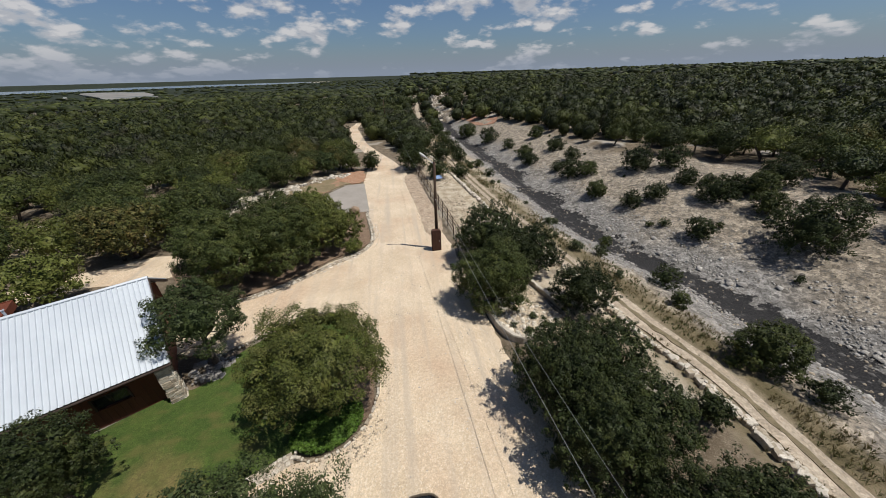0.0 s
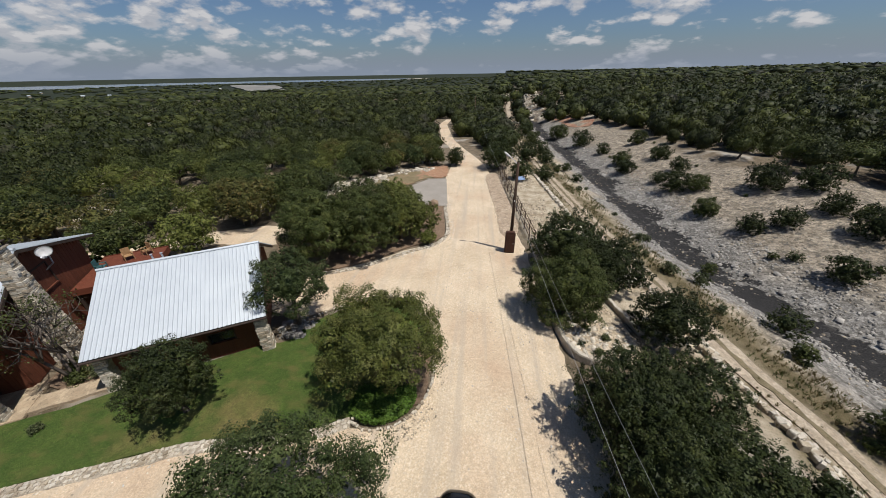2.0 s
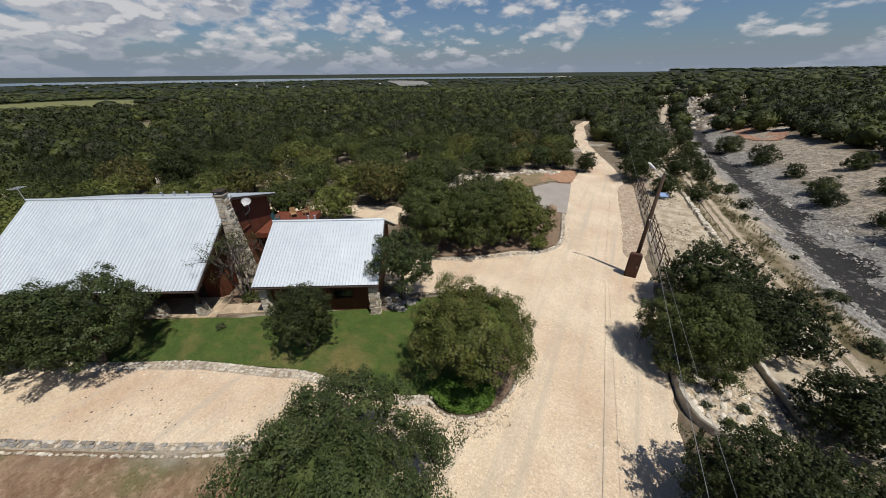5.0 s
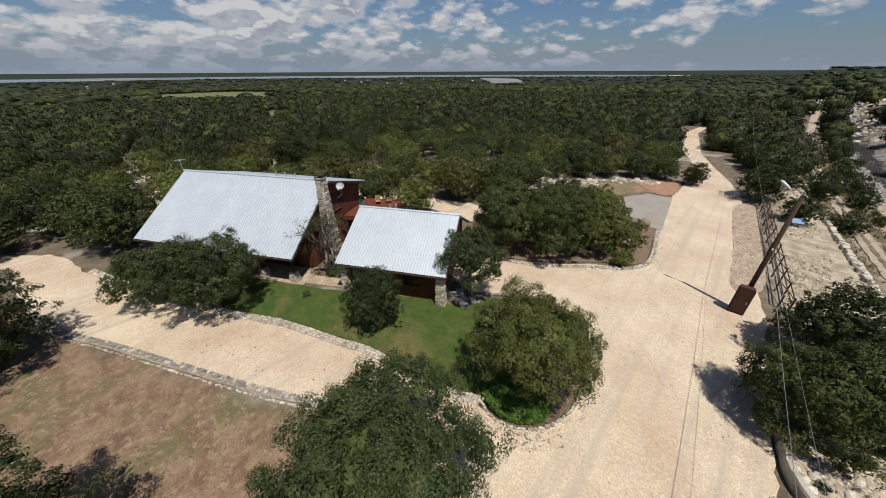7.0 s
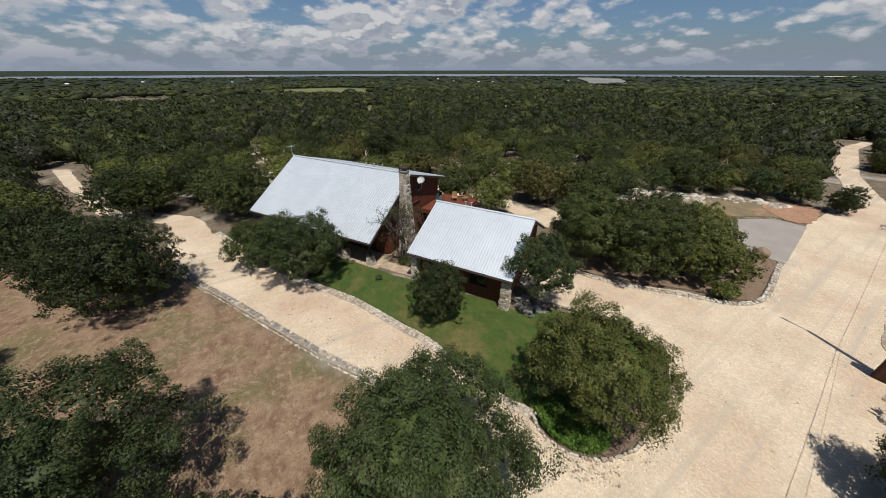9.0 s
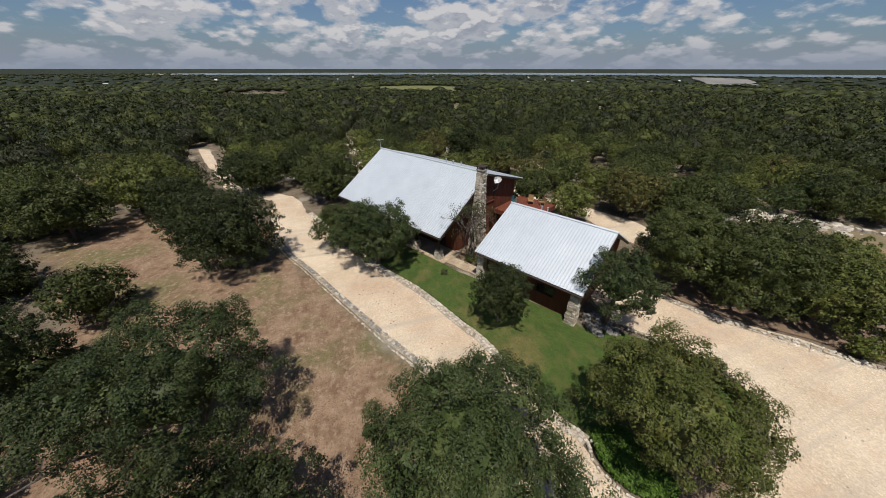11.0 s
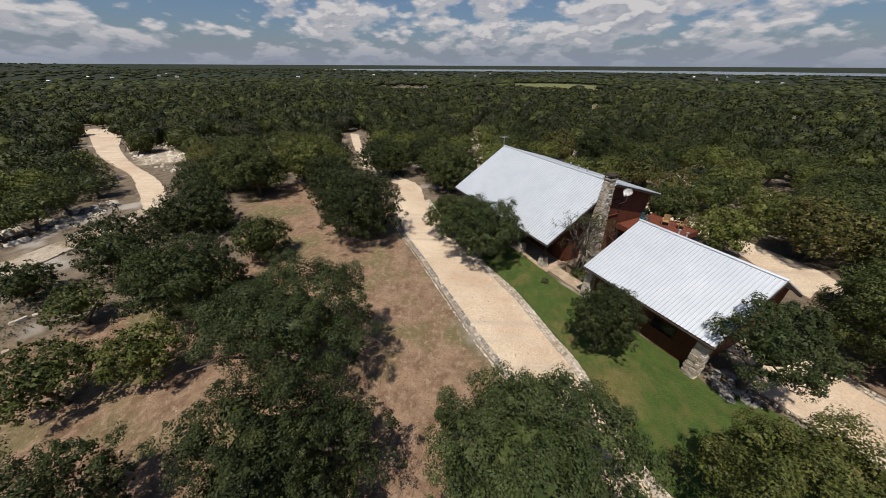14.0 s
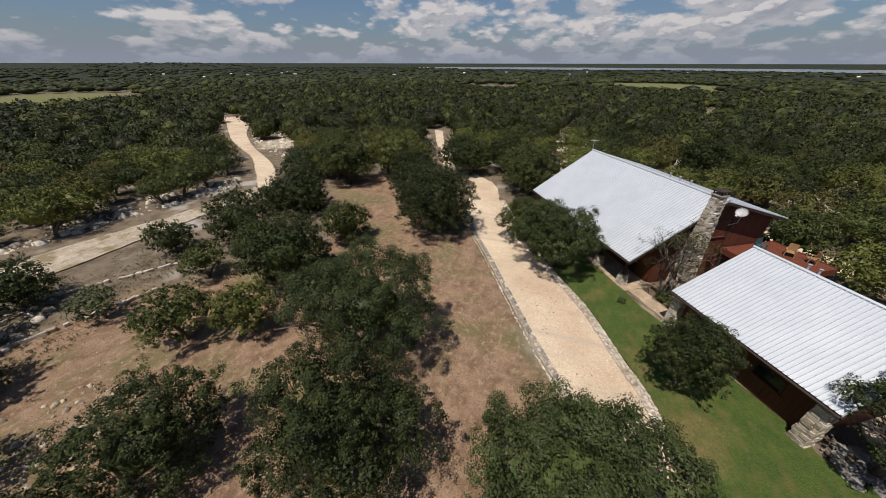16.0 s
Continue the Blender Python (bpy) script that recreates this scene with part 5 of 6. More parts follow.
def small_house():
    h = thing("small_house", "small red-brown board house with a ribbed silver metal roof", "house", rz=HOUSE_TURN)
    u0, u1, ve, vr, vb, ze, zr = -11.55, -3.72, 16.19, 20.72, 25.25, 2.55, 4.95
    r = ribbed_roof("roof", u1 - u0, (ve, ze), (vr, zr), h, ROOF, 0.2)
    r.matrix_basis = pose(u0, 0, 0)
    r2 = ribbed_roof("roof_back", u1 - u0, (vb, ze), (vr, zr), h, ROOF)
    r2.matrix_basis = pose(u0, 0, 0)
    bm = bmesh.new()
    tube_bm([(u0 - 0.02, vr, zr + 0.03), (u1 + 0.02, vr, zr + 0.03)], [0.09, 0.09], 6, bm)
    part("ridge_cap", bm, ROOF, h)
    part("fascia", box_bm(u0, u1, ve + 0.02, ve + 0.06, ze - 0.2, ze - 0.035), DARK_TRIM, h)
    bm = tube_bm([(u0, ve - 0.05, ze - 0.09), (u1, ve - 0.05, ze - 0.09)], [0.06, 0.06], 8)
    part("gutter", bm, DARK_TRIM, h)
    wu0, wu1, wv0, wv1 = u0 + 0.45, u1 - 0.45, ve + 0.75, vb - 0.75
    top = ze + (zr - ze) * (wv0 - ve) / (vr - ve) - 0.06
    holes = [(-6.9, -5.6, 0.95, 1.75), (-10.2, -9.3, 0.12, 2.1)]
    board_wall("wall_front", h, "u", wv0, wu0, wu1, 0.05, top, holes, -1)
    board_wall("wall_back", h, "u", wv1, wu0, wu1, 0.05, top, (), 1, 0.6)
    out = [(wv0 + 0.14, 0.05), (wv1 - 0.14, 0.05), (wv1 - 0.14, top), (vr, zr - 0.09), (wv0 + 0.14, top)]
    gable_wall("wall_end", wu1 - 0.14, wu1, out, SIDING, h)
    gable_wall("wall_end", wu0, wu0 + 0.14, out, SIDING, h)
    window("window", h, "u", wv0, -6.83, -5.67, 1.02, 1.68, -1, 1)
    d = part("door", box_bm(-10.17, -9.33, wv0 + 0.03, wv0 + 0.08, 0.12, 2.07), DARK_TRIM, h, "dark panelled door")
    part("door_handle", box_bm(-9.45, -9.40, wv0 - 0.02, wv0 + 0.03, 1.0, 1.12), ROOF_DULL, d)
    stone_mass("corner_pier", (u0 + 0.1, u0 + 0.62, ve + 0.25, ve + 0.8), h, 0.0, ze - 0.05, "white rubble stone pier", seed=3, taper=(u0 + 0.2, u0 + 0.6, ve + 0.3, ve + 0.75))
    stone_mass("corner_pier", (u1 - 0.75, u1 - 0.15, ve + 0.1, ve + 0.75), h, 0.0, ze - 0.05, "white rubble stone pier", seed=4, taper=(u1 - 0.65, u1 - 0.2, ve + 0.2, ve + 0.7))
    for v0, z0, v1, z1 in ((ve, ze, vr, zr), (vr, zr, vb, ze)):
        for u in (u0 + 0.02, u1 - 0.02):
            part("barge_board", tube_bm([(u, v0, z0 - 0.13), (u, v1, z1 - 0.13)], [0.09, 0.09], 4), DARK_TRIM, h)
    for k in (0.3, 0.36):
        u = u0 + (u1 - u0) * k
        part("roof_vent", tube_bm([(u, vr + 0.4, zr - 0.3), (u, vr + 0.4, zr + 0.22), (u, vr + 0.4, zr + 0.25)], [0.05, 0.05, 0.09], 8), ROOF_DULL, h)


def main_house():
    h = thing("main_house", "large red-brown board house with silver metal roof and stone chimney", "house", rz=HOUSE_TURN)
    u0, u1, ve, vr, vb, ze, zr, zb = -29.05, -14.75, 15.95, 22.0, 28.2, 2.55, 6.35, 4.55
    r = ribbed_roof("roof", u1 - u0, (ve, ze), (vr, zr), h, ROOF)
    r.matrix_basis = pose(u0, 0, 0)
    r2 = ribbed_roof("roof_back", u1 - u0, (vb, zb), (vr, zr), h, ROOF)
    r2.matrix_basis = pose(u0, 0, 0)
    part("ridge_cap", tube_bm([(u0 - 0.02, vr, zr + 0.03), (u1 + 0.02, vr, zr + 0.03)], [0.1, 0.1], 6), ROOF, h)
    part("fascia", box_bm(u0, u1, ve + 0.02, ve + 0.07, ze - 0.22, ze - 0.035), DARK_TRIM, h)
    part("gutter", tube_bm([(u0, ve - 0.05, ze - 0.09), (u1, ve - 0.05, ze - 0.09)], [0.06, 0.06], 8), DARK_TRIM, h)
    wu0, wu1, wv0, wv1 = u0 + 0.5, u1 - 0.55, 18.5, vb - 0.6
    top = ze + (zr - ze) * (wv0 - ve) / (vr - ve) - 0.06
    back = zr + (zb - zr) * (wv1 - vr) / (vb - vr) - 0.06
    holes = [(-17.4, -16.4, 0.2, 2.25), (-20.6, -18.6, 0.9, 2.1), (-24.6, -22.6, 0.9, 2.1)]
    board_wall("wall_front", h, "u", wv0, wu0, wu1, 0.05, top, holes, -1, 0.3)
    board_wall("wall_back", h, "u", wv1, wu0, wu1, 0.05, back, (), 1, 0.9)
    window("window", h, "u", wv0, -20.53, -18.67, 0.97, 2.03, -1, 2)
    window("window", h, "u", wv0, -24.53, -22.67, 0.97, 2.03, -1, 2)
    d = part("door", box_bm(-17.36, -16.44, wv0 + 0.03, wv0 + 0.08, 0.2, 2.2), DARK_TRIM, h, "dark panelled door")
    part("door_handle", box_bm(-16.58, -16.53, wv0 - 0.02, wv0 + 0.03, 1.1, 1.22), ROOF_DULL, d)
    out = [(wv0 + 0.14, 0.05), (wv1 - 0.14, 0.05), (wv1 - 0.14, back), (vr, zr - 0.1), (wv0 + 0.14, top)]
    gable_wall("wall_end", wu1 - 0.14, wu1, out, SIDING, h)
    gable_wall("wall_end", wu0, wu0 + 0.14, out, SIDING, h)
    bw = board_wall("end_boards", h, "v", wu1 + 0.02, wv0 + 0.1, wv1 - 0.1, 0.05, 1.0, (), 1, 0.28, slope=lambda v: (top + (zr - 0.1 - top) * (v - wv0) / (vr - wv0) if v < vr else zr - 0.1 + (back - zr) * (v - vr) / (wv1 - vr)) - 0.05)
    window("window", h, "v", wu1 + 0.05, 22.6, 23.9, 3.4, 4.7, 1, 1)
    # porch
    part("porch_slab", box_bm(u0 + 0.5, u1 + 0.1, ve + 0.35, wv0, 0.0, 0.16, 0.02), PAVING, h, "pale stone porch floor")
    for k, u in enumerate((-15.5, -18.15, -21.6, -25.1, -28.4)):
        p = stone_mass("porch_pier", (u - 0.26, u + 0.26, ve + 0.45, ve + 0.97), h, 0.16, 1.0, "short white stone pier", seed=30 + k, taper=(u - 0.2, u + 0.2, ve + 0.5, ve + 0.9))
        part("porch_post", box_bm(u - 0.08, u + 0.08, ve + 0.62, ve + 0.78, 1.0, ze + 0.18, 0.01), DARK_TRIM, h)
    part("porch_beam", box_bm(u0 + 0.3, u1 - 0.2, ve + 0.61, ve + 0.79, ze + 0.19, ze + 0.37), DARK_TRIM, h)
    # chimney
    stone_mass("chimney", (-14.95, -13.9, 19.95, 21.05), h, 0.0, 7.0, "tall tapered white rubble stone chimney", rows=0.15, seed=50, taper=(-14.66, -14.14, 20.3, 20.8), tan=0.35)
    part("chimney_cap", box_bm(-14.75, -14.05, 20.2, 20.9, 7.0, 7.1, 0.02), MORTAR, h)
    for a, b in ((-14.65, 20.3), (-14.15, 20.3), (-14.65, 20.8), (-14.15, 20.8)):
        part("flue_post", box_bm(a - 0.03, a + 0.03, b - 0.03, b + 0.03, 7.1, 7.3), DARK_TRIM, h)
    part("flue_cover", box_bm(-14.75, -14.05, 20.2, 20.9, 7.3, 7.35, 0.01), DARK_TRIM, h, "dark metal flue cover")
    for v0, z0, v1, z1 in ((ve, ze, vr, zr), (vr, zr, vb, zb)):
        for u in (u0 + 0.02, u1 - 0.02):
            part("barge_board", tube_bm([(u, v0, z0 - 0.14), (u, v1, z1 - 0.14)], [0.1, 0.1], 4), DARK_TRIM, h)
    for u, v in ((-19.2, 22.7), (-20.0, 22.6), (-18.4, 22.9)):
        z = zr + (zb - zr) * (v - vr) / (vb - vr)
        part("roof_vent", tube_bm([(u, v, z - 0.1), (u, v, z + 0.4), (u, v, z + 0.43)], [0.06, 0.06, 0.11], 8), ROOF_DULL, h)
    # weather vane at the far ridge end
    a = part("aerial_mast", tube_bm([(u0 - 0.1, vr, zr - 0.4), (u0 - 0.1, vr, zr + 1.0)], [0.025, 0.02], 6), ROOF_DULL, h)
    for k in range(4):
        part("aerial_rod", tube_bm([(u0 - 0.45, vr - 0.3 + k * 0.2, zr + 0.92), (u0 + 0.25, vr - 0.3 + k * 0.2, zr + 0.92)], [0.015, 0.015], 5), ROOF_DULL, a)
    part("aerial_boom", tube_bm([(u0 - 0.1, vr - 0.4, zr + 0.9), (u0 - 0.1, vr + 0.4, zr + 0.9)], [0.018, 0.018], 5), ROOF_DULL, a)


small_house()
main_house()


def satellite_dish():
    d = thing("satellite_dish", "white satellite dish on a mast by the gable", "satellite dish", rz=HOUSE_TURN)
    part("mast", tube_bm([(-14.7, 22.9, 4.6), (-13.9, 22.3, 5.2), (-13.8, 22.2, 5.75)], [0.035, 0.035, 0.035], 8), ROOF_DULL, d)
    bm = bmesh.new()
    rings = []
    for i in range(5):
        q = i / 4
        rings.append([bm.verts.new((0.34 * q * math.cos(a), 0.30 * q * math.sin(a), 0.09 * q * q)) for a in (2 * math.pi * k / 20 for k in range(20))] if i else [bm.verts.new((0, 0, 0))])
    for k in range(20):
        bm.faces.new((rings[0][0], rings[1][k], rings[1][(k + 1) % 20]))
        for r0, r1 in zip(rings[1:], rings[2:]):
            bm.faces.new((r0[k], r1[k], r1[(k + 1) % 20], r0[(k + 1) % 20]))
    bmesh.ops.solidify(bm, geom=bm.faces[:], thickness=0.015)
    dish = part("reflector", bm, WHITE, d, "white oval reflector", True)
    dish.matrix_basis = pose(-13.75, 22.0, 6.0, 55, 0, 20)
    part("feed_arm", tube_bm([(-13.75, 21.9, 5.7), (-13.6, 21.45, 5.85)], [0.02, 0.015], 6), ROOF_DULL, d)
    part("feed_horn", tube_bm([(-13.6, 21.48, 5.85), (-13.62, 21.4, 5.95)], [0.04, 0.05], 8), WHITE, d)


satellite_dish()


def deck():
    d = thing("deck", "raised red-stained timber deck between the two houses", "deck", rz=HOUSE_TURN)
    u0, u1, v0, v1, z = -15.1, -11.2, 24.0, 28.6, 2.5
    n = 26
    w = (v1 - v0) / n
    bm = box_bm(-0.5, 0.5, -0.5, 0.5, -0.5, 0.5)
    bmesh.ops.bevel(bm, geom=bm.edges[:], offset=0.05, segments=1, affect="EDGES")
    me = bpy.data.meshes.new("plank")
    bm.to_mesh(me)
    bm.free()
    me.materials.append(DECKING)
    fl = part("deck_frame", box_bm(u0 + 0.05, u1 - 0.05, v0 + 0.05, v1 - 0.05, z - 0.25, z - 0.04), DARK_TRIM, d)
    for i in range(n):
        child("plank", me, fl, m=Matrix.LocRotScale(((u0 + u1) / 2, v0 + (i + 0.5) * w, z - 0.02), None, (u1 - u0, w * 0.95, 0.04)))
    for u in (u0 + 0.15, (u0 + u1) / 2, u1 - 0.15):
        for v in (v0 + 0.15, v1 - 0.15):
            part("deck_post", box_bm(u - 0.07, u + 0.07, v - 0.07, v + 0.07, 0.0, z - 0.25), DARK_TRIM, d)
    part("apron", box_bm(u0, u1, v0 - 0.03, v0 + 0.02, z - 0.42, z), DECKING, d, "red-stained apron board")
    part("apron", box_bm(u1 - 0.02, u1 + 0.03, v0, v1, z - 0.42, z + 0.06), DECKING, d, "red-stained apron board")
    part("apron", box_bm(u0, u1, v1 - 0.02, v1 + 0.03, z - 0.42, z + 0.06), DECKING, d, "red-stained apron board")


deck()


def deck_chair(u, v, z, turn, mat, label):
    c = thing("deck_chair", label, "chair", group="chairs on the deck")
    c.matrix_basis = pose(0, 0, 0, 0, 0, HOUSE_TURN) @ pose(u, v, z, 0, 0, turn) @ Matrix.Scale(0.85, 4)
    part("seat", box_bm(-0.28, 0.28, -0.3, 0.25, 0.34, 0.39, 0.01), mat, c)
    b = part("backrest", box_bm(-0.28, 0.28, 0.22, 0.27, 0.37, 1.0, 0.01), mat, c)
    for sx in (-0.3, 0.3):
        part("armrest", box_bm(sx - 0.05, sx + 0.05, -0.32, 0.26, 0.56, 0.6, 0.01), mat, c)
        for sy in (-0.28, 0.22):
            part("leg", box_bm(sx - 0.03, sx + 0.03, sy - 0.03, sy + 0.03, 0.0, 0.56), mat, c)


deck_chair(-13.2, 27.4, 2.5, 30, TAN_WOOD, "tan wooden armchair on the red deck")
deck_chair(-12.2, 27.8, 2.5, -40, TAN_WOOD, "tan wooden armchair on the red deck")
deck_chair(-14.3, 26.2, 2.5, 90, TEAL, "teal metal armchair on the red deck")


# ---- pole, cables, fence ----
def utility_pole(x, y, top, lamp, label):
    p = thing("utility_pole", label, "utility pole", x, y, float(height(x, y)))
    part("shaft", tube_bm([(0, 0, -0.3), (0, 0, top * 0.5), (0, 0, top)], [0.15, 0.13, 0.1], 12), WOOD_POLE, p, smooth=True)
    part("bracket", tube_bm([(0, 0, top - 0.25), (-0.28, 0.03, top + 0.1), (-0.62, 0.06, top + 0.35)], [0.03, 0.03, 0.03], 8), ROOF_DULL, p)
    if lamp:
        hd = part("lamp_head", tube_bm([(-0.55, 0.05, top + 0.33), (-0.75, 0.07, top + 0.48), (-1.0, 0.1, top + 0.66), (-1.12, 0.11, top + 0.74)], [0.03, 0.06, 0.07, 0.03], 10), WHITE, p, "white street lamp head", True)
        part("lens", tube_bm([(-0.78, 0.07, top + 0.40), (-1.0, 0.1, top + 0.56)], [0.045, 0.045], 8), ROOF_DULL, hd)
    part("insulator", tube_bm([(0, -0.12, 4.75), (0, -0.2, 4.75)], [0.05, 0.04], 8), WHITE, p)
    return p


utility_pole(2.95, 25.3, 7.9, True, "tall dark wooden pole with a white street lamp")
utility_pole(-2.5, 117.0, 7.8, False, "distant dark wooden utility pole beside the road")


def pole_cover():
    c = thing("pole_cover", "rust-brown steel cabinet round the pole's foot", "utility box", 2.86, 25.1, 0.03)
    bm = bmesh.new()
    pts = [(-0.42, 0.0), (0.42, 0.0), (0.42, 1.85), (0.34, 2.0), (-0.34, 2.0), (-0.42, 1.85)]
    a = [bm.verts.new((x, -0.3, z)) for x, z in pts]
    b = [bm.verts.new((x, 0.12, z)) for x, z in pts]
    bm.faces.new(a)
    bm.faces.new(b[::-1])
    for i in range(6):
        bm.faces.new((a[(i + 1) % 6], a[i], b[i], b[(i + 1) % 6]))
    bmesh.ops.recalc_face_normals(bm, faces=bm.faces)
    bmesh.ops.bevel(bm, geom=bm.edges[:], offset=0.03, segments=2, affect="EDGES")
    body = part("cabinet", bm, RUST, c)
    part("cabinet_door", box_bm(-0.34, 0.34, -0.325, -0.302, 0.15, 1.75, 0.008), RUST, body)
    part("latch", box_bm(0.24, 0.28, -0.35, -0.325, 0.9, 1.05), ROOF_DULL, body)


pole_cover()


def cable(p0, p1, sag, r=0.009):
    pts = []
    for i in range(25):
        t = i / 24
        pts.append((p0[0] + (p1[0] - p0[0]) * t, p0[1] + (p1[1] - p0[1]) * t, p0[2] + (p1[2] - p0[2]) * t - sag * 4 * t * (1 - t)))
    c = thing("cable", "thin pale overhead cable slung from the pole", "cable", group="overhead cables")
    part("strand", tube_bm(pts, [r] * 25, 6), CABLE, c)


cable((2.95, 25.1, 4.75), (4.9, -6.0, 4.6), 0.45)
cable((3.1, 25.1, 4.75), (5.9, -6.0, 4.7), 0.45, 0.006)
cable((2.95, 25.5, 4.75), (-2.5, 116.8, 4.75), 0.9)


def rail_fence():
    f = thing("rail_fence", "weathered dark timber rail fence with crossed braces beside the road", "fence")
    a, b = Vector((3.0, 51.0, 0)), Vector((4.9, 27.6, 0))
    n = 10
    side = Vector((0.55, 0.05, 0))
    for row in (0, 1):
        posts = []
        for i in range(n + 1):
            p = a.lerp(b, i / n) + side * row
            part("post", tube_bm([(p.x, p.y, -0.2), (p.x, p.y, 1.0)], [0.055, 0.045], 7), WOOD_POLE, f)
            posts.append(p)
        for i in range(n):
            for z in (0.4, 0.85):
                part("rail", tube_bm([posts[i] + Vector((0, 0, z)), posts[i + 1] + Vector((0, 0, z))], [0.035, 0.035], 6), WOOD_POLE, f)
    for i in range(n):
        p, q = a.lerp(b, i / n), a.lerp(b, (i + 1) / n)
        part("brace", tube_bm([p + Vector((0, 0, 0.85)), q + side + Vector((0, 0, 0.85))], [0.03, 0.03], 6), WOOD_POLE, f)


rail_fence()


def blue_sign():
    s = thing("blue_sign", "blue panel lying tilted on a short post behind the fence", "sign", 6.0, 46.0, float(height(6.0, 46.0)))
    part("post", tube_bm([(0, 0, -0.2), (0, 0, 0.5)], [0.04, 0.04], 8), ROOF_DULL, s)
    b = part("panel", box_bm(-0.5, 0.5, -0.03, 0.03, -0.3, 0.3, 0.01), SIGN_BLUE, s, "blue panel")
    b.matrix_basis = pose(0, 0, 0.6, -50, 0, 20)


blue_sign()


def boulder(name, x, y, r, label, category, flat=0.75, mat=None, seed=0, group=""):
    bm = bmesh.new()
    bmesh.ops.create_icosphere(bm, subdivisions=3, radius=1.0)
    for v in bm.verts:
        n = noise.noise(v.co * 1.3 + Vector((seed * 7.1, 0, 0)))
        v.co = Vector((v.co.x, v.co.y, v.co.z * flat)) * r * (1 + 0.28 * n)
    ob = thing(name, label, category, x, y, float(height(x, y)) + r * flat * 0.75, group=group)
    part("stone", bm, mat or ROCKS, ob, smooth=True)
    return ob


boulder("boulder", -5.3, 35.2, 0.62, "round brown boulder on the bed by the concrete pad", "boulder", 0.9, material("brown sandstone", (0.2, 0.14, 0.09), (0.3, 0.22, 0.15), 2, 0.9, 0.6), 2)


def rock_field(name, poly, count, lo, hi, mat, label, seed=0, lift=0.0, flat=0.6):
    """Loose rocks strewn over a patch, joined; many small, few large."""
    rng = np.random.default_rng(seed)
    xs, ys = np.array([q[0] for q in poly]), np.array([q[1] for q in poly])
    X, Y = rng.uniform(xs.min(), xs.max(), count * 8), rng.uniform(ys.min(), ys.max(), count * 8)
    k = inside(X, Y, list(poly)) & (wave(X, Y, 0.55, seed) + rng.uniform(-0.7, 0.7, X.shape) > 0.05)
    X, Y = X[k][:count], Y[k][:count]
    n = len(X)
    base = np.array([(1, 1, -1), (-1, 1, -1), (-1, -1, -1), (1, -1, -1), (0.8, 0.8, 0.8), (-0.8, 0.8, 0.8), (-0.8, -0.8, 0.8), (0.8, -0.8, 0.8)], float) * 0.62
    quads = np.array([(4, 5, 6, 7), (0, 1, 5, 4), (1, 2, 6, 5), (2, 3, 7, 6), (3, 0, 4, 7)])
    v = base[None] * rng.uniform(0.7, 1.3, (n, 8, 3))
    s = lo + (hi - lo) * rng.uniform(0, 1, n) ** 3
    a = rng.uniform(0, 2 * math.pi, n)
    st = rng.uniform(0.6, 1.5, n)
    px, py, pz = v[..., 0] * (s * st)[:, None], v[..., 1] * s[:, None], v[..., 2] * (s * flat)[:, None]
    ca, sa = np.cos(a)[:, None], np.sin(a)[:, None]
    wx, wy = px * ca - py * sa + X[:, None], px * sa + py * ca + Y[:, None]
    wz = pz + (height(X, Y) + s * flat * 0.3 + lift)[:, None]
    f = (quads[None] + (np.arange(n) * 8)[:, None, None]).reshape(-1, 4)
    return tagged(new(name, data_mesh(name, np.stack([wx, wy, wz], -1).reshape(-1, 3), f, mat)), label, "rocks", kind="stuff")


def beside(line, a, b):
    """A strip between two offsets to the right of a line."""
    pts = along(rounded(line, 4, False), 2.0)
    return [(x + math.sin(h) * a, y - math.cos(h) * a) for x, y, h in pts] + [(x + math.sin(h) * b, y - math.cos(h) * b) for x, y, h in pts][::-1]


CREEK_NEAR = CREEK[2:-2]
rock_field("creek_rocks", beside(CREEK_NEAR, -1.7, -6.5), 9500, 0.025, 0.15, ROCKS, "pale grey broken limestone along the creek", 1)
rock_field("creek_rocks", beside(CREEK_NEAR, 1.5, 5.0), 7000, 0.025, 0.13, ROCKS, "pale grey broken limestone along the creek", 2)
rock_field("bank_rocks", BANK, 5500, 0.025, 0.12, STONE_TAN, "loose pale limestone rubble on the bank", 3)
rock_field("creek_ledges", beside(CREEK_NEAR, -1.5, 1.5), 1500, 0.05, 0.34, CREEK_STONE, "grey limestone ledges in the dark creek bed", 33, -0.06, 0.3)
rock_field("creek_ledges", beside(CREEK_NEAR, -1.9, -2.6), 1300, 0.08, 0.42, ROCKS, "broken pale limestone ledge beside the creek", 34, 0.02, 0.45)
rock_field("creek_ledges", beside(CREEK_NEAR, -3.6, -4.2), 800, 0.08, 0.36, ROCKS, "second broken ledge above the creek", 35, 0.02, 0.45)
rock_field("creek_ledges", beside(CREEK_NEAR, 1.6, 2.2), 900, 0.08, 0.34, ROCKS, "broken pale limestone ledge beside the creek", 36, 0.0, 0.45)
rock_field("garden_rocks", [(5.4, 15.5), (5.6, 13.6), (6.4, 12.9), (8.2, 12.6), (10.0, 14.4), (9.2, 17.2), (8.4, 19.0), (7.0, 17.5)], 1900, 0.025, 0.17, STONE_TAN, "tan and cream stones of a rock garden", 4)
rock_field("garden_rocks", [(5.5, 15.5), (5.7, 13.8), (6.5, 13.2), (8.2, 13.0), (9.6, 14.6), (9.0, 17.2), (8.3, 18.8), (7.0, 17.3)], 420, 0.04, 0.22, STONE, "white boulders among the rock garden's stones", 44, 0.02, 0.8)
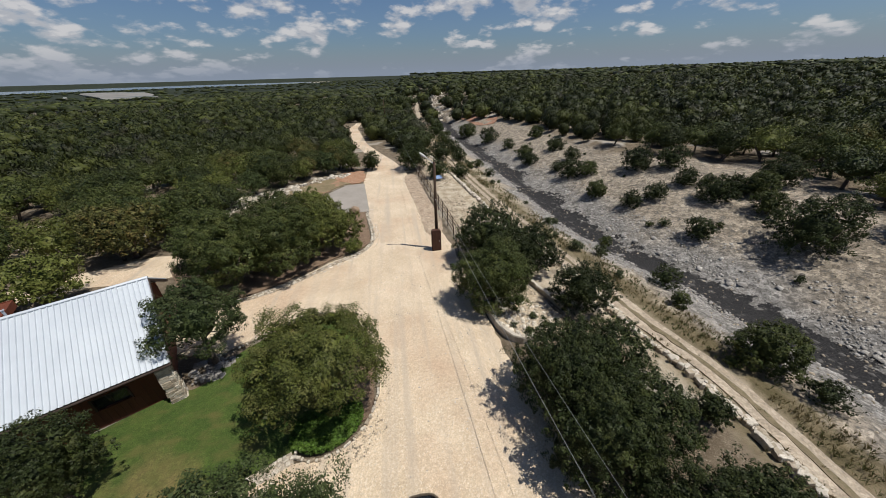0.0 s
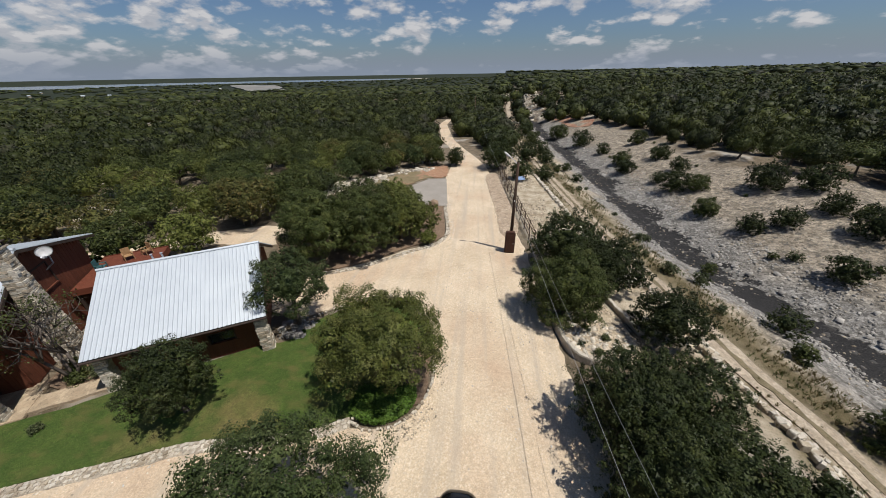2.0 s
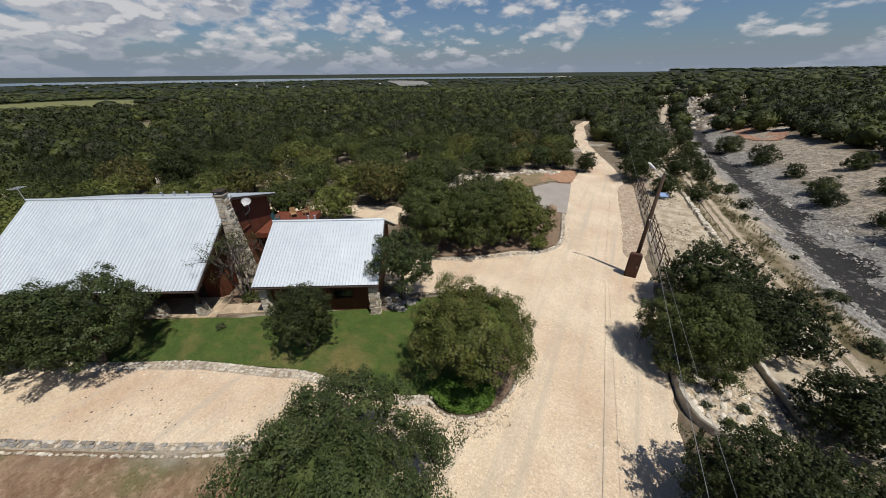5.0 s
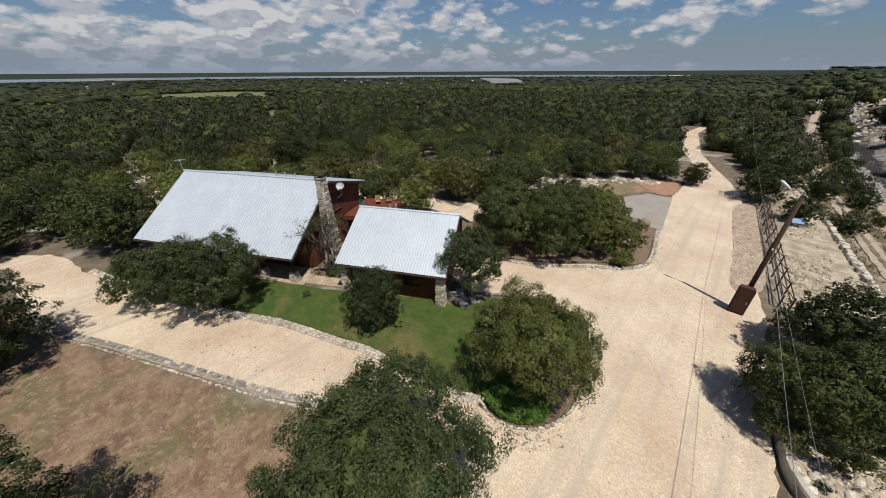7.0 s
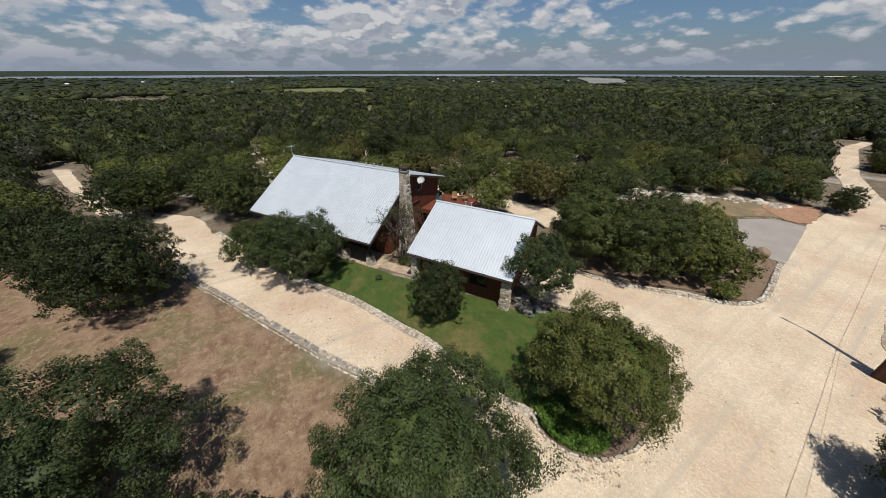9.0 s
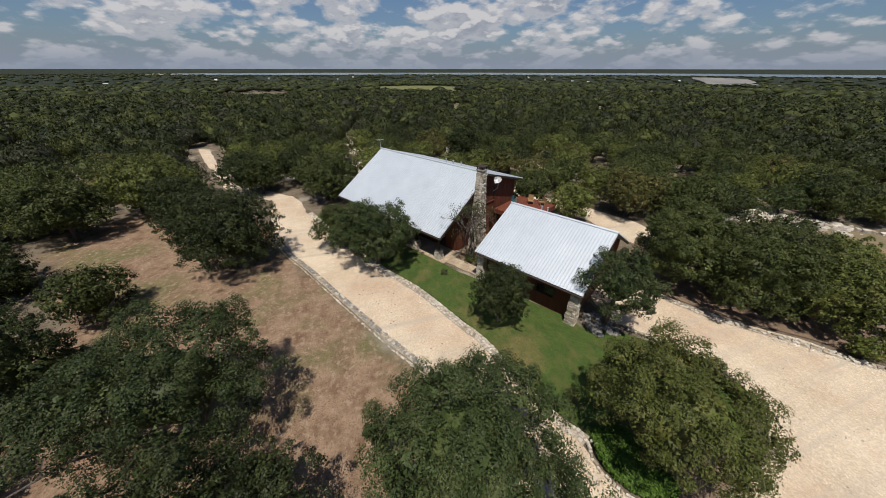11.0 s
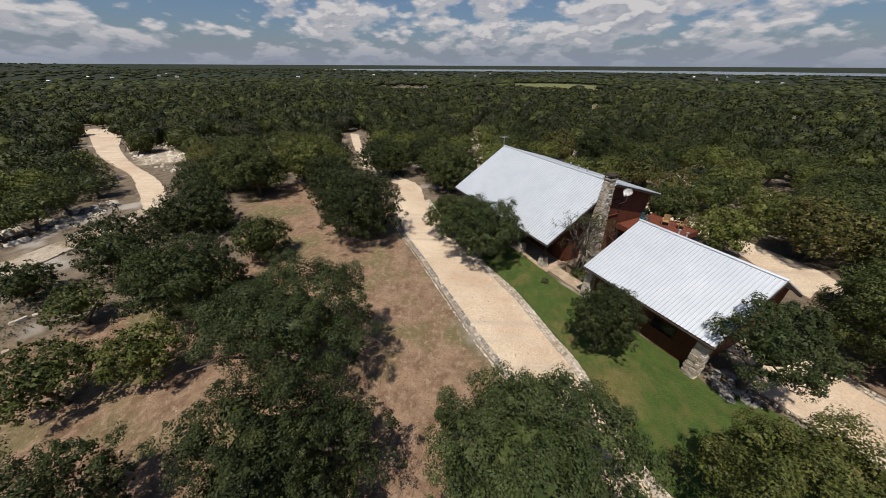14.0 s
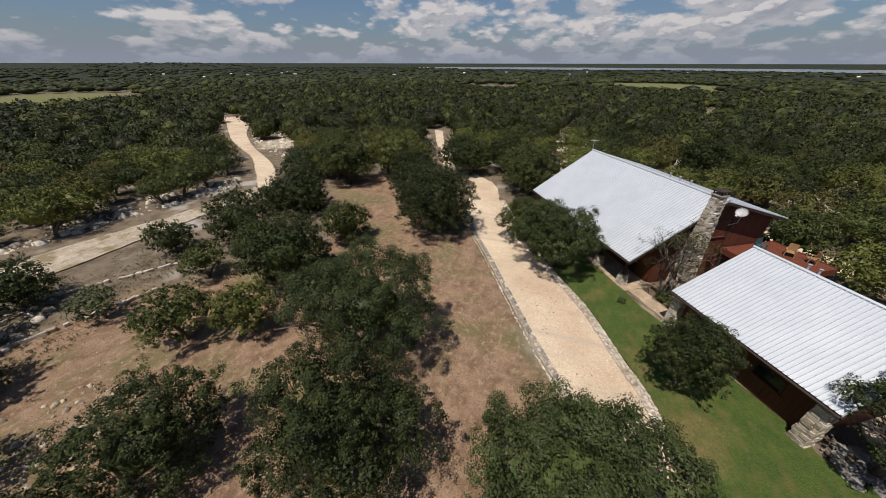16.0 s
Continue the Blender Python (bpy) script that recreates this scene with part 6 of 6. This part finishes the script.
rock_field("edge_rocks", [(-7, 54), (-12, 51.5), (-18, 46), (-24, 41), (-30, 36), (-32, 33), (-27, 32), (-20, 38), (-15, 44), (-9, 50)], 1100, 0.06, 0.6, STONE, "tumbled white limestone at the wood's edge", 5)
rock_field("field_stones", FIELD, 1500, 0.015, 0.06, STONE_TAN, "small pale stones on the dry field", 6)
rock_field("lane_rocks", [(4, -34), (-8, -33), (-8, -30), (-2, -24), (5, -18), (9, -26)], 700, 0.06, 0.5, STONE, "rough pale limestone beside the lane", 7)
rock_field("lane_rocks", [(-44, -43), (-49, -41), (-56, -50), (-68, -61), (-60, -66), (-50, -55)], 360, 0.08, 0.45, STONE, "white limestone ledges among the trees", 8)
rock_field("lane_rocks", [(4, -46), (-14, -41), (-30, -38), (-34, -41), (-14, -46), (4, -52)], 420, 0.1, 0.6, STONE, "white limestone ledges among the trees", 9)
rock_field("hill_rocks", [(17, 126), (22, 126), (25, 150), (27, 190), (22, 192), (18, 160)], 260, 0.2, 1.1, STONE, "white limestone outcrop on the hill", 10)
rock_field("verge_rocks", [(4.0, 50), (5.6, 28), (8.2, 28), (8.0, 45), (6.5, 58), (4.2, 58)], 1500, 0.03, 0.17, STONE_TAN, "tan stones strewn beside the fence", 11)
rock_field("road_pebbles", [(0.8, 50), (1.7, 36), (2.0, 27), (4.4, 28), (3.8, 38), (2.8, 52)], 2200, 0.02, 0.08, STONE_TAN, "loose stones at the road's edge", 12)
rock_field("road_pebbles", ROAD, 4500, 0.015, 0.06, ROCKS, "loose limestone chips on the gravel", 13, 0.03)
rock_field("bed_rubble", [(-4.0, 24.9), (-2.4, 26.6), (-2.3, 29.0), (-3.2, 36.4), (-4.2, 36.4), (-3.1, 29.6), (-3.2, 27.5), (-4.2, 26.0), (-6.6, 24.3), (-9.6, 21.2), (-9.3, 20.9)], 1500, 0.02, 0.11, STONE, "loose white rubble along the mulch bed's kerb", 15, 0.03)
rock_field("drive_chips", beside([(-5.4, 7.6), (-9, 6.4), (-12, 5.8), (-14, 5.0), (-18, 3.4), (-21.6, 1.3), (-27, -1.2)], -0.2, 0.8), 1500, 0.015, 0.07, STONE, "loose white chips along the lawn's kerb", 16, 0.03)
rock_field("tree_rocks", [(-12.0, 12.9), (-10.4, 13.0), (-9.9, 14.6), (-10.6, 15.2), (-12.0, 14.4)], 120, 0.06, 0.3, STONE_GREY, "grey stones heaped round the corner oak's foot", 17, 0.1)
rock_field("field_rubble", [(4, -4), (6, -14), (4, -28), (-3, -24), (-5, -18), (-1.5, -10), (0, -5)], 1800, 0.03, 0.22, STONE_TAN, "pale limestone rubble at the field's rough side", 18)
rock_field("leaf_litter", [(-3, 6.5), (-9, 5.6), (-18, 2.6), (-28, -2), (-28, -4.8), (-18, -0.2), (-10, 3.8)], 260, 0.02, 0.07, BARK, "dark leaf litter and clods on the drive", 19, 0.03, 0.2)
for _i, (_x, _y, _r) in enumerate(CLEARINGS):
    rock_field("clearing_rocks", [(_x + math.cos(_a) * _r, _y + math.sin(_a) * _r) for _a in np.arange(8) * math.pi / 4], 60, 0.08, 0.7, STONE, "white limestone ledges in a gap of the wood", 60 + _i)
rock_field("house_rocks", [(-50, -2), (-44, 6), (-40, 14), (-46, 22), (-56, 16), (-58, 2)], 260, 0.15, 0.9, STONE, "white limestone ledges behind the house", 14)


def parked_car():
    """Dark car of which the cabin shows."""
    c = thing("car", "glossy black car parked on the gravel road", "car", -0.25, 3.5, 0.03, 0)
    bm = bmesh.new()
    bmesh.ops.create_uvsphere(bm, u_segments=36, v_segments=18, radius=1.0)
    for v in bm.verts:
        k = [math.copysign(abs(q) ** e, q) for q, e in zip(v.co, (0.6, 0.6, 0.7))]
        v.co = Vector((k[0] * 0.9, k[1] * 2.2, 0.86 + k[2] * (0.68 if k[2] > 0 else 0.55)))
    part("body", bm, CAR_PAINT, c, smooth=True)
    part("windscreen", box_bm(-0.56, 0.56, -0.02, 0.02, -0.36, 0.36, 0.01), GLASS_DARK, c).matrix_basis = pose(0, -1.45, 1.32, 62, 0, 0)
    for sx in (-0.8, 0.8):
        for sy in (-1.4, 1.4):
            w = part("wheel", tube_bm([(sx - 0.11, sy, 0.33), (sx + 0.11, sy, 0.33)], [0.33, 0.33], 20), DARK_TRIM, c)
            part("rim", tube_bm([(sx - 0.12, sy, 0.33), (sx + 0.12, sy, 0.33)], [0.2, 0.2], 14), ROOF_DULL, w)


parked_car()


# ---- low stone kerbs and walls ----
def kerb(name, poly, label, size=0.42, wide=0.3, tall=0.2, rows=1, seed=0, lift=0.0, step=0.0, blocks=None, gap=1.0, patchy=0.0, bed=0.0, jit=0.35):
    """Courses of separate rough stones; step raises each further course. Past 300 stones the rest are joined into one part."""
    rng = random.Random(seed)
    k = thing(name, label, "kerb")
    if bed:
        half = rows * wide * gap * 0.5 + 0.03
        vs, fs = [], []
        for x, y, a in along(poly, 0.5):
            for s, dz in ((-half - 0.05, -0.06), (-half, 0.0), (half, step * (rows - 1)), (half + 0.05, -0.06)):
                px, py = x - math.sin(a) * s, y + math.cos(a) * s
                vs.append((px, py, float(height(px, py)) + bed + dz))
        for i in range(len(vs) // 4 - 1):
            fs += [(4 * i + q, 4 * i + 4 + q, 4 * i + 5 + q, 4 * i + 1 + q) for q in range(3)]
        child("mortar_bed", data_mesh("mortar_bed", vs, [q[::-1] for q in fs], MORTAR), k)
    mats = []
    for row in range(rows):
        for x, y, a in along(poly, size):
            if rng.random() < patchy:
                continue
            o = (row - (rows - 1) / 2) * wide * gap + rng.uniform(-0.03, 0.03)
            j = (rng.uniform(-0.4, 0.4) + row * 0.37) * size
            px, py = x - math.sin(a) * o + math.cos(a) * j, y + math.cos(a) * o + math.sin(a) * j
            m = Matrix.LocRotScale((px, py, float(height(px, py)) + lift + tall * 0.3 + row * step), Euler((rng.uniform(-0.12, 0.12), rng.uniform(-0.12, 0.12), a + rng.uniform(-jit, jit))),
                                   (size * rng.uniform(0.5, 1.25), wide * rng.uniform(0.65, 1.15), tall * rng.uniform(0.6, 1.3)))
            kinds = blocks or (STONE_BLOCKS, STONE_BLOCKS, STONE_BLOCKS, TAN_BLOCKS)
            mats.append((m, kinds[rng.randrange(len(kinds))][rng.randrange(10)]))
    mats.sort(key=lambda q: abs(q[0].translation.x + 8) + abs(q[0].translation.y - 8))
    for m, me in mats[:300]:
        child("stone", me, k, m=m)
    rest = {}
    for m, me in mats[300:]:
        rest.setdefault(me.materials[0].name, []).append((m, me))
    for key in sorted(rest):
        vs, fs = [], []
        for m, me in rest[key]:
            n = len(vs)
            vs += [m @ v.co for v in me.vertices]
            fs += [[n + i for i in f.vertices] for f in me.polygons]
        tagged(child("kerb_stones", data_mesh("kerb_stones", vs, fs, rest[key][0][1].materials[0]), k), kind="stuff")
    return k


def low_wall(name, poly, wide, tall, mat, label, step=0.25):
    """One continuous low wall with uneven faces and rounded top edges."""
    ring = ((-0.5, -0.3), (-0.5, 0.82), (-0.38, 1.0), (0.38, 1.0), (0.5, 0.82), (0.5, -0.3))
    vs, fs = [], []
    pts = along(poly, step)
    for i, (x, y, a) in enumerate(pts):
        w = wide * (1 + 0.12 * math.sin(i * 1.7) + 0.06 * math.sin(i * 4.1))
        h = tall * (1 + 0.07 * math.sin(i * 0.9 + 1) + 0.05 * math.sin(i * 3.3))
        for o, z in ring:
            vs.append((x - math.sin(a) * o * w, y + math.cos(a) * o * w, float(height(x, y)) + z * h))
    n = len(ring)
    for i in range(len(pts) - 1):
        fs += [(n * i + q, n * i + q + 1, n * i + n + q + 1, n * i + n + q) for q in range(n - 1)]
    fs += [tuple(range(n)), tuple(range(n * len(pts) - n, n * len(pts)))[::-1]]
    k = thing(name, label, "wall")
    child("masonry", data_mesh("masonry", vs, fs, mat), k)
    return k


LAWN_KERB = rounded([(-35.4, -4.0), (-27, -0.7), (-21.7, 1.9), (-18, 4.0), (-14, 5.6), (-12.1, 6.4), (-9.2, 7.0), (-6.8, 7.6), (-5.4, 8.3), (-4.3, 8.15), (-3.1, 8.6), (-2.3, 9.6), (-2.0, 11.2), (-2.4, 13.5), (-3.1, 15.9), (-5.1, 17.4), (-7.1, 17.6), (-10.2, 15.3)], 4, False)
kerb("lawn_kerb", [q for q in LAWN_KERB if q[0] < -5.2 and q[1] < 9], "low three-course kerb of rough pale limestone along the lawn", 0.19, 0.15, 0.1, 3, 1, 0.01, 0.03, None, 1.0, 0.12, 0.04, 0.6)
kerb("island_kerb", rounded([(-5.35, 8.25), (-4.7, 8.0), (-3.9, 8.1), (-3.1, 8.55), (-2.35, 9.5), (-2.0, 11.2), (-2.35, 13.5), (-3.1, 15.9), (-5.1, 17.4), (-7.1, 17.6), (-10.2, 15.3)], 4, False), "narrow kerb of small pale stones round the drive's island", 0.16, 0.14, 0.12, 1, 21, 0.04, 0.0, (STONE_BLOCKS, STONE_BLOCKS, TAN_BLOCKS))
rock_field("island_chips", [(-5.6, 7.7), (-4.3, 7.3), (-2.6, 7.7), (-1.5, 9.0), (-1.2, 11.2), (-1.8, 13.8), (-2.2, 13.5), (-1.85, 11.2), (-2.2, 9.5), (-3.1, 8.4), (-4.3, 7.95), (-5.5, 8.1)], 900, 0.015, 0.07, STONE_TAN, "loose chips outside the island's kerb", 30, 0.03)
kerb("drive_kerb", rounded([(-31.2, -7.0), (-26.9, -5.5), (-23.6, -3.7), (-18.4, -1.05), (-14, 1.2), (-11, 2.9), (-8.5, 3.9)], 4, False), "flush edging of grey limestone slabs along the drive", 0.2, 0.15, 0.07, 2, 2, 0.025, 0.0, (GREY_BLOCKS, GREY_BLOCKS, GREY_BLOCKS, TAN_BLOCKS, STONE_BLOCKS), 1.0, 0.12, 0.03)
kerb("drive_kerb", rounded([(-31.0, -7.35), (-26.7, -5.85), (-23.4, -4.05), (-18.2, -1.4), (-13.8, 0.85), (-10.8, 2.55), (-8.3, 3.55)], 4, False), "thin pale stone line beside the drive's grey edging", 0.24, 0.1, 0.08, 1, 12, 0.0, 0.0, (STONE_BLOCKS, TAN_BLOCKS))
kerb("bed_kerb", rounded([(-12.8, 19.8), (-9.5, 21.3), (-6.4, 23.9), (-4.0, 25.7), (-3.1, 27.5), (-3.05, 29.6), (-4.0, 35.4)], 4, False), "low kerb of pale limestone along the mulch bed", 0.22, 0.17, 0.13, 2, 3, 0.03, 0.03, None, 1.0, 0.1, 0.04)
kerb("forecourt_kerb", [(-16.0, 18.9), (-12.8, 19.8)], "short low limestone kerb by the forecourt", 0.3, 0.2, 0.16, 2, 4)
for _k, (_dx, _lift, _n) in enumerate(((0.0, 0.02, 51), (0.3, 0.05, 52), (0.6, 0.05, 53))):
    kerb("creek_wall", [(11.7 + _dx, 23.2), (12.7 + _dx, 20.6), (13.0 + _dx, 16.4), (13.2 + _dx, 14.0), (13.4 + _dx, 12.4), (13.7 + _dx, 11.0), (14.1 + _dx, 9.8), (14.2 + _dx, 8.2), (14.4 + _dx, 5.0), (14.5 + _dx, 0)], "tumbled course of white limestone blocks above the track", 0.3, 0.3, 0.3, 2, _n, _lift, 0.0, (STONE_BLOCKS, STONE_BLOCKS, TAN_BLOCKS), 1.0, 0.18, 0.0, 0.7)
low_wall("garden_wall", rounded([(5.05, 17.2), (5.1, 16.0), (5.2, 15.0), (5.45, 13.9), (5.95, 13.15), (6.6, 12.9), (7.4, 12.9)], 6, False), 0.3, 0.5, STONE, "curved low pale stone wall of the rock garden")
low_wall("garden_edging", [(8.7, 20.4), (9.0, 19.3), (9.4, 17.6), (9.9, 15.9), (10.2, 14.8)], 0.26, 0.35, STONE, "straight pale stone edging of the rock garden")
kerb("creek_wall", [(5.4, 69.9), (7.2, 59.4), (8.5, 52.3), (9.1, 44.2), (9.8, 38), (10.3, 30), (11.0, 24), (12.2, 19.2)], "broken white limestone edging above the track", 0.5, 0.4, 0.4, 2, 6, -0.05, 0, (STONE_BLOCKS,), 1, 0.2)
low_wall("terrace_wall", [(-47.5, 20.4), (-46.3, 21.7), (-44.2, 23.8), (-41.7, 25.8)], 0.35, 0.5, STONE, "low pale stone wall behind the house")
low_wall("terrace_wall", [(-39.9, 28.7), (-38.9, 30.0), (-37.9, 31.0), (-36.2, 32.2)], 0.3, 0.4, STONE, "low pale stone edging of the service lane")
kerb("lane_wall", [(-6.5, -32.2), (-8.2, -31.0), (-10.7, -29.1), (-14.2, -26.5)], "thin pale stone edging across dry grass", 0.5, 0.25, 0.22, 1, 7)
kerb("lane_wall", [(-3.0, -28.0), (-5.4, -27.0), (-7.4, -26.1), (-11.2, -24.8)], "thin pale stone edging across dry grass", 0.5, 0.25, 0.22, 1, 8)
kerb("wood_wall", rounded([(-8, 52.5), (-12, 50.2), (-17, 44.5), (-21, 40), (-27, 35)], 4, False), "tumbled white limestone edging at the wood", 0.55, 0.4, 0.3, 1, 9, 0, 0, None, 1, 0.2)


# ---- garden ----
def bare_tree():
    rng = np.random.default_rng(77)
    t = thing("bare_tree", "half-bare small tree with grey branches beside the chimney", "tree")
    t.matrix_basis = pose(0, 0, 0, 0, 0, HOUSE_TURN) @ pose(-13.5, 18.3, 0)
    trunk = bmesh.new()
    tips = []

    def grow(p, d, length, rad, depth):
        q = p + d * length * 0.5 + Vector(rng.normal(size=3)) * length * 0.06
        e = p + d * length
        tube_bm([p, q, e], [rad, rad * 0.85, rad * 0.65], 6 if depth < 2 else 4, trunk)
        if depth == 4:
            tips.append(e)
            return
        for _ in range(3 if depth < 3 else 2):
            nd = (d + Vector(rng.normal(size=3)) * 0.62 + Vector((0, 0, 0.06))).normalized()
            grow(e, nd, length * rng.uniform(0.6, 0.8), rad * 0.6, depth + 1)
    for k in range(3):
        grow(Vector((0, 0, -0.1)), Vector((rng.uniform(-0.45, 0.35), rng.uniform(-0.4, 0.3), 1)).normalized(), 2.0, 0.095, 0)
    part("trunk", trunk, BARK, t, smooth=True)
    pts = np.array([tuple(p) for p in tips])
    pts = pts[rng.permutation(len(pts))[:int(len(pts) * 0.35)]]
    c = np.repeat(pts, 26, 0) + rng.normal(size=(len(pts) * 26, 3)) * 0.16
    n = rng.normal(size=c.shape) + [0, 0, 0.8]
    n /= np.linalg.norm(n, axis=1, keepdims=True)
    v, f = leaf_quads(rng, c, n, 0.05)
    child("crown", data_mesh("crown", v, f, OAK), t, "sparse remaining leaves")


bare_tree()


def low_plants(name, poly, count, size, tall, mat, label, seed, category="groundcover"):
    rng = np.random.default_rng(seed)
    xs, ys = np.array([q[0] for q in poly]), np.array([q[1] for q in poly])
    X, Y = rng.uniform(xs.min(), xs.max(), count * 4), rng.uniform(ys.min(), ys.max(), count * 4)
    k = inside(X, Y, list(poly))
    X, Y = X[k][:count], Y[k][:count]
    z = height(X, Y) + 0.1 + rng.uniform(0.1, 1, len(X)) * tall * (0.7 + 0.3 * wave(X, Y, 2.4, seed))
    n = rng.normal(size=(len(X), 3)) * 0.5 + [0, 0, 1]
    n /= np.linalg.norm(n, axis=1, keepdims=True)
    v, f = leaf_quads(rng, np.stack([X, Y, z], 1), n, size)
    return tagged(new(name, data_mesh(name, v, f, mat)), label, category, kind="stuff")


def grass_tufts(name, poly, count, tall, mat, label, seed):
    """Clumps of dry blades, joined."""
    rng = np.random.default_rng(seed)
    xs, ys = np.array([q[0] for q in poly]), np.array([q[1] for q in poly])
    X, Y = rng.uniform(xs.min(), xs.max(), count * 8), rng.uniform(ys.min(), ys.max(), count * 8)
    k = inside(X, Y, list(poly)) & (wave(X, Y, 0.8, seed) + rng.uniform(-0.6, 0.6, X.shape) > 0)
    X, Y = X[k][:count], Y[k][:count]
    n = len(X)
    B = 9
    c = np.repeat(np.stack([X, Y, height(X, Y)], 1), B, 0)
    h = np.repeat(rng.uniform(0.5, 1.2, n) * tall, B)
    d = rng.normal(size=(n * B, 2)) * 0.32
    a = rng.uniform(0, 2 * math.pi, n * B)
    w = np.stack([np.cos(a), np.sin(a), np.zeros(n * B)], 1) * (0.006 + 0.014 * tall)
    top = c + np.stack([d[:, 0] * h, d[:, 1] * h, h], 1)
    mid = (c + top) / 2 + [0, 0, 0.02]
    v = np.stack([c - w, mid + w, top, mid - w], 1).reshape(-1, 3)
    return tagged(new(name, data_mesh(name, v, np.arange(len(v)).reshape(-1, 4), mat)), label, "grass", kind="stuff")


DRY_GRASS = leaf_material("dry grass blades", (0.15, 0.12, 0.05), (0.22, 0.18, 0.085), (0.12, 0.13, 0.05))
GREEN_GRASS = leaf_material("green grass blades", (0.06, 0.085, 0.02), (0.09, 0.12, 0.035), (0.14, 0.14, 0.05))
FIELD_GRASS = leaf_material("straw grass blades", (0.20, 0.14, 0.085), (0.28, 0.20, 0.125), (0.20, 0.18, 0.09))
TRACK_LINE = [(9.0, 90), (11.1, 53), (12.9, 34), (15.2, 16), (16.4, 11.6), (16.6, 7.8), (16.4, -4)]
grass_tufts("dry_grass", beside(TRACK_LINE, 1.3, 0.7), 700, 0.25, DRY_GRASS, "dry grass along the track", 21)
grass_tufts("dry_grass", beside(TRACK_LINE, -0.9, -3.6), 2200, 0.3, DRY_GRASS, "tall dry grass between track and creek", 22)
grass_tufts("green_grass", beside(TRACK_LINE, -0.8, -3.8), 1200, 0.32, GREEN_GRASS, "rough green grass between track and creek", 23)
grass_tufts("dry_grass", beside(TRACK_LINE, 0.9, 3.0), 700, 0.35, DRY_GRASS, "dry grass along the track", 24)
grass_tufts("dry_grass", FIELD, 2800, 0.06, FIELD_GRASS, "short dry grass on the brown field", 25)
grass_tufts("dry_grass", [(-3, -36), (-16, -33), (-16, -27), (-8, -24), (0, -24)], 1500, 0.15, GREEN_GRASS, "thin grass between the stone edgings", 26)
grass_tufts("lawn_grass", LAWN_EDGE, 3000, 0.06, GREEN_GRASS, "short green grass blades of the lawn", 27)
grass_tufts("dry_grass", beside(TRACK_LINE, 0.22, -0.22), 500, 0.18, DRY_GRASS, "dry grass between the ruts of the track", 28)
low_plants("groundcover", rounded([(-5.7, 8.75), (-5.3, 8.45), (-4.7, 8.2), (-3.9, 8.28), (-3.2, 8.7), (-2.65, 9.4), (-2.8, 10.3), (-3.7, 10.4), (-4.9, 10.2), (-5.7, 9.8)], 4), 11000, 0.05, 0.38, GROUNDCOVER, "bright green groundcover under the oak, held by the kerb", 5)
tree("shrub", -18.6, 9.6, 0.6, 0.9, OAK, "low dark shrub in the bed by the walk", "shrub", base=0.05, size=0.06, density=420, seed=301)
tree("shrub", -17.9, 10.2, 0.5, 0.7, SHRUB, "low grey-green shrub in the bed by the walk", "shrub", base=0.05, size=0.06, density=420, seed=302)
tree("shrub", -19.5, 6.4, 0.32, 0.45, SHRUB, "tiny grey-green shrub on the lawn", "shrub", base=0.03, size=0.05, density=500, seed=303)


for _i, (_x, _y, _r) in enumerate([(-20.6, 9.1, 0.55), (-19.9, 9.7, 0.6), (-21.2, 9.4, 0.45), (-20.6, 10.3, 0.5), (-21.8, 9.9, 0.4)]):
    tree("shrub", _x, _y, _r, _r * 1.3, (OAK, SHRUB)[_i % 2], "low leafy shrub in the bed between the houses", "shrub", base=0.04, size=0.08, density=420, seed=320 + _i, lumps=10)
for _i, (_x, _y, _r) in enumerate([(6.3, 14.2, 0.22), (7.1, 13.6, 0.25), (7.8, 14.8, 0.28), (6.9, 15.6, 0.25), (8.4, 14.0, 0.22), (7.6, 16.6, 0.3), (6.2, 16.2, 0.2), (8.2, 17.6, 0.3)]):
    tree("garden_plant", _x, _y, _r, _r * 1.5, (SHRUB, OAK)[_i % 2], "small grey-green plant among garden stones", "plant", base=0.02, size=0.07, density=500, seed=340 + _i, lumps=7, open_=0.5)
# ---- far houses ----
def far_house(x, y, w, d, turn, roof):
    h = thing("far_house", "tiny pale house on the far plain", "house", x, y, float(height(x, y)), turn, group="houses on the far plain")
    part("wall", box_bm(-w / 2, w / 2, -d / 2, d / 2, -0.5, 3.6), STONE_TAN, h)
    bm = bmesh.new()
    v = [bm.verts.new(c) for c in ((-w / 2 - 0.5, -d / 2 - 0.5, 3.6), (w / 2 + 0.5, -d / 2 - 0.5, 3.6), (w / 2 + 0.5, d / 2 + 0.5, 3.6), (-w / 2 - 0.5, d / 2 + 0.5, 3.6), (-w / 2 - 0.5, 0, 5.4), (w / 2 + 0.5, 0, 5.4))]
    for q in ((0, 1, 5, 4), (2, 3, 4, 5), (1, 2, 5), (3, 0, 4), (3, 2, 1, 0)):
        bm.faces.new([v[i] for i in q])
    part("roof", bm, roof, h)


_rng = random.Random(12)
for _i in range(26):
    _a = radians(_rng.choice((_rng.uniform(112, 150), _rng.uniform(38, 62), _rng.uniform(70, 120))))
    _d = _rng.uniform(1100, 2000)
    _x, _y = -math.sin(_a) * _d, math.cos(_a) * _d
    if not lake(np.array(_x), np.array(_y)):
        far_house(_x, _y, _rng.uniform(6, 10), _rng.uniform(4, 6), _rng.uniform(0, 180), _rng.choice((ROOF, ROOF_DULL, WHITE)))
